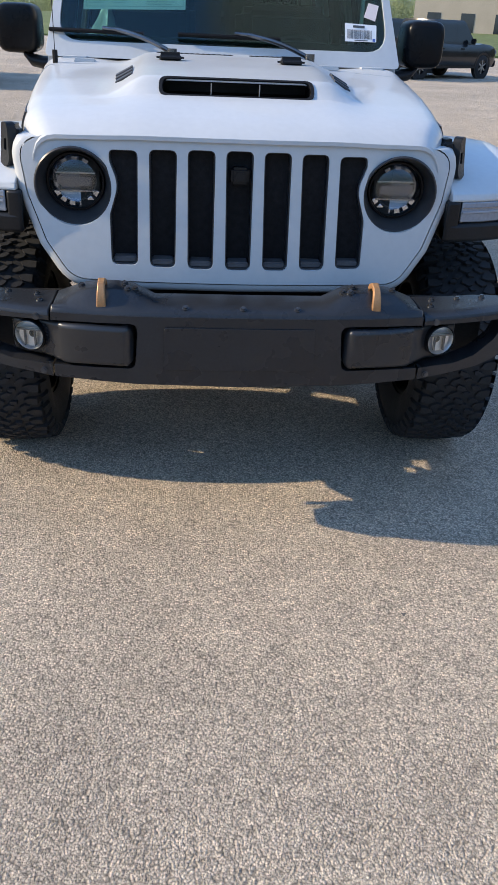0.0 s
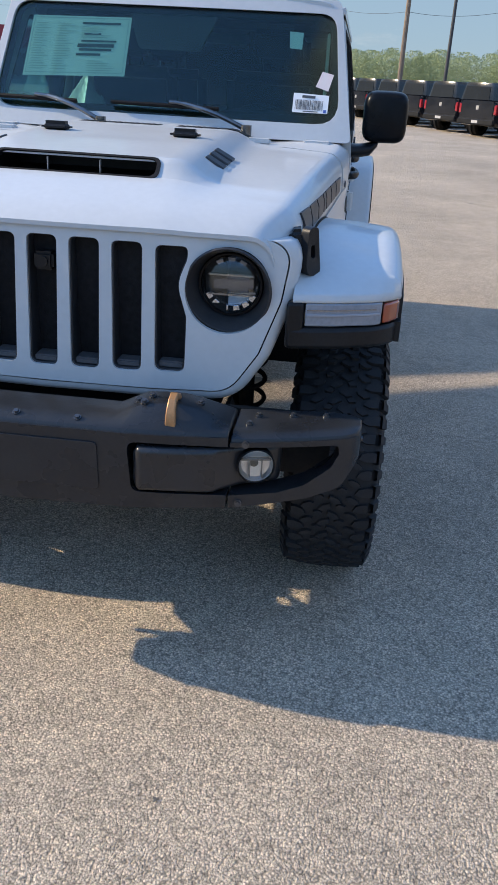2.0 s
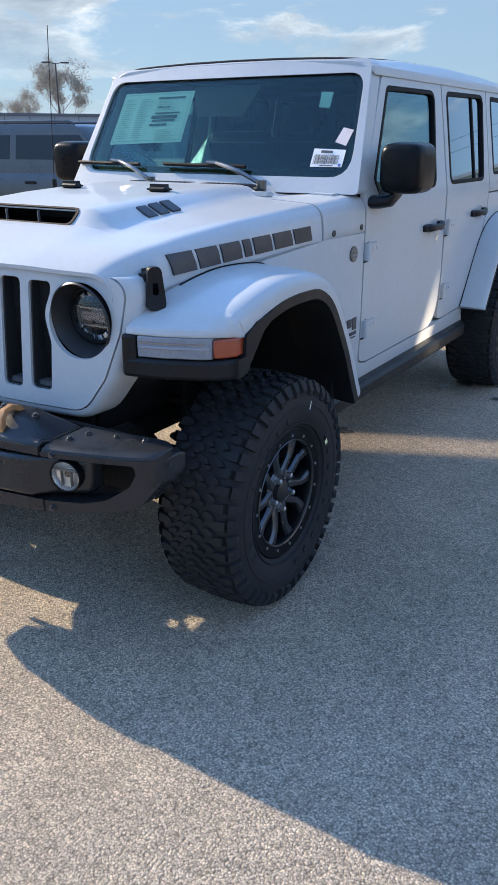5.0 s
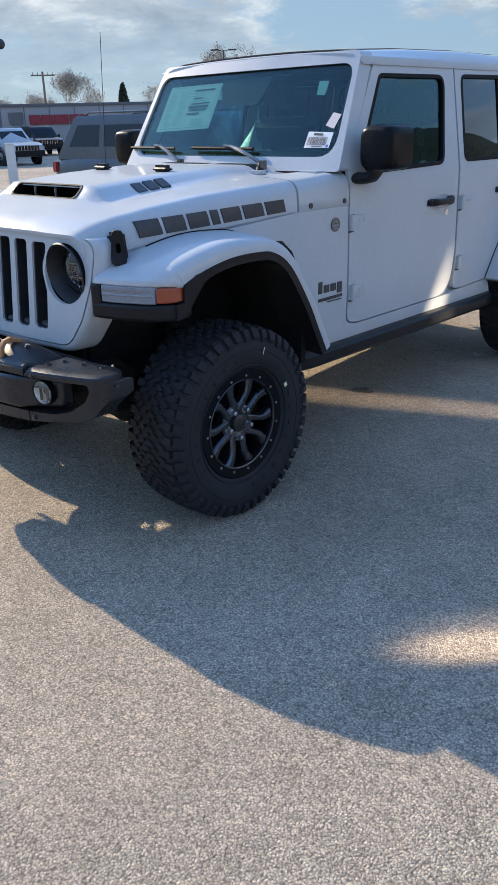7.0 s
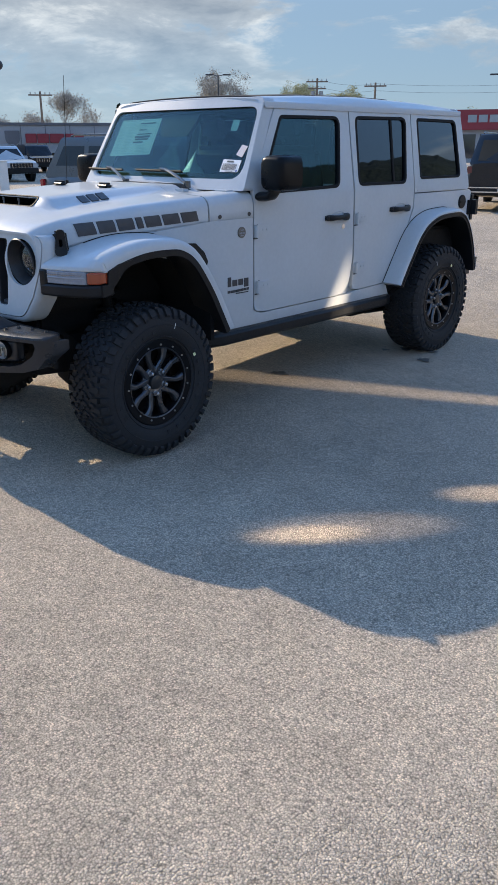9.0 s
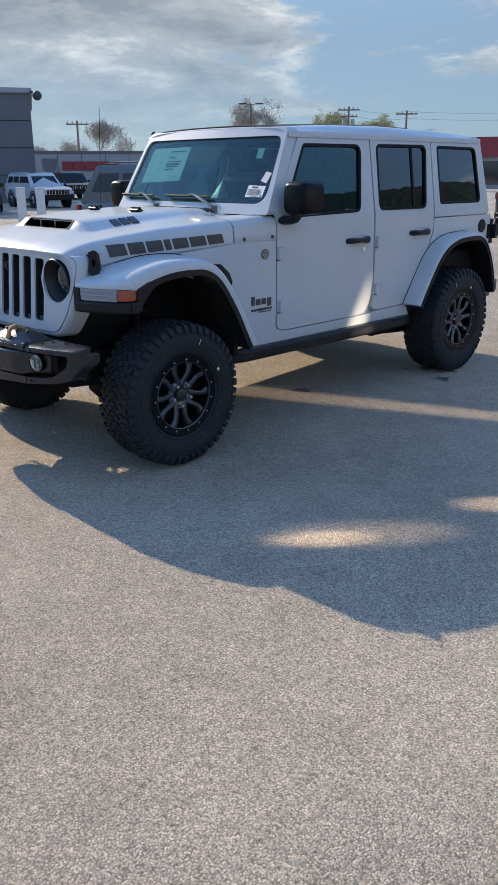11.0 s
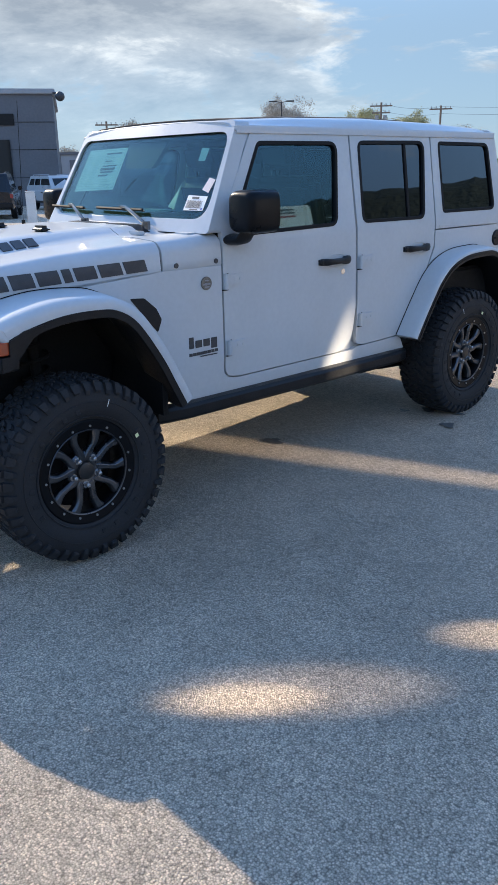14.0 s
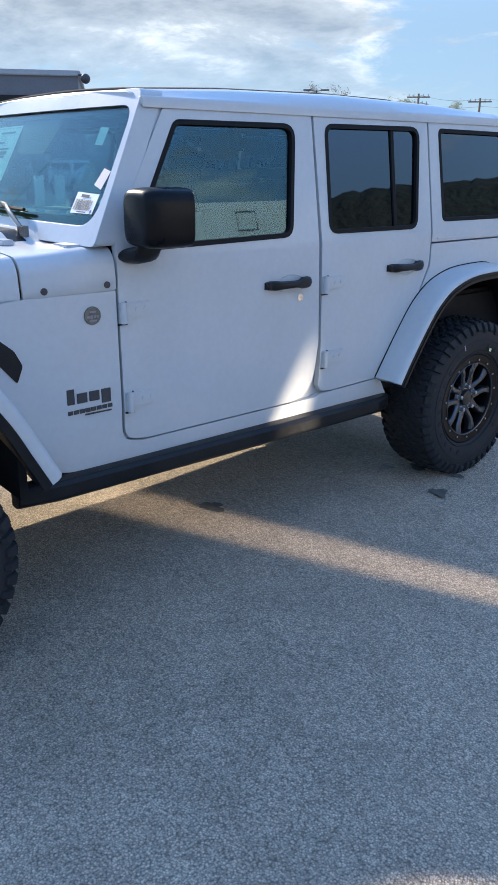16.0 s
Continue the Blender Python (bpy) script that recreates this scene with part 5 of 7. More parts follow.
def build_fender_front(s):
    """Nose of the fender: white shelf, lamp strip, amber corner, black lower trim."""
    def front_y(x):
        return lerp([(0.69, -0.505), (0.80, -0.478), (0.91, -0.432), (0.957, -0.395), (0.984, -0.355), (0.993, -0.330), (0.997, -0.31)], x)

    # the shelf runs back into the first section of the flare
    sec, sec2 = [[(abs(px), py, pz) for px, py, pz in r] for r in NOSE[s]]
    xs = sorted({round(v, 4) for v in list(np.linspace(0.690, 0.90, 8)) + [0.94, 0.964] + [p[0] for p in sec if p[0] > 0.70]})
    rows = []
    for x in xs:
        y = front_y(x)
        yb, zb = lerp([(p[0], p[1]) for p in sec], x), lerp([(p[0], p[2]) for p in sec], x)
        row = [(s * x, y + 0.004, 1.064), (s * x, y, 1.070)]
        y2, z2 = lerp([(p[0], p[1]) for p in sec2], x), lerp([(p[0], p[2]) for p in sec2], x)
        run = max(0.004, yb - y)
        slope = (z2 - zb) / max(0.01, y2 - yb) * run
        z0 = 1.070 + min(0.014, (zb - 1.070) * 0.4)
        rise = (zb - z0) * 1.2
        for t in (0.05, 0.12, 0.25, 0.4, 0.55, 0.7, 0.85, 1.0):
            z = z0 * (1 + 2 * t) * (1 - t) ** 2 + rise * t * (1 - t) ** 2 + zb * t * t * (3 - 2 * t) + slope * t * t * (t - 1)
            row.append((s * x, y + run * t, z))
        row.append((s * x, y2, z2 - 0.0005))
        rows.append(row + [(s * x, max(yb, y + 0.01), 1.055)])
    bm = bmesh.new()
    vs = grid(bm, rows, close_v=True)
    bm.faces.new(vs[0])
    bm.faces.new(vs[-1][::-1])
    bmesh.ops.recalc_face_normals(bm, faces=bm.faces)
    sh = part("fender_shelf", bm, WHITE, suv, "white fender top", bevel=0.004, angle=40)

    def strip(name, x0, x1, z0, z1, out, mat, label, deep=0.05, n=9, bevel=0.004, parent=None):
        rows = []
        for x in np.linspace(x0, x1, n):
            y = front_y(x) - out
            rows.append([(s * x, y, z0), (s * x, y, z1), (s * x, y + deep, z1), (s * x, y + deep, z0)])
        bm = bmesh.new()
        vs = grid(bm, rows, close_v=True)
        bm.faces.new(vs[0])
        bm.faces.new(vs[-1][::-1])
        bmesh.ops.recalc_face_normals(bm, faces=bm.faces)
        return part(name, bm, mat, parent or sh, label, bevel=bevel)

    lamp = strip("fender_lamp", 0.726, 0.936, 1.000, 1.064, 0.0, LENS, "clear fender lamp strip")
    strip("light_guide", 0.730, 0.932, 1.028, 1.036, 0.004, LENS_BAR, "", 0.02, 7, 0.002, lamp)
    for z in (1.046,):
        strip("lamp_rib", 0.730, 0.920, z - 0.0015, z + 0.0015, 0.003, SMOKED, "", 0.02, 7, 0.0, lamp)
    strip("side_marker", 0.939, 0.986, 1.002, 1.060, 0.001, ORANGE, "amber corner marker", 0.04, 8, 0.006)
    strip("fender_trim", 0.675, 0.990, 0.935, 0.997, 0.006, BLACK_TRIM, "black trim below the lamp", 0.07, 12, 0.012)
    strip("fender_trim_cheek", 0.675, 0.722, 0.940, 1.066, 0.004, BLACK_TRIM, "", 0.10, 4, 0.008)
    # the black edge climbs behind the marker into the arch trim
    corner = fillet([(-0.356, 0.938), (-0.318, 0.944, 0.03), (-0.215, 1.058, 0.05), (-0.150, 1.090), (-0.160, 1.106), (-0.250, 1.092, 0.03), (-0.316, 1.060, 0.01), (-0.320, 0.999), (-0.356, 0.997)])
    bm = formed(sheet(corner), lambda u, v: (s * (0.998 - 0.05 * max(0.0, -0.33 - u)), u, v), Vector((-s * 0.07, 0, 0)))
    part("corner_trim", bm, BLACK_TRIM, sh, "black edge between marker and arch", bevel=0.005)
    # inner splash panel so that the arch is closed to the engine bay
    part("inner_fender", boxed((min(s * 0.44, s * 0.50), -0.44, 0.80), (max(s * 0.44, s * 0.50), 0.56, 1.16)), DARK, suv)
    # hood latch: a black rubber strap over a base
    bm = bmesh.new()
    lm = pose(s * 0.700, -0.37, 1.185, 0, s * -8, s * 4)
    box(bm, (-0.036, -0.036, -0.072), (0.012, 0.036, 0.060), lm, bevel=0.014, seg=3)
    latch = part("hood_latch", bm, BLACK_TRIM, suv, "black rubber hood latch")
    # the strap is a rounded loop that leans on the base
    lm2 = pose(s * 0.722, -0.395, 1.182, 0, 0, s * -36)
    bm = formed(sheet(fillet([(-0.020, 0.070, 0.020), (0.020, 0.070, 0.020), (0.033, -0.060, 0.026), (-0.033, -0.060, 0.026)]), [fillet([(-0.008, 0.022, 0.008), (0.008, 0.022, 0.008), (0.010, -0.014, 0.010), (-0.010, -0.014, 0.010)])]), lambda u, v: lm2 @ Vector((s * (0.010 - 0.10 * v + 1.4 * v * v), u, v)), lm2.to_3x3() @ Vector((s * -0.028, 0, 0)))
    part("latch_strap", bm, BLACK_TRIM, latch, bevel=0.006, seg=3)
    # vent in the fender side
    vent = fillet([(0.405, 1.121, 0.006), (0.482, 1.116, 0.02), (0.545, 1.060, 0.04), (0.571, 1.005, 0.02), (0.547, 0.944, 0.006)])
    bm = formed(sheet(vent, (), [0.45, 0.5, 0.55]), lambda u, v: (s * (body_x(u, v) + 0.004), u, v), Vector((-s * 0.02, 0, 0)))
    vt = part("fender_vent", bm, BLACK_TRIM, suv, "black fender vent", bevel=0.003)


for s in (1, -1):
    build_fender_front(s)


# sills, hinges, handles, badges, mirrors
def build_side_fittings(s):
    bm = bmesh.new()
    rows = []
    # right rail, out of view, is lowered and lengthened to shape the sunlit patch
    d = 0.0 if s > 0 else -0.06
    for y in (0.50, 0.66, 1.0, 1.5, 2.0, 2.40, 2.50 if s > 0 else 2.62):
        o = 0.028 if 0.62 < y < 2.45 else 0.0
        rows.append([(s * (0.775 + o * 0.2), y, 0.478 + d), (s * (0.800 + o), y, 0.488 + d), (s * (0.812 + o), y, 0.503), (s * (0.812 + o), y, 0.548), (s * (0.800 + o), y, 0.564), (s * 0.770, y, 0.570), (s * 0.74, y, 0.56), (s * 0.74, y, 0.48)])
    vs = grid(bm, rows, close_v=True)
    bm.faces.new(vs[0])
    bm.faces.new(vs[-1][::-1])
    bmesh.ops.recalc_face_normals(bm, faces=bm.faces)
    rail = part("rock_rail", bm, BLACK_TRIM, suv, "black steel rock rail", bevel=0.004)
    bm = bmesh.new()
    for y in (0.86, 1.30, 2.20):
        rod(bm, (s * 0.76, y, 0.505), (s * 0.76, y, 0.470), 0.014, 8)
    part("rail_bolt", bm, DARK, rail)
    for d, y, z in ((doors[s], 0.948, 1.155), (doors[s], 0.962, 0.812), (rdoors[s], 2.000, 1.165), (rdoors[s], 2.012, 0.822)):
        bm = bmesh.new()
        x = body_x(y, z)
        box(bm, (s * x - 0.004, y + 0.02, z - 0.028), (s * x + 0.010, y + 0.135, z + 0.028), bevel=0.004)
        rod(bm, (s * (x + 0.012), y + 0.016, z - 0.045), (s * (x + 0.012), y + 0.016, z + 0.032), 0.013, 12)
        box(bm, (s * x - 0.004, y + 0.002, z - 0.045), (s * x + 0.014, y + 0.02, z + 0.03), bevel=0.003)
        h = part("door_hinge", bm, WHITE, d, "white exposed door hinge")
        bm = bmesh.new()
        box(bm, (s * x - 0.004, y + 0.031, z - 0.052), (s * x + 0.006, y + 0.035, z + 0.034))
        box(bm, (s * x - 0.004, y - 0.002, z - 0.052), (s * x + 0.006, y + 0.033, z - 0.047))
        part("hinge_seam", bm, SEAL, h, "dark gap beside the hinge")
        for yy in (0.075, 0.112):
            bm = bmesh.new()
            rod(bm, (s * (x + 0.005), y + yy, z + 0.002), (s * (x + 0.0125), y + yy, z + 0.002), 0.008, 12)
            part("hinge_bolt", bm, WHITE, h)
    for d, y0, z in ((doors[s], 1.658, 1.183), (rdoors[s], 2.432, 1.199)):
        x = body_x(y0, z)
        bm = bmesh.new()
        lathe(bm, [(0.0, 0.062), (0.003, 0.060), (-0.004, 0.050)], 28, "x", pose(s * x, y0 + 0.150, z) @ Matrix.Diagonal((s, 1.35, 0.62, 1)))
        part("handle_cup", bm, WHITE, d)
        bm = bmesh.new()
        rows = []
        for t in np.linspace(0, 1, 12):
            y = y0 + 0.262 * t
            o = 0.026 + 0.020 * math.sin(math.pi * min(1, t * 1.05)) if 0.1 < t < 0.96 else 0.014
            hh = lerp([(0, 0.016), (0.15, 0.022), (0.3, 0.018), (0.65, 0.016), (0.75, 0.026), (0.93, 0.026), (1, 0.018)], t)
            rows.append([(s * (x + o - 0.018), y, z - hh), (s * (x + o), y, z - hh * 0.7), (s * (x + o + 0.004), y, z), (s * (x + o), y, z + hh * 0.7), (s * (x + o - 0.018), y, z + hh)])
        vs = grid(bm, rows, close_v=True)
        bm.faces.new(vs[0])
        bm.faces.new(vs[-1][::-1])
        box(bm, (s * x - 0.004, y0 + 0.005, z - 0.016), (s * x + 0.020, y0 + 0.04, z + 0.016), bevel=0.004)
        box(bm, (s * x - 0.004, y0 + 0.205, z - 0.022), (s * x + 0.022, y0 + 0.255, z + 0.022), bevel=0.004)
        bmesh.ops.recalc_face_normals(bm, faces=bm.faces)
        part("door_handle", bm, BLACK_TRIM, d, "black pull handle", bevel=0.003)
    bm = bmesh.new()
    x = body_x(1.864, 1.117)
    rod(bm, (s * (x - 0.004), 1.864, 1.117), (s * (x + 0.004), 1.864, 1.117), 0.016, 20)
    part("key_lock", bm, CHROME, doors[s], "round chrome key lock")
    # mirror
    bm = bmesh.new()
    rows = []
    for y, k in ((0.955, 0.72), (0.962, 0.88), (0.985, 0.97), (1.03, 1.0), (1.10, 1.0), (1.145, 0.98)):
        cx, cz, hw, hh = 0.915 + 0.015, 1.490, 0.093 * k, 0.102 * k
        ring = []
        for q in np.linspace(0, 2 * math.pi, 28, endpoint=False):
            c, sn = math.cos(q), math.sin(q)
            ring.append((s * (cx + hw * math.copysign(abs(c) ** 0.45, c)), y, cz + hh * math.copysign(abs(sn) ** 0.45, sn)))
        rows.append(ring)
    vs = grid(bm, rows, close_v=True)
    bm.faces.new(vs[0])
    bm.faces.new(vs[-1][::-1])
    bmesh.ops.recalc_face_normals(bm, faces=bm.faces)
    mir = part("door_mirror", bm, MIRROR_SHELL, suv, "black door mirror", angle=50)
    bm = bmesh.new()
    box(bm, (s * 0.93 - 0.075, 1.145, 1.405), (s * 0.93 + 0.075, 1.149, 1.575), bevel=0.0)
    part("mirror_glass", bm, CHROME, mir, "silvered mirror glass")
    bm = bmesh.new()
    rows = []
    for x, y, z, a, b in ((0.775, 1.03, 1.352, 0.075, 0.030), (0.83, 1.03, 1.352, 0.068, 0.028), (0.88, 1.03, 1.362, 0.055, 0.028), (0.91, 1.03, 1.392, 0.05, 0.02)):
        rows.append([(s * x, y + a * math.cos(q), z + b * math.sin(q)) for q in np.linspace(0, 2 * math.pi, 16, endpoint=False)])
    vs = grid(bm, rows, close_v=True)
    bm.faces.new(vs[0])
    bm.faces.new(vs[-1][::-1])
    bmesh.ops.recalc_face_normals(bm, faces=bm.faces)
    part("mirror_arm", bm, BLACK_TRIM, mir, angle=50)
    # hood-side lettering as seven plain slanted blocks
    k0, k1 = -0.268, 0.512
    widths = [0.125, 0.115, 0.115, 0.045, 0.115, 0.125, 0.125]
    scale = (k1 - k0) / (sum(widths) + 6 * 0.020)
    y = k0
    decal = None
    for wd in widths:
        wd *= scale
        bm = bmesh.new()
        rows = []
        for t in (0, 0.25, 0.5, 0.75, 1):
            u = y + wd * t
            f = (u - k0) / (k1 - k0)
            z0, z1 = 1.206 + 0.034 * f, 1.270 + 0.024 * f
            row = []
            for v in (0, 0.33, 0.66, 1):
                z, uu = z0 + (z1 - z0) * v, u - 0.016 * v
                row.append(Vector((s * (hood_side_x(uu, z) + 0.0035), uu, z)))
            rows.append(row)
        grid(bm, rows)
        r = bmesh.ops.extrude_face_region(bm, geom=bm.faces[:], use_keep_orig=True)
        bmesh.ops.translate(bm, vec=(-s * 0.006, 0, 0), verts=[g for g in r["geom"] if isinstance(g, bmesh.types.BMVert)])
        bmesh.ops.recalc_face_normals(bm, faces=bm.faces)
        part("decal_block", bm, DECAL, hood, "plain charcoal decal block")
        y += wd + 0.020 * scale
    # model badges on the cowl side, as plain blocks
    bm = bmesh.new()
    for y0, y1, z0, z1 in ((0.722, 0.752, 0.835, 0.893), (0.760, 0.802, 0.836, 0.874), (0.810, 0.852, 0.837, 0.875), (0.860, 0.900, 0.822, 0.876)):
        x = body_x(y0, 0.85)
        box(bm, (s * x - 0.003, y0, z0), (s * x + 0.003, y1, z1), bevel=0.002, seg=1)
    part("maker_badge", bm, DECAL, suv, "charcoal badge, four plain blocks")
    bm = bmesh.new()
    for k in range(8):
        y0 = 0.722 + 0.0232 * k
        x = body_x(y0, 0.8)
        box(bm, (s * x - 0.003, y0, 0.796 + 0.0006 * k), (s * x + 0.002, y0 + 0.0195, 0.811 + 0.0006 * k))
    x = body_x(0.8, 0.78)
    box(bm, (s * x - 0.003, 0.79, 0.786), (s * x + 0.0015, 0.900, 0.792))
    part("model_badge", bm, DECAL, suv, "small charcoal badge, plain blocks")
    bm = bmesh.new()
    x = body_x(0.842, 1.152)
    rod(bm, (s * (x - 0.004), 0.842, 1.152), (s * (x + 0.004), 0.842, 1.152), 0.033, 28)
    bd = part("round_badge", bm, BADGE, suv, "round dark bronze badge", bevel=0.002)
    bm = bmesh.new()
    for dy, dz, a, b in ((-0.018, -0.004, 0.006, 0.004), (-0.006, -0.004, 0.005, 0.006), (0.007, -0.004, 0.005, 0.005), (0.018, -0.004, 0.004, 0.004), (0, -0.018, 0.015, 0.003), (0, 0.014, 0.012, 0.003)):
        box(bm, (s * (x + 0.003), 0.842 + dy - a, 1.152 + dz - b), (s * (x + 0.0055), 0.842 + dy + a, 1.152 + dz + b))
    part("badge_relief", bm, DECAL_GREY, bd)
    for y in (0.668, 0.908):
        z = 1.252 + 0.004 * (y > 0.8)
        bm = bmesh.new()
        x = body_x(y, z)
        rod(bm, (s * (x - 0.004), y, z), (s * (x + 0.003), y, z), 0.0125, 14)
        part("cowl_plug", bm, DECAL, suv, "small dark plug")


BADGE = grain(material("aged_bronze_badge", rough=0.4, metal=0.6), 60.0, (0.10, 0.095, 0.085), (0.22, 0.21, 0.19))
for s in (1, -1):
    build_side_fittings(s)

# aerial on the right-hand cowl
bm = bmesh.new()
rod(bm, (-0.72, 0.66, 1.33), (-0.72, 0.66, 1.42), 0.011, 10)
rod(bm, (-0.72, 0.66, 1.42), (-0.722, 0.70, 2.09), 0.0018, 6)
part("aerial", bm, DARK, suv, "thin black whip aerial")


# wheels
def build_wheel():
    w = new("wheel")
    w.empty_display_size = 0.1
    w.parent = suv
    tagged(w, "all-terrain wheel with five split spokes")
    R = 0.4155
    prof = [(-0.118, 0.232), (-0.138, 0.262), (-0.146, 0.305), (-0.143, 0.345), (-0.132, 0.378), (-0.112, 0.396), (-0.06, 0.4035), (0, 0.405), (0.06, 0.4035), (0.112, 0.396), (0.132, 0.378), (0.143, 0.345), (0.146, 0.305), (0.138, 0.262), (0.118, 0.232)]
    bm = bmesh.new()
    lathe(bm, prof, 72, "x")
    tyre = part("tyre", bm, RUBBER, w, "black all-terrain tyre", angle=40)
    # tread: staggered interlocking lugs and shoulder bars
    rt = random.Random(11)
    verts, faces = [], []

    def lug(a0, pts, r0, r1, taper=0.88):
        """A block on the tread: pts are (along, across) corners."""
        taper *= 0.86
        cu = sum(p[0] for p in pts) / len(pts)
        cv = sum(p[1] for p in pts) / len(pts)
        k, n = len(verts), len(pts)
        for r, f in ((r0, 0.93), (r1, taper)):
            for u, v in pts:
                uu, vv = cu + (u - cu) * f, cv + (v - cv) * f
                q = a0 + uu / R
                rr = r - 0.004 * (abs(vv) / 0.11) ** 2
                verts.append((vv, rr * math.cos(q), rr * math.sin(q)))
        faces.append(tuple(range(k + n, k + 2 * n)))
        for i in range(n):
            j = (i + 1) % n
            faces.append((k + i, k + j, k + n + j, k + n + i))

    N = 46
    pitch = 2 * math.pi * R / N
    for k in range(N):
        a = 2 * math.pi * k / N
        for s in (1, -1):
            o = (0.0 if s > 0 else 0.5) * pitch
            j = rt.uniform(-0.001, 0.001)
            p = pitch
            # hooked centre lug: two blocks that lean across the middle
            lug(a, [(o + j, s * -0.004), (o + p * 0.30, s * -0.010), (o + p * 0.62, s * 0.020), (o + p * 0.52, s * 0.040), (o + p * 0.20, s * 0.026)], 0.396, R, 0.9)
            lug(a, [(o + p * 0.52, s * 0.030), (o + p * 0.68, s * 0.016), (o + p * 0.90, s * 0.026), (o + p * 0.86, s * 0.050), (o + p * 0.66, s * 0.052)], 0.396, R, 0.9)
            # intermediate lug, leaning the other way
            lug(a, [(o + p * 0.10, s * 0.044), (o + p * 0.36, s * 0.050), (o + p * 0.60, s * 0.072), (o + p * 0.48, s * 0.094), (o + p * 0.22, s * 0.084), (o + p * 0.02, s * 0.060)], 0.394, R - 0.001, 0.9)
            # shoulder lug, long and short by turns
            o3 = o + p * 0.46
            wide = 0.132 if k % 2 else 0.122
            lug(a, [(o3 + p * 0.12, s * 0.078), (o3 + p * 0.50, s * 0.066), (o3 + p * 0.66, s * 0.092), (o3 + p * 0.62, s * wide), (o3, s * wide), (o3 - p * 0.02, s * 0.104)], 0.384, R - 0.003, 0.92)
    me = bpy.data.meshes.new("tread")
    me.from_pydata(verts, [], faces)
    bmx = bmesh.new()
    bmx.from_mesh(me)
    bmesh.ops.recalc_face_normals(bmx, faces=bmx.faces)
    # side biters that run down the shoulder
    for k in range(N):
        for s in (1, -1):
            q = 2 * math.pi * (k + (0.25 if s > 0 else 0.75)) / N
            deep = 0.352 if k % 2 else 0.362
            wd = 0.016 if k % 2 else 0.020
            m = Matrix.Rotation(q, 4, "X")
            sec = [(0.128, 0.402), (0.1375, 0.385), (0.1440, 0.370), (0.1425, deep)]
            top = []
            for sgn in (-1, 1):
                top.append([bmx.verts.new(m @ Vector((s * (x + 0.006), sgn * wd * (1.0 - 0.15 * i), r))) for i, (x, r) in enumerate(sec)])
            low = []
            for sgn in (-1, 1):
                low.append([bmx.verts.new(m @ Vector((s * (x - 0.008), sgn * wd * 1.12 * (1.0 - 0.15 * i), r - 0.006))) for i, (x, r) in enumerate(sec)])
            for i in range(3):
                bmx.faces.new((top[0][i], top[0][i + 1], top[1][i + 1], top[1][i]))
                for g in (0, 1):
                    bmx.faces.new((top[g][i], top[g][i + 1], low[g][i + 1], low[g][i]))
            bmx.faces.new((top[0][3], top[1][3], low[1][3], low[0][3]))
    bmesh.ops.recalc_face_normals(bmx, faces=bmx.faces)
    part("tread", bmx, RUBBER, tyre, "deep interlocking tread blocks", angle=25)
    # raised ring and plain raised bars on the sidewall
    bm = bmesh.new()
    lathe(bm, [(0.1435, 0.322), (0.1475, 0.320), (0.1475, 0.317), (0.1435, 0.315)], 64, "x")
    lathe(bm, [(0.132, 0.258), (0.139, 0.256), (0.139, 0.252), (0.130, 0.250)], 64, "x")
    part("sidewall_ribs", bm, RUBBER, tyre)
    for k in range(26):
        if k % 13 > 8:
            continue
        q = radians(360 * k / 26 + 20)
        part("sidewall_block", boxed((0.140, -0.011, 0.274), (0.1462, 0.011, 0.298), Matrix.Rotation(q, 4, "X"), bevel=0.002, seg=1), RUBBER, tyre)
    # rim
    bm = bmesh.new()
    lathe(bm, [(0.110, 0.241), (0.122, 0.238), (0.126, 0.232), (0.1235, 0.214), (0.120, 0.194), (0.110, 0.188), (0.085, 0.189), (0.02, 0.196), (-0.11, 0.22), (-0.11, 0.235)], 64, "x")
    rim = part("rim", bm, RIM_BLACK, w, "gloss black rim")
    bm = bmesh.new()
    lathe(bm, [(0.1225, 0.1945), (0.125, 0.1925), (0.123, 0.1885), (0.117, 0.1875)], 64, "x")
    part("rim_lip", bm, RIM_BRONZE, rim, "thin machined edge")
    bm = bmesh.new()
    lathe(bm, [(0.0, 0.186), (0.006, 0.17), (0.006, 0.06), (0.02, 0.0005)], 48, "x")
    part("brake_disc", bm, DARK, rim)
    bm = boxed((0.0, 0.05, 0.06), (0.05, 0.15, 0.17), bevel=0.02)
    part("brake_caliper", bm, DARK, rim)
    for k in range(5):
        a = 2 * math.pi * k / 5 + 0.16
        for sd in (-1, 1):
            bm = bmesh.new()
            rows = []
            for t in np.linspace(0, 1, 8):
                r = 0.056 + 0.135 * t
                # each arm of a pair bows outwards, then runs to the rim
                off = sd * (0.014 + 0.034 * smooth01(t * 1.5) + 0.010 * t)
                hw = lerp([(0, 0.024), (0.35, 0.0165), (0.75, 0.018), (1, 0.028)], t)
                x = lerp([(0, 0.092), (0.4, 0.100), (0.8, 0.106), (1, 0.108)], t)
                ring = []
                for dv, dx in ((-hw, -0.034), (-hw, -0.006), (-hw * 0.55, 0.004), (hw * 0.55, 0.004), (hw, -0.006), (hw, -0.034)):
                    ring.append(Matrix.Rotation(a, 4, "X") @ Vector((x + dx, off + dv, r)))
                rows.append(ring)
            vs = grid(bm, rows, close_v=True)
            bm.faces.new(vs[0])
            bm.faces.new(vs[-1][::-1])
            bmesh.ops.recalc_face_normals(bm, faces=bm.faces)
            part("spoke", bm, RIM_BRONZE, rim, bevel=0.002, angle=30)
    bm = bmesh.new()
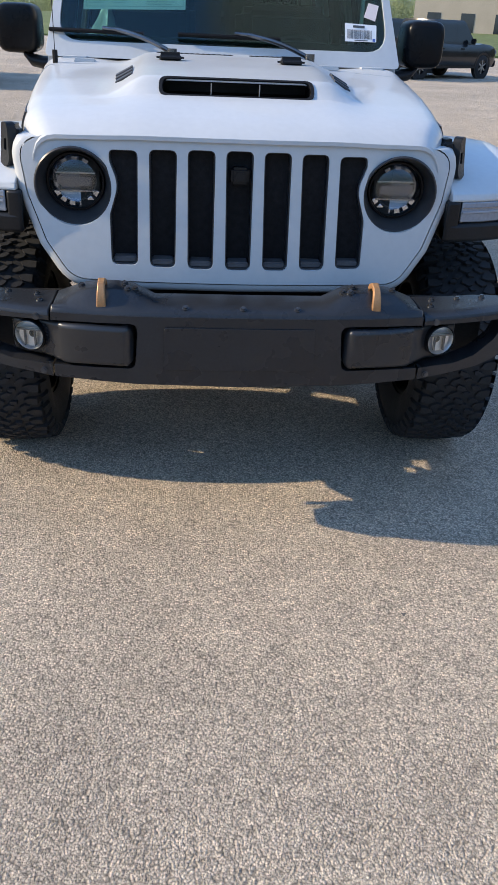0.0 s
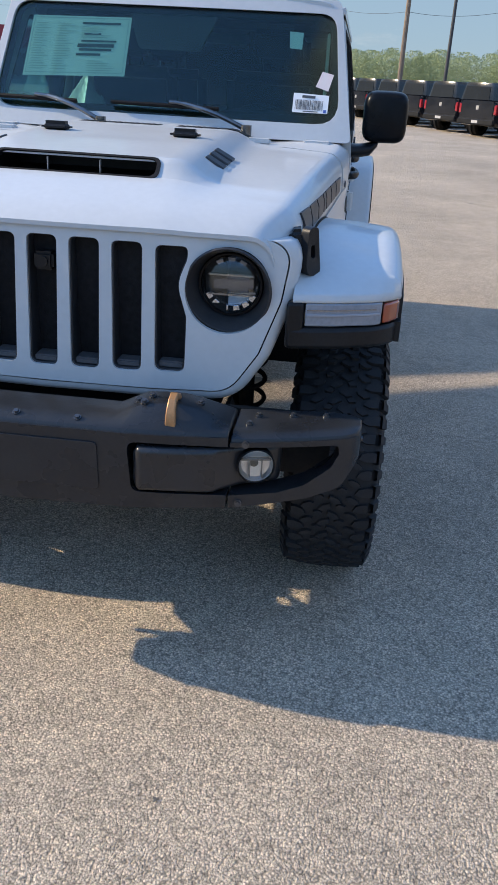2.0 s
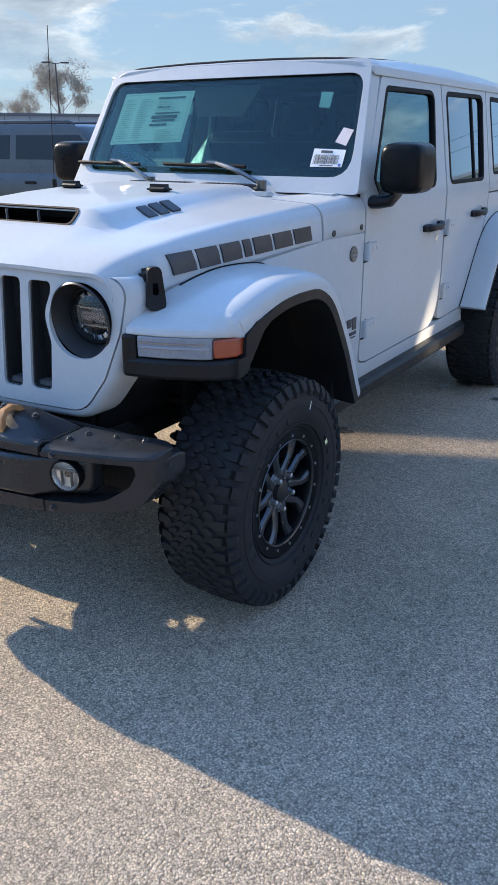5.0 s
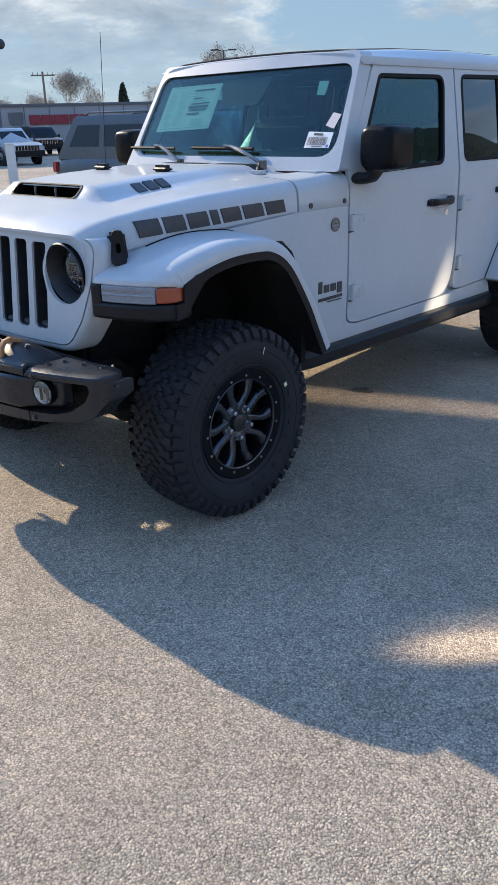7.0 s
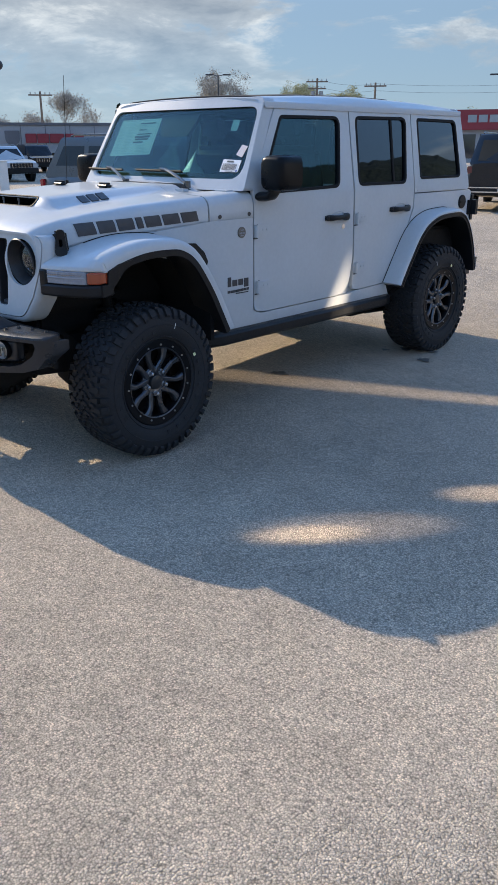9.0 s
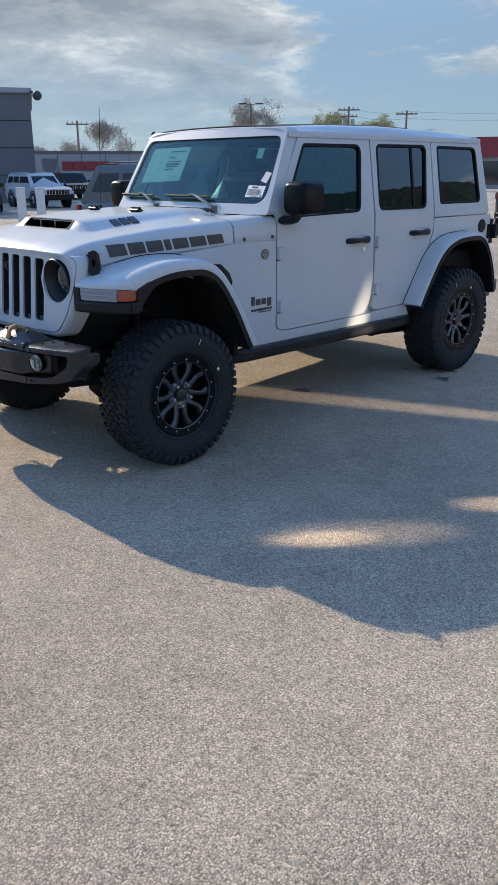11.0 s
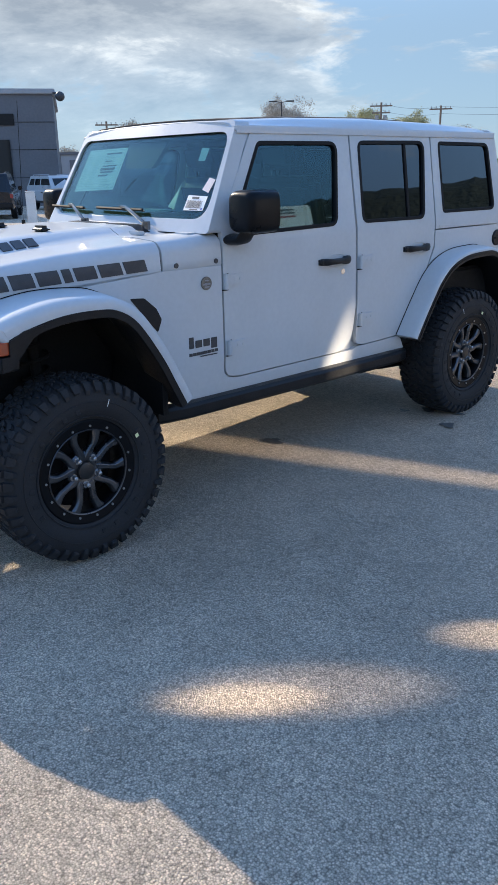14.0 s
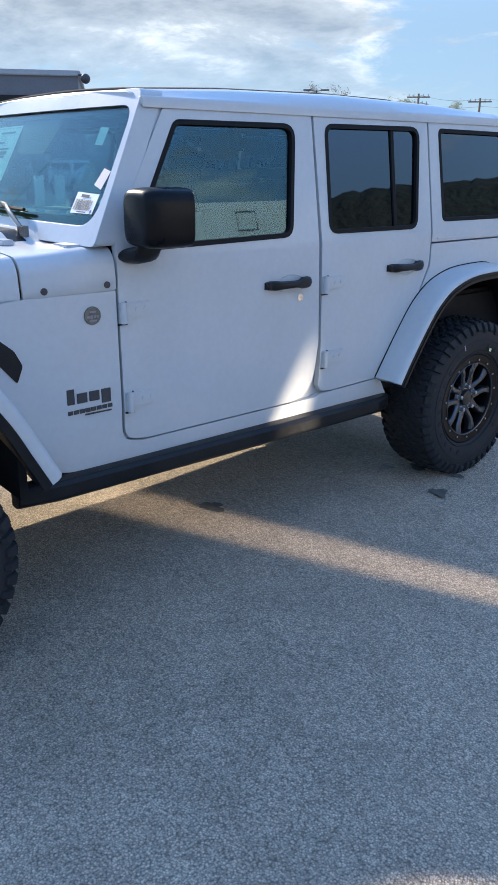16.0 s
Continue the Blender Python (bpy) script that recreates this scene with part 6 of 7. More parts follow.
    lathe(bm, [(0.050, 0.088), (0.086, 0.086), (0.094, 0.076), (0.092, 0.050), (0.088, 0.040)], 40, "x")
    part("hub", bm, RIM_BRONZE, rim, "machined hub")
    bm = bmesh.new()
    lathe(bm, [(0.080, 0.040), (0.104, 0.038), (0.108, 0.030), (0.109, 0.0005)], 32, "x")
    part("centre_cap", bm, SEAL_CAP, rim, "plain dark centre cap")
    for k in range(5):
        a = 2 * math.pi * k / 5 + 0.16 + math.pi / 5
        bm = bmesh.new()
        c = Matrix.Rotation(a, 4, "X") @ Vector((0, 0, 0.0635))
        rod(bm, (0.086, c.y, c.z), (0.094, c.y, c.z), 0.0165, 16)
        rod(bm, (0.090, c.y, c.z), (0.116, c.y, c.z), 0.0115, 6, 0.0105)
        rod(bm, (0.116, c.y, c.z), (0.120, c.y, c.z), 0.009, 10, 0.004)
        part("lug_nut", bm, STEEL, rim)
    for k in range(15):
        a = 2 * math.pi * k / 15 + 0.1
        bm = bmesh.new()
        c = Matrix.Rotation(a, 4, "X") @ Vector((0, 0, 0.2085))
        rod(bm, (0.116, c.y, c.z), (0.1270, c.y, c.z), 0.0055, 10)
        part("rim_bolt", bm, STEEL, rim)
    # the yellow balance mark and chalk stroke of a new tyre
    bm = boxed((0.1462, -0.009, 0.262), (0.1475, 0.009, 0.279), Matrix.Rotation(radians(-52), 4, "X"))
    part("tyre_mark", bm, YELLOW, tyre, "pale yellow tyre mark")
    bm = boxed((0.1472, -0.0015, 0.300), (0.1480, 0.0015, 0.332), Matrix.Rotation(radians(-8), 4, "X"))
    part("chalk_mark", bm, PAPER_WHITE, tyre)
    return w


SEAL_CAP = material("satin_black_cap", (0.02, 0.019, 0.019), 0.4)
YELLOW = material("pale_yellow_mark", (0.80, 0.82, 0.45), 0.6)
wheel = build_wheel()
WS = Matrix.Scale(1.022, 4)
wheel.matrix_basis = pose(0.848, -0.004, 0.421, -12) @ WS
copy_thing(wheel, pose(0.806, 3.040, 0.467, 31) @ WS)
copy_thing(wheel, pose(-0.828, 0, 0.421, 5, 0, 180) @ WS)
copy_thing(wheel, pose(-0.806, 3.040, 0.467, 40, 0, 180) @ WS)


# interior
def build_interior():
    bm = bmesh.new()
    rows = []
    for x in np.linspace(-0.72, 0.72, 13):
        bump = 0.045 if 0.2 < x < 0.55 else 0.0
        rows.append([(x, 0.93, 1.40), (x, 1.05, 1.425 + bump * 0.4), (x, 1.20, 1.44 + bump), (x, 1.30, 1.40 + bump), (x, 1.32, 1.25), (x, 1.28, 1.02)])
    grid(bm, rows)
    bmesh.ops.recalc_face_normals(bm, faces=bm.faces)
    part("dashboard", bm, INTERIOR, suv, "black dashboard")
    bm = bmesh.new()
    m = pose(0.37, 1.40, 1.33, -62, 0, 0)
    tube(bm, [m @ Vector((0.185 * math.cos(q), 0.185 * math.sin(q), 0)) for q in np.linspace(0, 2 * math.pi, 32, endpoint=False)], 0.016, 8, closed=True)
    box(bm, (-0.06, -0.05, -0.03), (0.06, 0.05, 0.01), m, bevel=0.015)
    for a in (0, 180, 270):
        box(bm, (0.05, -0.015, -0.012), (0.18, 0.015, 0.004), m @ Matrix.Rotation(radians(a), 4, "Z"))
    part("steering_wheel", bm, INTERIOR, suv, "black steering wheel")
    for x in (0.37, -0.37):
        for y in (1.70, 2.55):
            bm = bmesh.new()
            box(bm, (x - 0.25, y - 0.25, 0.95), (x + 0.25, y + 0.25, 1.12), bevel=0.05, seg=3)
            m = pose(x, y + 0.24, 1.08, 14, 0, 0)
            box(bm, (-0.24, -0.06, 0.0), (0.24, 0.06, 0.58), m, bevel=0.05, seg=3)
            rod(bm, m @ Vector((-0.06, 0, 0.55)), m @ Vector((-0.06, 0, 0.66)), 0.008, 8)
            rod(bm, m @ Vector((0.06, 0, 0.55)), m @ Vector((0.06, 0, 0.66)), 0.008, 8)
            box(bm, (-0.13, -0.045, 0.62), (0.13, 0.045, 0.80), m, bevel=0.04, seg=3)
            part("seat", bm, SEAT, suv, "black leather seat with headrest")
    bm = bmesh.new()
    for s in (1, -1):
        tube(bm, [(s * 0.62, 1.22, 1.84), (s * 0.64, 1.9, 1.87), (s * 0.64, 3.3, 1.86)], 0.028, 8)
        tube(bm, [(s * 0.64, 2.05, 1.87), (s * 0.70, 2.05, 1.4), (s * 0.72, 2.05, 1.0)], 0.03, 8)
    tube(bm, [(-0.64, 2.05, 1.87), (0.64, 2.05, 1.87)], 0.028, 8)
    part("roll_cage", bm, INTERIOR, suv, "black padded roll bars")
    part("headliner", boxed((-0.66, 1.26, 1.885), (0.66, 3.48, 1.895)), INTERIOR, suv)
    # clear film with papers left over the dash on delivery
    bm = bmesh.new()
    bmesh.ops.create_cone(bm, cap_ends=True, segments=14, radius1=0.12, radius2=0.025, depth=0.19, matrix=pose(-0.60, 1.80, 1.52, -8, 6, 0) @ Matrix.Diagonal((1.0, 0.55, 1, 1)))
    rw = random.Random(3)
    for v in bm.verts:
        v.co += Vector((rw.uniform(-0.02, 0.02), rw.uniform(-0.015, 0.015), rw.uniform(-0.015, 0.015)))
    part("protective_film", bm, PLASTIC_WRAP, suv, "crumpled pale delivery film over the seat shoulder")
    bm = bmesh.new()
    tube(bm, [(-0.61, 1.84, 1.60), (-0.62, 1.86, 1.70), (-0.61, 1.88, 1.80)], 0.012, 6)
    part("film_strap", bm, PLASTIC_WRAP, suv)
    bm = boxed((-0.28, 1.15, 1.462), (0.0, 1.28, 1.470), pose(0, 0, 0))
    part("dash_papers", bm, PAPER, suv, "loose pale papers on the dash")
    # driver's headlining strap and grab cloth
    bm = boxed((0.655, 1.16, 1.50), (0.668, 1.20, 1.80), bevel=0.004)
    part("pillar_film", bm, PLASTIC_WRAP, suv, "pale film strip on the pillar")


build_interior()

# ---- other vehicles in the lot ----
PAINT_GREY = grain(material("grey_metallic_paint", rough=0.3, metal=0.45, coat=0.5), 4.0, (0.075, 0.077, 0.080), (0.10, 0.102, 0.105), rough=(0.25, 0.4))
PAINT_BLACK = grain(material("black_car_paint", rough=0.22, coat=0.25, spec=0.4), 4.0, (0.006, 0.0075, 0.011), (0.013, 0.015, 0.020), rough=(0.14, 0.24))
RED_SMOKED = material("smoked_red_lens", (0.10, 0.008, 0.012), 0.15, 0.0, 1.0)
PAINT_WHITE = grain(material("plain_white_car_paint", rough=0.3, coat=1.0), 4.0, (0.44, 0.455, 0.47), (0.52, 0.53, 0.54), rough=(0.25, 0.4))
CAR_GLASS = material("car_window_glass", (0.012, 0.014, 0.017), 0.04, 0.0, 0.0)
PLATE = material("plate_white", (0.42, 0.42, 0.43), 0.5)


def slab(bm, rows):
    vs = grid(bm, rows, close_v=True)
    bm.faces.new(vs[0])
    bm.faces.new(vs[-1][::-1])
    bmesh.ops.recalc_face_normals(bm, faces=bm.faces)
    return bm


def car_wheel(parent, x, y, r, w=0.24):
    bm = bmesh.new()
    lathe(bm, [(-w / 2, r * 0.6), (-w / 2 - 0.006, r * 0.8), (-w / 2 + 0.02, r * 0.97), (-w / 2 + 0.06, r), (w / 2 - 0.06, r), (w / 2 - 0.02, r * 0.97), (w / 2 + 0.006, r * 0.8), (w / 2, r * 0.6)], 32, "x", pose(x, y, r))
    wh = part("wheel", bm, RUBBER, parent, "black tyre on alloy wheel")
    s = 1 if x > 0 else -1
    bm = bmesh.new()
    lathe(bm, [(s * (w / 2 - 0.005), r * 0.64), (s * (w / 2 - 0.01), r * 0.60), (s * (w / 2 - 0.06), r * 0.57), (s * (w / 2 - 0.07), 0.001)], 28, "x", pose(x, y, r))
    rim = part("rim", bm, RIM_BLACK, wh)
    bm = bmesh.new()
    for k in range(6):
        box(bm, (s * (w / 2 - 0.05) - 0.012, -0.022, 0.02), (s * (w / 2 - 0.02) + 0.006, 0.022, r * 0.6), pose(x, y, r) @ Matrix.Rotation(2 * math.pi * k / 6, 4, "X"))
    part("spokes", bm, STEEL, wh)


def car(name, label, paint, L, W, H, place, kind="suv", belt=1.05, hood_h=1.08, nose=1.25, deck=0.0, cab_end=None, group="", wr=0.38, trim=BLACK_TRIM, grille=True, lamp=RED_LENS):
    """A parked car, nose towards +y of its own frame, origin on the ground below its middle."""
    c = thing(name, label, "pickup truck" if kind == "pickup" else "car", place, group)
    h = W / 2
    y0, y1 = -L / 2, L / 2
    axf, axr = y1 - 0.92, y0 + (1.15 if kind == "pickup" else 1.02)
    cab_front = y1 - nose
    cab_rear = cab_end if cab_end is not None else y0 + 0.06
    rows = []
    for y in sorted({y0, y0 + 0.04, y0 + 0.18, axr - 0.5, axr, axr + 0.5, 0.0, axf - 0.5, axf, axf + 0.4, y1 - 0.22, y1 - 0.06, y1}):
        e = max(0.0, (abs(y) - (L / 2 - 0.35)) / 0.35)
        hw = h * (1 - 0.10 * e ** 2)
        lo = 0.36 + 0.10 * e
        top = belt if y < cab_front + 0.05 else hood_h - 0.16 * max(0.0, (y - (y1 - 0.9)) / 0.9) ** 2
        if kind == "pickup" and y < cab_rear:
            top = belt + 0.06
        rows.append([(-hw * 0.94, y, lo), (-hw, y, lo + 0.12), (-hw, y, 0.75), (-hw * 0.985, y, top - 0.12), (-hw * 0.93, y, top - 0.015), (-hw * 0.7, y, top + 0.012), (0, y, top + 0.028), (hw * 0.7, y, top + 0.012), (hw * 0.93, y, top - 0.015), (hw * 0.985, y, top - 0.12), (hw, y, 0.75), (hw, y, lo + 0.12), (hw * 0.94, y, lo)])
    part("body", slab(bmesh.new(), rows), paint, c, angle=40)
    # greenhouse
    rake_f, rake_r = 0.62, 0.10 if kind == "pickup" else 0.34
    ya, yb = cab_front + 0.10, cab_rear
    rows = []
    for z, f in ((belt - 0.02, 0.0), (belt + 0.10, 0.12), (H - 0.16, 0.80), (H - 0.05, 0.95), (H, 1.12)):
        hw = h * (0.93 - 0.16 * f)
        fr, rr = ya - rake_f * f, yb + rake_r * f
        n = [(-hw, rr + 0.05, z), (-hw * 0.85, rr, z), (0, rr - 0.02, z), (hw * 0.85, rr, z), (hw, rr + 0.05, z), (hw, (rr + fr) / 2, z), (hw, fr - 0.08, z), (hw * 0.85, fr, z), (0, fr + 0.04, z), (-hw * 0.85, fr, z), (-hw, fr - 0.08, z), (-hw, (rr + fr) / 2, z)]
        rows.append(n)
    cab = part("cab", slab(bmesh.new(), rows), paint, c, angle=40)

    def at(f, y, s, out=0.006):
        hw = h * (0.93 - 0.16 * f) + out
        return (s * hw, y, belt - 0.02 + (H - 0.05 - belt + 0.02) * f / 0.95)

    bounds = [ya - 0.10, (ya + yb) / 2 + (0.12 if kind != "pickup" else -0.02), yb + (1.05 if kind != "pickup" else 0.16)]
    if kind != "pickup":
        bounds.append(yb + 0.16)
    for s in (1, -1):
        for a, b in zip(bounds, bounds[1:]):
            f0, f1 = 0.13, 0.80
            ra = rake_f if a == bounds[0] else 0.02
            rb = rake_r if b == bounds[-1] else 0.0
            bm = bmesh.new()
            q = [at(f0, a - ra * f0 - 0.05, s), at(f1, a - ra * f1 - 0.05, s), at(f1, b + rb * f1 + 0.05, s), at(f0, b + rb * f0 + 0.05, s)]
            bm.faces.new([bm.verts.new(p) for p in q])
            r = bmesh.ops.extrude_face_region(bm, geom=bm.faces[:], use_keep_orig=True)
            bmesh.ops.translate(bm, vec=(-s * 0.02, 0, 0), verts=[g for g in r["geom"] if isinstance(g, bmesh.types.BMVert)])
            bmesh.ops.recalc_face_normals(bm, faces=bm.faces)
            part("side_window", bm, CAR_GLASS, cab, "dark side window")
        for y in (bounds[1] + 0.35, bounds[1] - 0.85):
            part("door_handle", boxed((s * h * 0.99 - 0.02, y - 0.10, belt - 0.17), (s * h * 0.99 + 0.02, y + 0.10, belt - 0.13), bevel=0.008), trim, c)
        part("sill_trim", boxed((s * h - 0.03, axr + 0.45, 0.36), (s * h + 0.012, axf - 0.45, 0.46), bevel=0.01), trim, c)
        bm = boxed((s * (h + 0.10) - 0.10, cab_front - 0.42, belt + 0.02), (s * (h + 0.10) + 0.09, cab_front - 0.30, belt + 0.20), bevel=0.03)
        part("door_mirror", bm, paint, c)
        for y in (axf, axr):
            bm = bmesh.new()
            lathe(bm, [(s * (h - 0.10), wr + 0.075), (s * (h + 0.008), wr + 0.075), (s * (h + 0.004), wr + 0.02), (s * (h - 0.12), 0.01)], 32, "x", pose(0, y, wr + 0.01))
            part("wheel_arch", bm, trim, c)
            car_wheel(c, s * (h - 0.10), y, wr)
        bm = boxed((s * h * 0.86 - 0.10, y1 - 0.12, hood_h - 0.36), (s * h * 0.86 + 0.10, y1 - 0.01, hood_h - 0.20), bevel=0.03)
        part("headlight", bm, LENS_BAR, c, "clear headlight")
        bm = boxed((s * h * 0.90 - 0.07, y0 - 0.012, belt - (0.34 if kind == "pickup" else 0.24)), (s * h * 0.90 + 0.075, y0 + 0.10, belt - (0.0 if kind == "pickup" else 0.06)), bevel=0.02)
        part("tail_lamp", bm, lamp, c, "red tail lamp")
    # front and rear glass
    for front in (True, False):
        bm = bmesh.new()
        q = []
        for f, k in ((0.13, 0.80), (0.82, 0.82)):
            hw = h * (0.93 - 0.16 * f) * k
            z = belt - 0.02 + (H - 0.05 - belt + 0.02) * f / 0.95
            y = (ya - rake_f * f + 0.034) if front else (yb + rake_r * f - 0.022)
            q.append([(-hw, y, z), (hw, y, z)])
        bm.faces.new([bm.verts.new(p) for p in (q[0][0], q[0][1], q[1][1], q[1][0])])
        r = bmesh.ops.extrude_face_region(bm, geom=bm.faces[:], use_keep_orig=True)
        bmesh.ops.translate(bm, vec=(0, -0.03 if front else 0.03, 0), verts=[g for g in r["geom"] if isinstance(g, bmesh.types.BMVert)])
        bmesh.ops.recalc_face_normals(bm, faces=bm.faces)
        part("windshield" if front else "rear_window", bm, CAR_GLASS, cab, "dark glass")
    part("front_bumper", boxed((-h * 0.94, y1 - 0.10, 0.40), (h * 0.94, y1 + 0.05, 0.66), bevel=0.04, seg=3), trim, c)
    part("rear_bumper", boxed((-h * 0.94, y0 - 0.07, 0.44), (h * 0.94, y0 + 0.08, 0.66), bevel=0.04, seg=3), trim, c)
    part("number_plate", boxed((-0.16, y0 - 0.076, 0.50), (0.16, y0 - 0.068, 0.60)), PLATE, c, "blank pale plate")
    if grille:
        g = part("grille", boxed((-h * 0.66, y1 - 0.06, hood_h - 0.40), (h * 0.66, y1 + 0.012, hood_h - 0.16), bevel=0.02), BLACK_TRIM, c)
        for k in range(7):
            x = (k - 3) * h * 0.17
            part("grille_bar", boxed((x - 0.012, y1 + 0.008, hood_h - 0.38), (x + 0.012, y1 + 0.022, hood_h - 0.18)), CHROME, g)
    if kind == "pickup":
        # open bed behind the cab
        part("bed_floor", boxed((-h * 0.84, y0 + 0.10, belt + 0.06), (h * 0.84, cab_rear - 0.06, belt + 0.094)), DARK, c)
        for s in (1, -1):
            part("bed_rail", boxed((s * h * 0.92 - 0.05, y0 + 0.04, belt + 0.02), (s * h * 0.92 + 0.04, cab_rear - 0.02, belt + 0.13), bevel=0.015), paint, c)
        part("tailgate", boxed((-h * 0.82, y0 - 0.012, belt - 0.42), (h * 0.82, y0 + 0.05, belt + 0.12), bevel=0.02), paint, c)
        part("tailgate_mark", boxed((-0.07, y0 - 0.020, belt - 0.20), (0.07, y0 - 0.010, belt - 0.05), bevel=0.004), STEEL, c, "plain bright mark")
    else:
        for s in (1, -1):
            bm = bmesh.new()
            tube(bm, [(s * h * 0.70, ya - rake_f - 0.15, H + 0.01), (s * h * 0.70, ya - rake_f - 0.25, H + 0.045), (s * h * 0.70, yb + rake_r + 0.35, H + 0.045), (s * h * 0.70, yb + rake_r + 0.25, H + 0.01)], 0.018, 8)
            part("roof_rail", bm, paint, c)
    return c


def towards(n):
    return math.degrees(math.atan2(-n[0], n[1]))


car("grey_suv", "grey metallic three-row sport utility car parked on asphalt", PAINT_GREY, 5.08, 1.93, 1.80, pose(-7.75, 7.9, 0, 0, 0, towards((0.97, 0.24))), belt=1.10, hood_h=1.10)
car("white_suv", "white compact sport utility car with seven-slot grille, parked", PAINT_WHITE, 4.62, 1.86, 1.66, pose(-33.7, 19.4, 0, 0, 0, towards((0.98, -0.10))), belt=1.0, hood_h=1.05)
car("dark_suv", "black sport utility car parked before the grey building", PAINT_BLACK, 4.8, 1.95, 1.78, pose(-29.5, 13.9, 0, 0, 0, towards((-0.86, 0.5))), belt=1.06)
car("far_dark_suv", "dark sport utility car parked beside the low building", PAINT_BLACK, 4.7, 1.9, 1.72, pose(-44.5, 28.3, 0, 0, 0, towards((0.9, -0.3))), belt=1.04)
tall = car("tall_black_suv", "tall black sport utility car with bright bumper strips, parked", PAINT_BLACK, 5.6, 2.0, 1.92, pose(-6.48, 19.8, 0, 0, 0, towards((-0.35, 0.94))), belt=1.2, hood_h=1.25, nose=1.5, lamp=RED_SMOKED)
for z in (0.50, 0.61):
    part("bumper_strip", boxed((-0.90, -2.885, z), (0.90, -2.860, z + 0.03), bevel=0.008), CHROME, tall, "bright bumper strip")


def box_trailer(place):
    """White box trailer, its long side towards -x of its own frame."""
    t = thing("box_trailer", "white box trailer with dark and red stripes, parked across the lot", "trailer", place)
    body = part("body", boxed((0, -3.7, 0.95), (2.4, 3.7, 3.70), bevel=0.03), PAINT_TRAILER, t, "white sheet-metal box")
    for k in range(9):
        y = -3.6 + 0.9 * k
        part("side_rib", boxed((-0.012, y - 0.02, 1.0), (-0.001, y + 0.02, 3.30)), PAINT_TRAILER, body)
    for z, m in ((3.60, INK), (3.54, INK), (3.47, RED_LENS)):
        part("stripe", boxed((-0.008, 2.75, z), (-0.001, 3.2, z + 0.03)), m, body)
    bm = bmesh.new()
    tube(bm, [(-0.006, 1.45, 3.2), (-0.006, 1.45, 3.52), (-0.006, 1.88, 3.52), (-0.006, 1.88, 3.2)], 0.014, 6, closed=True)
    part("hatch_frame", bm, INK, body, "dark hatch frame")
    part("chassis", boxed((0.3, -3.6, 0.72), (2.1, 3.6, 0.948), bevel=0.02), DARK, t)
    for y in (-0.65, 0.45):
        for x in (0.20, 2.20):
            car_wheel(t, x, y, 0.40)
    for y in (-3.3, 3.0):
        part("landing_leg", boxed((1.1, y - 0.05, 0.0), (1.2, y + 0.05, 0.74), bevel=0.008), DARK, t)


PAINT_TRAILER = grain(material("white_trailer_sheet", rough=0.45), 1.5, (0.62, 0.63, 0.63), (0.72, 0.73, 0.73), rough=(0.4, 0.55))
box_trailer(pose(9.0, 6.9, 0))
N_ROW = (0.80, 0.60)
truck = car("pickup_truck", "black crew-cab pickup with dark rear bumper, in a row", PAINT_BLACK, 5.8, 2.03, 1.93, pose(6.4 + 2.9 * N_ROW[0], 27.5 + 2.9 * N_ROW[1], 0, 0, 0, towards(N_ROW)), kind="pickup", belt=1.16, hood_h=1.2, nose=1.45, cab_end=-0.95, group="row of black pickups", wr=0.41)
for k in range(1, 8):
    copy_thing(truck, pose(6.4 - 1.15 * k + 2.9 * N_ROW[0], 27.5 + 2.9 * k + 2.9 * N_ROW[1], 0, 0, 0, towards(N_ROW) + (k * 37 % 5 - 2) * 0.6))

# ---- buildings, poles and trees round the lot ----
EYE0 = Vector((3.9, -2.4, 0))


def far_at(az, d):
    """A place on the ground by bearing (degrees left of ahead) and distance."""
    a = radians(az)
    return EYE0 + Vector((-math.sin(a) * d, math.cos(a) * d, 0))


def cladding(name, a, b):
    """Painted wall sheet."""
    return grain(material(name, rough=0.6), 0.6, a, b, rough=(0.5, 0.7))


WALL_GREY = cladding("grey_wall_panel", (0.30, 0.315, 0.335), (0.38, 0.39, 0.41))
WALL_DARK = cladding("dark_grey_cladding", (0.115, 0.12, 0.135), (0.16, 0.165, 0.18))
WALL_TAN = cladding("tan_wall", (0.42, 0.36, 0.28), (0.52, 0.45, 0.36))
SIGN_RED = grain(material("red_sign_face", rough=0.4), 2.0, (0.25, 0.028, 0.042), (0.31, 0.038, 0.052))
BUILD_GLASS = material("storefront_glass", (0.03, 0.035, 0.042), 0.05, 0.0, 1.0)
SIGN_PALE = grain(material("pale_sign_face", rough=0.5), 2.0, (0.30, 0.33, 0.35), (0.38, 0.41, 0.42))
POST_WHITE = grain(material("white_post_paint", rough=0.6), 3.0, (0.62, 0.63, 0.62), (0.74, 0.75, 0.74))
POLE_WOOD = grain(material("weathered_pole_wood", rough=0.85), 3.0, (0.16, 0.12, 0.09), (0.27, 0.21, 0.16))
POLE_METAL = grain(material("dark_pole_metal", rough=0.5), 3.0, (0.035, 0.036, 0.04), (0.06, 0.06, 0.065))
BARK = grain(material("bark", rough=0.9), 5.0, (0.24, 0.215, 0.19), (0.36, 0.33, 0.295), bump=0.5, bump_scale=30)


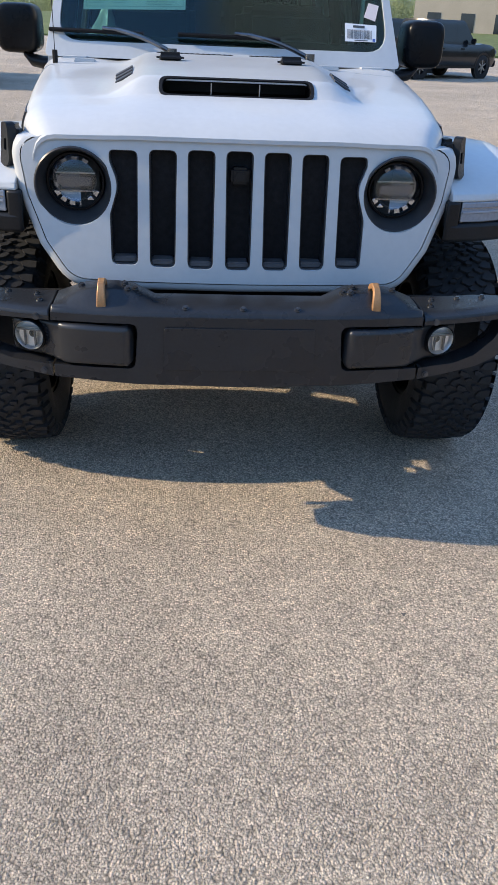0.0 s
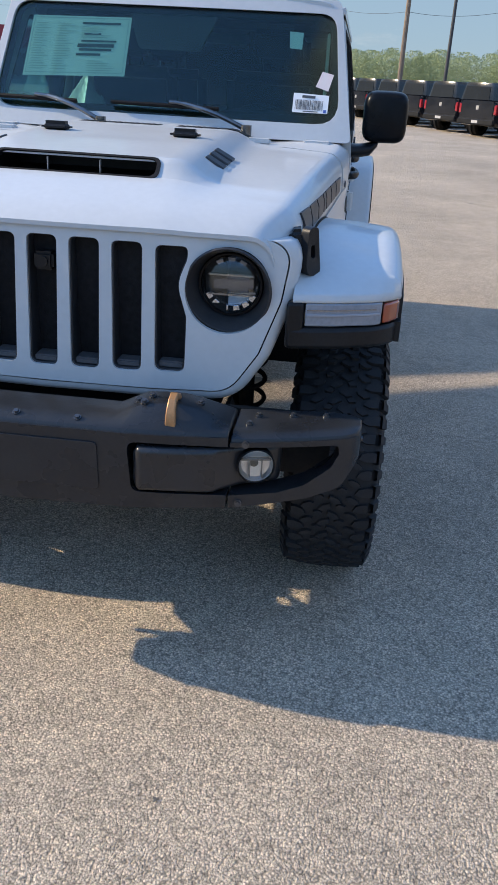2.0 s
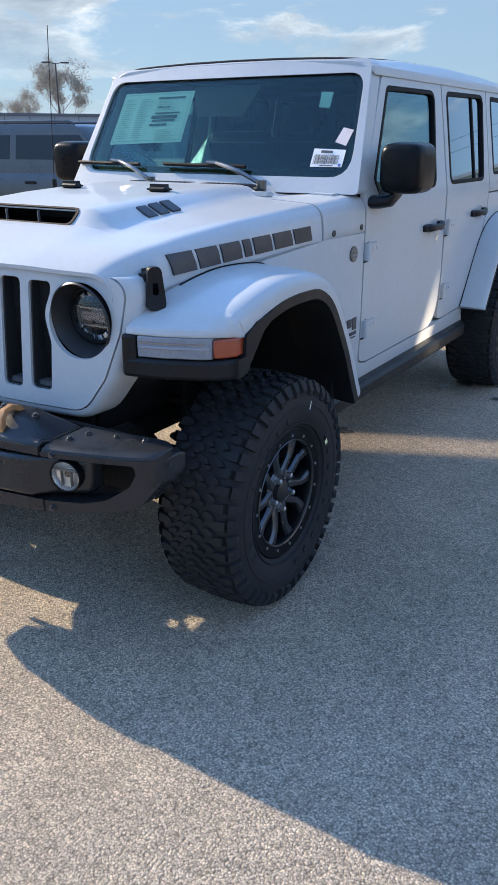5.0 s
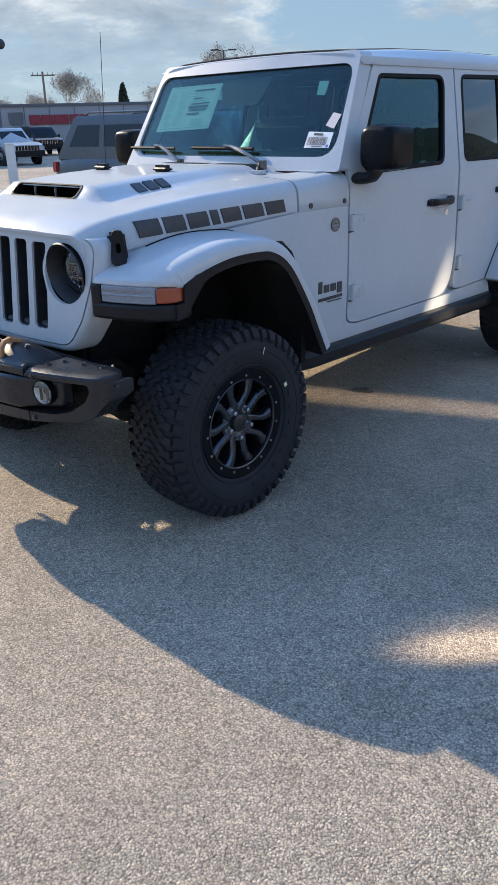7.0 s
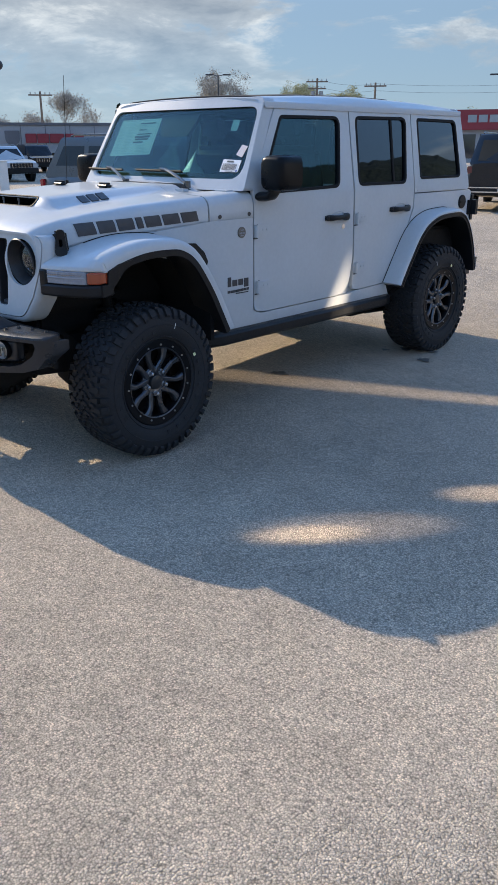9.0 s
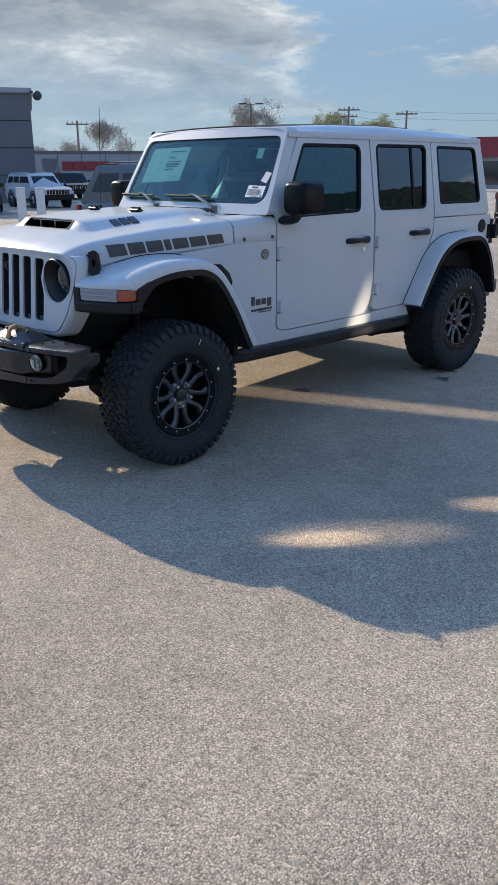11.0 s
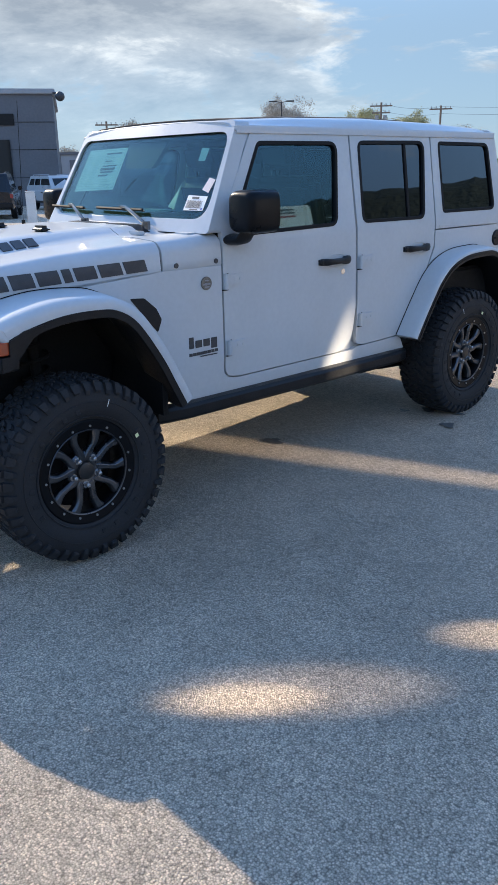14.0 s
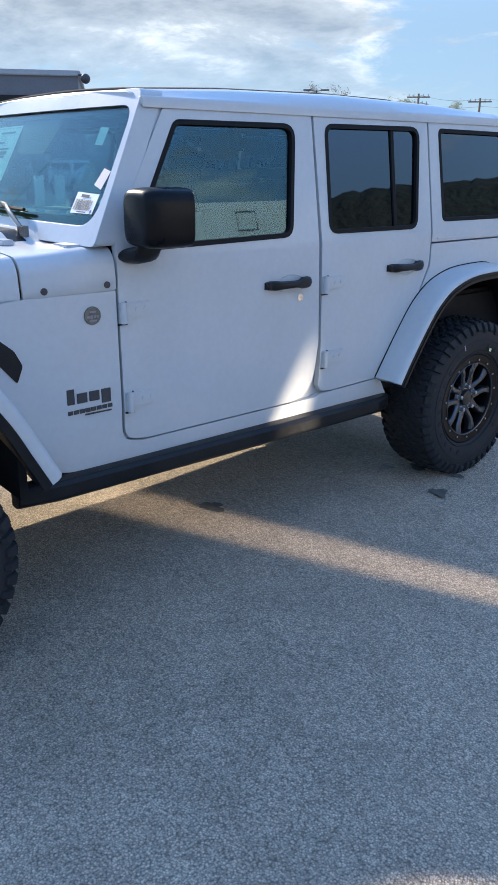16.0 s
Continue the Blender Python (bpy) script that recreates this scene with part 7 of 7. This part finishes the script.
def leaf_mat(name, a, b):
    m = material(name, rough=0.75)
    nt = m.node_tree
    geo = nt.nodes.new("ShaderNodeNewGeometry")
    ramp = nt.nodes.new("ShaderNodeValToRGB")
    ramp.color_ramp.elements[0].color, ramp.color_ramp.elements[1].color = (*a, 1), (*b, 1)
    nt.links.new(geo.outputs["Random Per Island"], ramp.inputs[0])
    nt.links.new(ramp.outputs[0], nt.nodes["Principled BSDF"].inputs["Base Color"])
    return m


LEAF_SPRING = leaf_mat("spring_leaves", (0.34, 0.33, 0.16), (0.50, 0.47, 0.27))
LEAF_DULL = leaf_mat("budding_twigs", (0.34, 0.31, 0.26), (0.50, 0.46, 0.39))
LEAF_CONIFER = leaf_mat("conifer_needles", (0.022, 0.035, 0.02), (0.05, 0.065, 0.035))
LEAF_WOOD = leaf_mat("woodland_foliage", (0.25, 0.30, 0.145), (0.35, 0.40, 0.21))
HILL = grain(material("wooded_slope", rough=0.95, spec=0.1), 0.25, (0.030, 0.036, 0.030), (0.055, 0.062, 0.048), bump=1.0, bump_scale=0.8, dist=1.0)
GRASS = grain(material("rough_grass", rough=0.9), 0.8, (0.07, 0.10, 0.025), (0.16, 0.19, 0.06), bump=0.6, bump_scale=12, dist=0.05)


def low_building():
    c = far_at(52, 72)
    b = thing("low_dealership_building", "long low grey building with red sign blocks", "building", pose(c.x, c.y, 0, 0, 0, 56))
    L, H, D = 27.0, 3.25, 9.0
    part("wall", boxed((-L, 0, 0), (L, D, H)), WALL_GREY, b, "grey panelled wall")
    part("parapet", boxed((-L - 0.15, -0.12, H), (L + 0.15, D, H + 0.22), bevel=0.03), WALL_DARK, b)
    for k in range(-13, 14):
        part("wall_rib", boxed((k * 2.0 - 0.03, -0.03, 0), (k * 2.0 + 0.03, 0.0, H - 0.004)), WALL_DARK, b)
    # sign: plain red blocks and a grey shield shape
    x = -7.65
    for w in (0.95, 1.0, 1.25, 0.8, 0.8):
        part("sign_block", boxed((x, -0.14, 1.90), (x + w * 0.94, -0.004, 2.62), bevel=0.03), SIGN_RED, b, "plain red sign block")
        x += w
    bm = formed(sheet(fillet([(-9.3, 2.85, 0.1), (-8.1, 2.85, 0.1), (-8.15, 2.0, 0.3), (-8.7, 1.55, 0.1), (-9.25, 2.0, 0.3)])), lambda u, v: (u, -0.10, v), Vector((0, 0.09, 0)))
    part("sign_shield", bm, WALL_DARK, b, "plain dark shield")
    for k in (-14.5, 8.0, 14.0):
        w = part("window", boxed((k, -0.02, 0.5), (k + 3.2, 0.02, 2.2)), BUILD_GLASS, b)
        part("window_frame", boxed((k + 1.56, -0.05, 0.5), (k + 1.64, -0.022, 2.2)), WALL_DARK, w)


def tower_building():
    c = Vector((-38.9, 22.4, 0))
    b = thing("grey_showroom", "tall dark grey showroom block with a corner lamp", "building", pose(c.x, c.y, 0, 0, 0, 60))
    H = 5.95
    part("wall", boxed((-26, 0, 0), (0, 14, H)), WALL_DARK, b, "dark grey clad wall")
    part("parapet", boxed((-26.1, -0.18, H), (0.15, 14, H + 0.28), bevel=0.04), WALL_GREY, b)
    for z in (1.55, 3.05, 4.5):
        part("cladding_joint", boxed((-26, -0.02, z), (0, -0.0, z + 0.03)), BLACK_TRIM, b)
    part("sign_band", boxed((-9.0, -0.10, 4.35), (-2.2, -0.004, 4.95), bevel=0.02), BLACK_TRIM, b, "dark blank sign band")
    w = part("storefront", boxed((-14, -0.05, 0.2), (-2.6, 0.02, 3.6)), BUILD_GLASS, b, "dark storefront glazing")
    for k in range(7):
        x = -14 + k * 1.9
        part("mullion", boxed((x - 0.05, -0.11, 0.2), (x + 0.05, -0.052, 3.6)), BLACK_TRIM, w)
    bm = bmesh.new()
    rod(bm, (0.05, -0.2, H + 0.06), (0.42, -0.5, H + 0.02), 0.05, 8)
    bmesh.ops.create_uvsphere(bm, u_segments=12, v_segments=8, radius=0.26, matrix=pose(0.42, -0.55, H - 0.15))
    part("corner_lamp", bm, POLE_METAL, b, "round corner lamp")


def red_building():
    c = far_at(24.5, 88)
    b = thing("red_fronted_shop", "low shop with a red fascia and white sign bars", "building", pose(c.x, c.y, 0, 0, 0, 27))
    part("wall", boxed((-9, 0, 0), (9, 10, 3.4)), WALL_GREY, b)
    f = part("fascia", boxed((-9.1, -0.5, 3.1), (9.1, 0.4, 5.0), bevel=0.05), SIGN_RED, b, "red fascia")
    for k in range(5):
        part("sign_bar", boxed((-6.3 + 1.05 * k, -0.58, 3.8), (-5.45 + 1.05 * k, -0.504, 4.5)), SIGN_PALE, f, "plain pale sign bar")
    for k in range(5):
        part("shop_window", boxed((-8.4 + 3.4 * k, -0.03, 0.4), (-5.4 + 3.4 * k, 0.02, 2.7)), BUILD_GLASS, b)


low_building()
tower_building()
red_building()


def tan_building():
    b = thing("tan_building", "plain tan building behind a grass bank", "building", pose(36, 92, 0, 0, 0, -20))
    part("wall", boxed((-12, 0, 0), (12, 8, 6.5)), WALL_TAN, b)
    part("parapet", boxed((-12.2, -0.2, 6.5), (12.2, 8, 6.9)), WALL_GREY, b)
    for k in range(6):
        part("window", boxed((-10.5 + 3.7 * k, -0.03, 1.2), (-9.0 + 3.7 * k, 0.02, 3.4)), BUILD_GLASS, b)


tan_building()

# bollards
bol = thing("bollard", "square white-painted post standing on the asphalt", "bollard", pose(-17.85, 10.2, 0, 0, 0, 59), "white posts")
part("post", boxed((-0.13, -0.13, 0), (0.13, 0.13, 1.22), bevel=0.02), POST_WHITE, bol)
part("cap", boxed((-0.14, -0.14, 1.22), (0.14, 0.14, 1.25), bevel=0.01), POST_WHITE, bol)
copy_thing(bol, pose(-18.15, 9.72, 0, 0, 0, 59))


def light_pole(az, d, H, heads=2, mat=None, lean=0.0):
    p = far_at(az, d)
    t = thing("light_pole", "dark metal car-park light pole", "light pole", pose(p.x, p.y, 0, 0, lean, az), "car-park light poles")
    bm = bmesh.new()
    rod(bm, (0, 0, 0), (0, 0, H), 0.11, 12, 0.07)
    part("pole", bm, mat or POLE_METAL, t)
    part("base", boxed((-0.3, -0.3, 0), (0.3, 0.3, 0.7), bevel=0.04), WALL_GREY, t)
    for s in ((-1, 1) if heads == 2 else (1,)):
        bm = bmesh.new()
        rod(bm, (0, 0, H - 0.1), (s * 0.5, 0, H), 0.035, 8)
        box(bm, (s * 0.95 - 0.45, -0.18, H - 0.04), (s * 0.95 + 0.45, 0.18, H + 0.10), bevel=0.03)
        part("lamp_head", bm, POLE_METAL, t, "flat dark lamp head")
    return t


def utility_pole(az, d, H, arms=2, cans=False):
    p = far_at(az, d)
    t = thing("utility_pole", "weathered wooden utility pole with crossarms", "utility pole", pose(p.x, p.y, 0, 0, 0, az), "utility poles")
    bm = bmesh.new()
    rod(bm, (0, 0, 0), (0, 0, H), 0.16, 10, 0.11)
    part("pole", bm, POLE_WOOD, t)
    for k in range(arms):
        z = H - 0.35 - 0.7 * k
        part("crossarm", boxed((-1.2 + 0.2 * k, -0.06, z - 0.07), (1.2 - 0.2 * k, 0.06, z + 0.07)), POLE_WOOD, t)
        for x in (-1.0, -0.5, 0.5, 1.0):
            bm = bmesh.new()
            rod(bm, (x * (1 - 0.15 * k), 0, z + 0.07), (x * (1 - 0.15 * k), 0, z + 0.28), 0.05, 8)
            part("insulator", bm, STEEL, t)
    if cans:
        for s in (-1, 1):
            bm = bmesh.new()
            rod(bm, (s * 0.45, 0, H - 2.2), (s * 0.45, 0, H - 1.3), 0.22, 12)
            part("transformer", bm, STEEL, t)
    return t


light_pole(45.2, 95, 8.95)
utility_pole(38.6, 95, 8.6, 2, True)
utility_pole(34.75, 95, 8.1, 1)
light_pole(26.6, 90, 8.3)
utility_pole(56.9, 92, 7.0, 1)
for x, y, H, wood in ((3.1, 50.5, 14, True), (5.6, 48.5, 13, False), (9.3, 49, 13, True), (-6.0, 62, 9.8, False), (-3.6, 75, 9.0, True)):
    v = Vector((x, y, 0)) - EYE0
    az, d = math.degrees(math.atan2(-v.x, v.y)), v.length
    if wood:
        utility_pole(az, d, H, 1)
    else:
        light_pole(az, d, H, 1)

# overhead cables
def cable(a, b, sag, name="overhead_cable"):
    a, b = Vector(a), Vector(b)
    bm = bmesh.new()
    tube(bm, [a.lerp(b, t) - Vector((0, 0, sag * 4 * t * (1 - t))) for t in np.linspace(0, 1, 14)], 0.011, 5)
    me = bpy.data.meshes.new(name)
    bm.to_mesh(me)
    bm.free()
    me.materials.append(POLE_METAL)
    tagged(new(name, me), "thin black overhead cable strung between poles", "cable", "overhead cables")


pb, pc, pd = far_at(38.6, 95), far_at(34.75, 95), far_at(26.6, 90)
for dz in (0.0, -0.7):
    cable((pb.x, pb.y, 8.5 + dz), (pc.x, pc.y, 8.0 + dz), 0.35)
    cable((pc.x, pc.y, 8.0 + dz), (pd.x + 6, pd.y + 12, 8.4 + dz), 0.5)
    cable((-3.6, 75, 8.6 + dz), (3.1, 50.5, 7.0 + dz * 2), 0.4)
    cable((3.1, 50.5, 7.0 + dz * 2), (9.3, 49, 6.6 + dz), 0.3)
    cable((9.3, 49, 6.6 + dz), (40, 52, 7.5 + dz), 0.6)


# trees
def leaves(bm_v, bm_f, centre, size, rnd):
    """One small leaf cluster: a bent quad in a random direction."""
    a = Vector((rnd.gauss(0, 1), rnd.gauss(0, 1), rnd.gauss(0, 1))).normalized()
    b = a.cross(Vector((rnd.gauss(0, 1), rnd.gauss(0, 1), rnd.gauss(0, 1)))).normalized()
    k = len(bm_v)
    c = Vector(centre)
    for u, v in ((-1, -0.6), (0.2, -1), (1, 0.5), (-0.3, 1)):
        bm_v.append(c + (a * u + b * v) * size)
    bm_f.append((k, k + 1, k + 2, k + 3))


def mesh_from(name, verts, faces, mat, parent, kind="", label=""):
    me = bpy.data.meshes.new(name)
    me.from_pydata(verts, [], faces)
    me.materials.append(mat)
    ob = new(name, me)
    ob.parent = parent
    if label or kind:
        tagged(ob, label, kind=kind)
    return ob


def tree(az, d, H, spread, leafy, mat, seed, label, levels=6, bare=0.35):
    rnd = random.Random(seed)
    p = far_at(az, d)
    t = thing("tree", label, "tree", pose(p.x, p.y, 0), "trees round the lot")
    verts, faces, tips = [], [], []

    def limb(a, direction, length, r, level):
        """Tapered, slightly crooked limb that forks."""
        pts = [a]
        v = direction.normalized()
        for k in range(3):
            v = (v + Vector((rnd.uniform(-0.22, 0.22), rnd.uniform(-0.22, 0.22), rnd.uniform(-0.05, 0.18)))).normalized()
            pts.append(pts[-1] + v * length / 3)
        side = v.cross(Vector((0.3, 0.8, 0.1))).normalized()
        up = v.cross(side)
        n = 6 if level < 2 else 4
        k0 = len(verts)
        for i, q in enumerate(pts):
            rr = r * (1 - 0.2 * i)
            for j in range(n):
                a_ = 2 * math.pi * j / n
                verts.append(q + side * (rr * math.cos(a_)) + up * (rr * math.sin(a_)))
        for i in range(3):
            for j in range(n):
                faces.append((k0 + i * n + j, k0 + i * n + (j + 1) % n, k0 + (i + 1) * n + (j + 1) % n, k0 + (i + 1) * n + j))
        if level >= 2:
            tips.extend(pts[1:])
        if level < levels:
            for _ in range(3 if level < 3 else 2):
                q = rnd.choice(pts[2:])
                w = Vector((rnd.uniform(-1, 1), rnd.uniform(-1, 1), rnd.uniform(0.05, 0.9)))
                limb(q, v * 0.7 + w * spread, length * rnd.uniform(0.62, 0.82), max(r * 0.48, 0.014), level + 1)

    limb(Vector((0, 0, 0)), Vector((0, 0, 1)), H * 0.36, H * 0.022, 0)
    top = max(v.z for v in verts)
    s = H / top
    verts = [Vector((v.x * s, v.y * s, v.z * s)) for v in verts]
    mesh_from("trunk", verts, faces, BARK, t, "", "bare forked trunk and limbs")
    lv, lf = [], []
    for q in tips:
        for _ in range(leafy):
            leaves(lv, lf, Vector(q) * s + Vector((rnd.gauss(0, 0.28), rnd.gauss(0, 0.28), rnd.gauss(0, 0.22))), rnd.uniform(0.035, 0.075), rnd)
    if lv:
        mesh_from("crown", lv, lf, mat, t, "stuff", "thin spring buds and leaves")
    return t


tree(45.0, 112, 11.2, 1.1, 3, LEAF_DULL, 1, "bare spreading tree just coming into bud", levels=8)
tree(55.6, 105, 8.0, 1.05, 1, LEAF_DULL, 2, "bare tree with thin twigs", levels=8)
tree(57.4, 108, 5.6, 1.0, 3, LEAF_DULL, 3, "small bare tree behind the building")
tree(53.6, 110, 6.2, 1.1, 1, LEAF_DULL, 4, "leaning bare tree behind the building")
tree(49.8, 112, 6.4, 1.0, 4, LEAF_DULL, 5, "bare tree in bud")
tree(47.6, 118, 7.6, 1.0, 4, LEAF_DULL, 12, "bare tree in bud")
tree(40.7, 118, 9.7, 0.9, 14, LEAF_SPRING, 6, "young tree with yellow-green leaves")
tree(36.2, 120, 9.2, 0.9, 16, LEAF_SPRING, 7, "young tree with yellow-green leaves")
tree(33.4, 118, 7.0, 0.9, 5, LEAF_DULL, 8, "small tree in bud")
tree(59.3, 112, 5.0, 1.0, 3, LEAF_DULL, 9, "small bare tree behind the building")
tree(28.5, 125, 6.8, 1.0, 4, LEAF_SPRING, 10, "small spring tree behind the shop")


def conifer(az, d, H):
    rnd = random.Random(5)
    p = far_at(az, d)
    t = thing("tree", "dark narrow conifer behind the building", "tree", pose(p.x, p.y, 0), "trees round the lot")
    bm = bmesh.new()
    rod(bm, (0, 0, 0), (0, 0, H * 0.95), 0.16, 8, 0.03)
    part("trunk", bm, BARK, t)
    lv, lf = [], []
    for _ in range(1500):
        f = rnd.random() ** 0.8
        r = (1 - f) ** 0.8 * H * 0.20 * rnd.uniform(0.55, 1.05) + 0.05
        q = rnd.uniform(0, 2 * math.pi)
        leaves(lv, lf, (r * math.cos(q), r * math.sin(q), 0.5 + f * (H - 0.5)), rnd.uniform(0.12, 0.28), rnd)
    mesh_from("crown", lv, lf, LEAF_CONIFER, t, "stuff", "dense dark needles")


conifer(51.85, 120, 7.0)


def leaf_cloud(rnd, centres, sizes):
    """Many bent leaf clusters at once: corners of one quad each."""
    n = len(centres)
    a = rnd.normal(size=(n, 3))
    a /= np.linalg.norm(a, axis=1)[:, None]
    b = np.cross(a, rnd.normal(size=(n, 3)))
    b /= np.linalg.norm(b, axis=1)[:, None]
    v = np.stack([centres + (a * u + b * w) * sizes[:, None] for u, w in ((-1, -0.6), (0.2, -1), (1, 0.5), (-0.3, 1))], axis=1)
    return v.reshape(-1, 3)


def woods(name, label, mat, spots, per, size, seed):
    """A belt of trees, each a rounded, ragged crown of leaf clusters; spots are (bearing, distance, height)."""
    rnd = np.random.default_rng(seed)
    verts = []
    for az, d, H in spots:
        p = far_at(az, d)
        w = H * rnd.uniform(0.3, 0.5) + 1.5
        f = rnd.random(per)
        r = w * np.sqrt(np.maximum(0.0, 1 - (2 * f - 0.9) ** 2 / 1.3)) * rnd.uniform(0.3, 1.08, per)
        q = rnd.uniform(0, 2 * np.pi, per)
        c = np.stack([p.x + r * np.cos(q), p.y + r * np.sin(q), f * H], axis=1)
        verts.append(leaf_cloud(rnd, c, rnd.uniform(size * 0.5, size, per)))
    verts = np.concatenate(verts)
    ob = mesh_from(name, verts.tolist(), np.arange(len(verts)).reshape(-1, 4).tolist(), mat, None, "stuff", label)
    tagged(ob, category="woodland")


def hillside():
    """A rounded wooded rise behind the trees beside the lot."""
    bm = bmesh.new()
    rows = []
    rh = random.Random(8)
    for az in np.linspace(-130, -20, 280):
        H = 25.6 + 2.4 * math.sin(az * 0.09) + 0.7 * math.sin(az * 0.31 + 1) + rh.uniform(-0.35, 0.35)
        H *= smooth01((-19 - az) / 10) * 0.55 + 0.45
        rows.append([tuple(far_at(az, d) + Vector((0, 0, z))) for d, z in ((118, 0.0), (124, H * 0.55), (132, H * 0.88), (142, H), (170, H * 1.02), (240, 0.0))])
    grid(bm, rows)
    bmesh.ops.recalc_face_normals(bm, faces=bm.faces)
    me = bpy.data.meshes.new("hillside")
    bm.to_mesh(me)
    bm.free()
    me.materials.append(HILL)
    shaded(me)
    tagged(new("hillside", me), "dark wooded hillside beyond the lot", "hill", kind="structure")


hillside()
rw = random.Random(21)
woods("far_woodland", "distant hill line of hazy olive spring woodland", LEAF_WOOD, [(rw.uniform(-30, 14), rw.uniform(270, 340), rw.uniform(8.5, 13.5)) for _ in range(190)], 2600, 0.2, 3)
woods("low_scrub", "low spring scrub round the lot", LEAF_WOOD, [(rw.uniform(14, 235), rw.uniform(150, 205), rw.uniform(2.2, 4.0)) for _ in range(260)], 110, 0.6, 5)


def bank():
    """Grass beyond the edge of the asphalt, with a kerb."""
    bm = bmesh.new()
    rows = []
    for az in np.linspace(-60, 18, 40):
        a = radians(az)
        n = Vector((-math.sin(a), math.cos(a), 0))
        r0 = 66 + 6 * math.sin(az * 0.12)
        rows.append([tuple(n * r + Vector((0, 0, z))) for r, z in ((r0, 0.0), (r0 + 0.02, 0.14), (r0 + 0.3, 0.15), (r0 + 8, 0.5), (r0 + 30, 1.4), (r0 + 80, 2.0))])
    grid(bm, rows)
    bmesh.ops.recalc_face_normals(bm, faces=bm.faces)
    me = bpy.data.meshes.new("grass_bank")
    bm.to_mesh(me)
    bm.free()
    me.materials.append(GRASS)
    shaded(me)
    tagged(new("grass_bank", me), "rough spring grass bank beyond the car park", "grass", kind="structure")


bank()
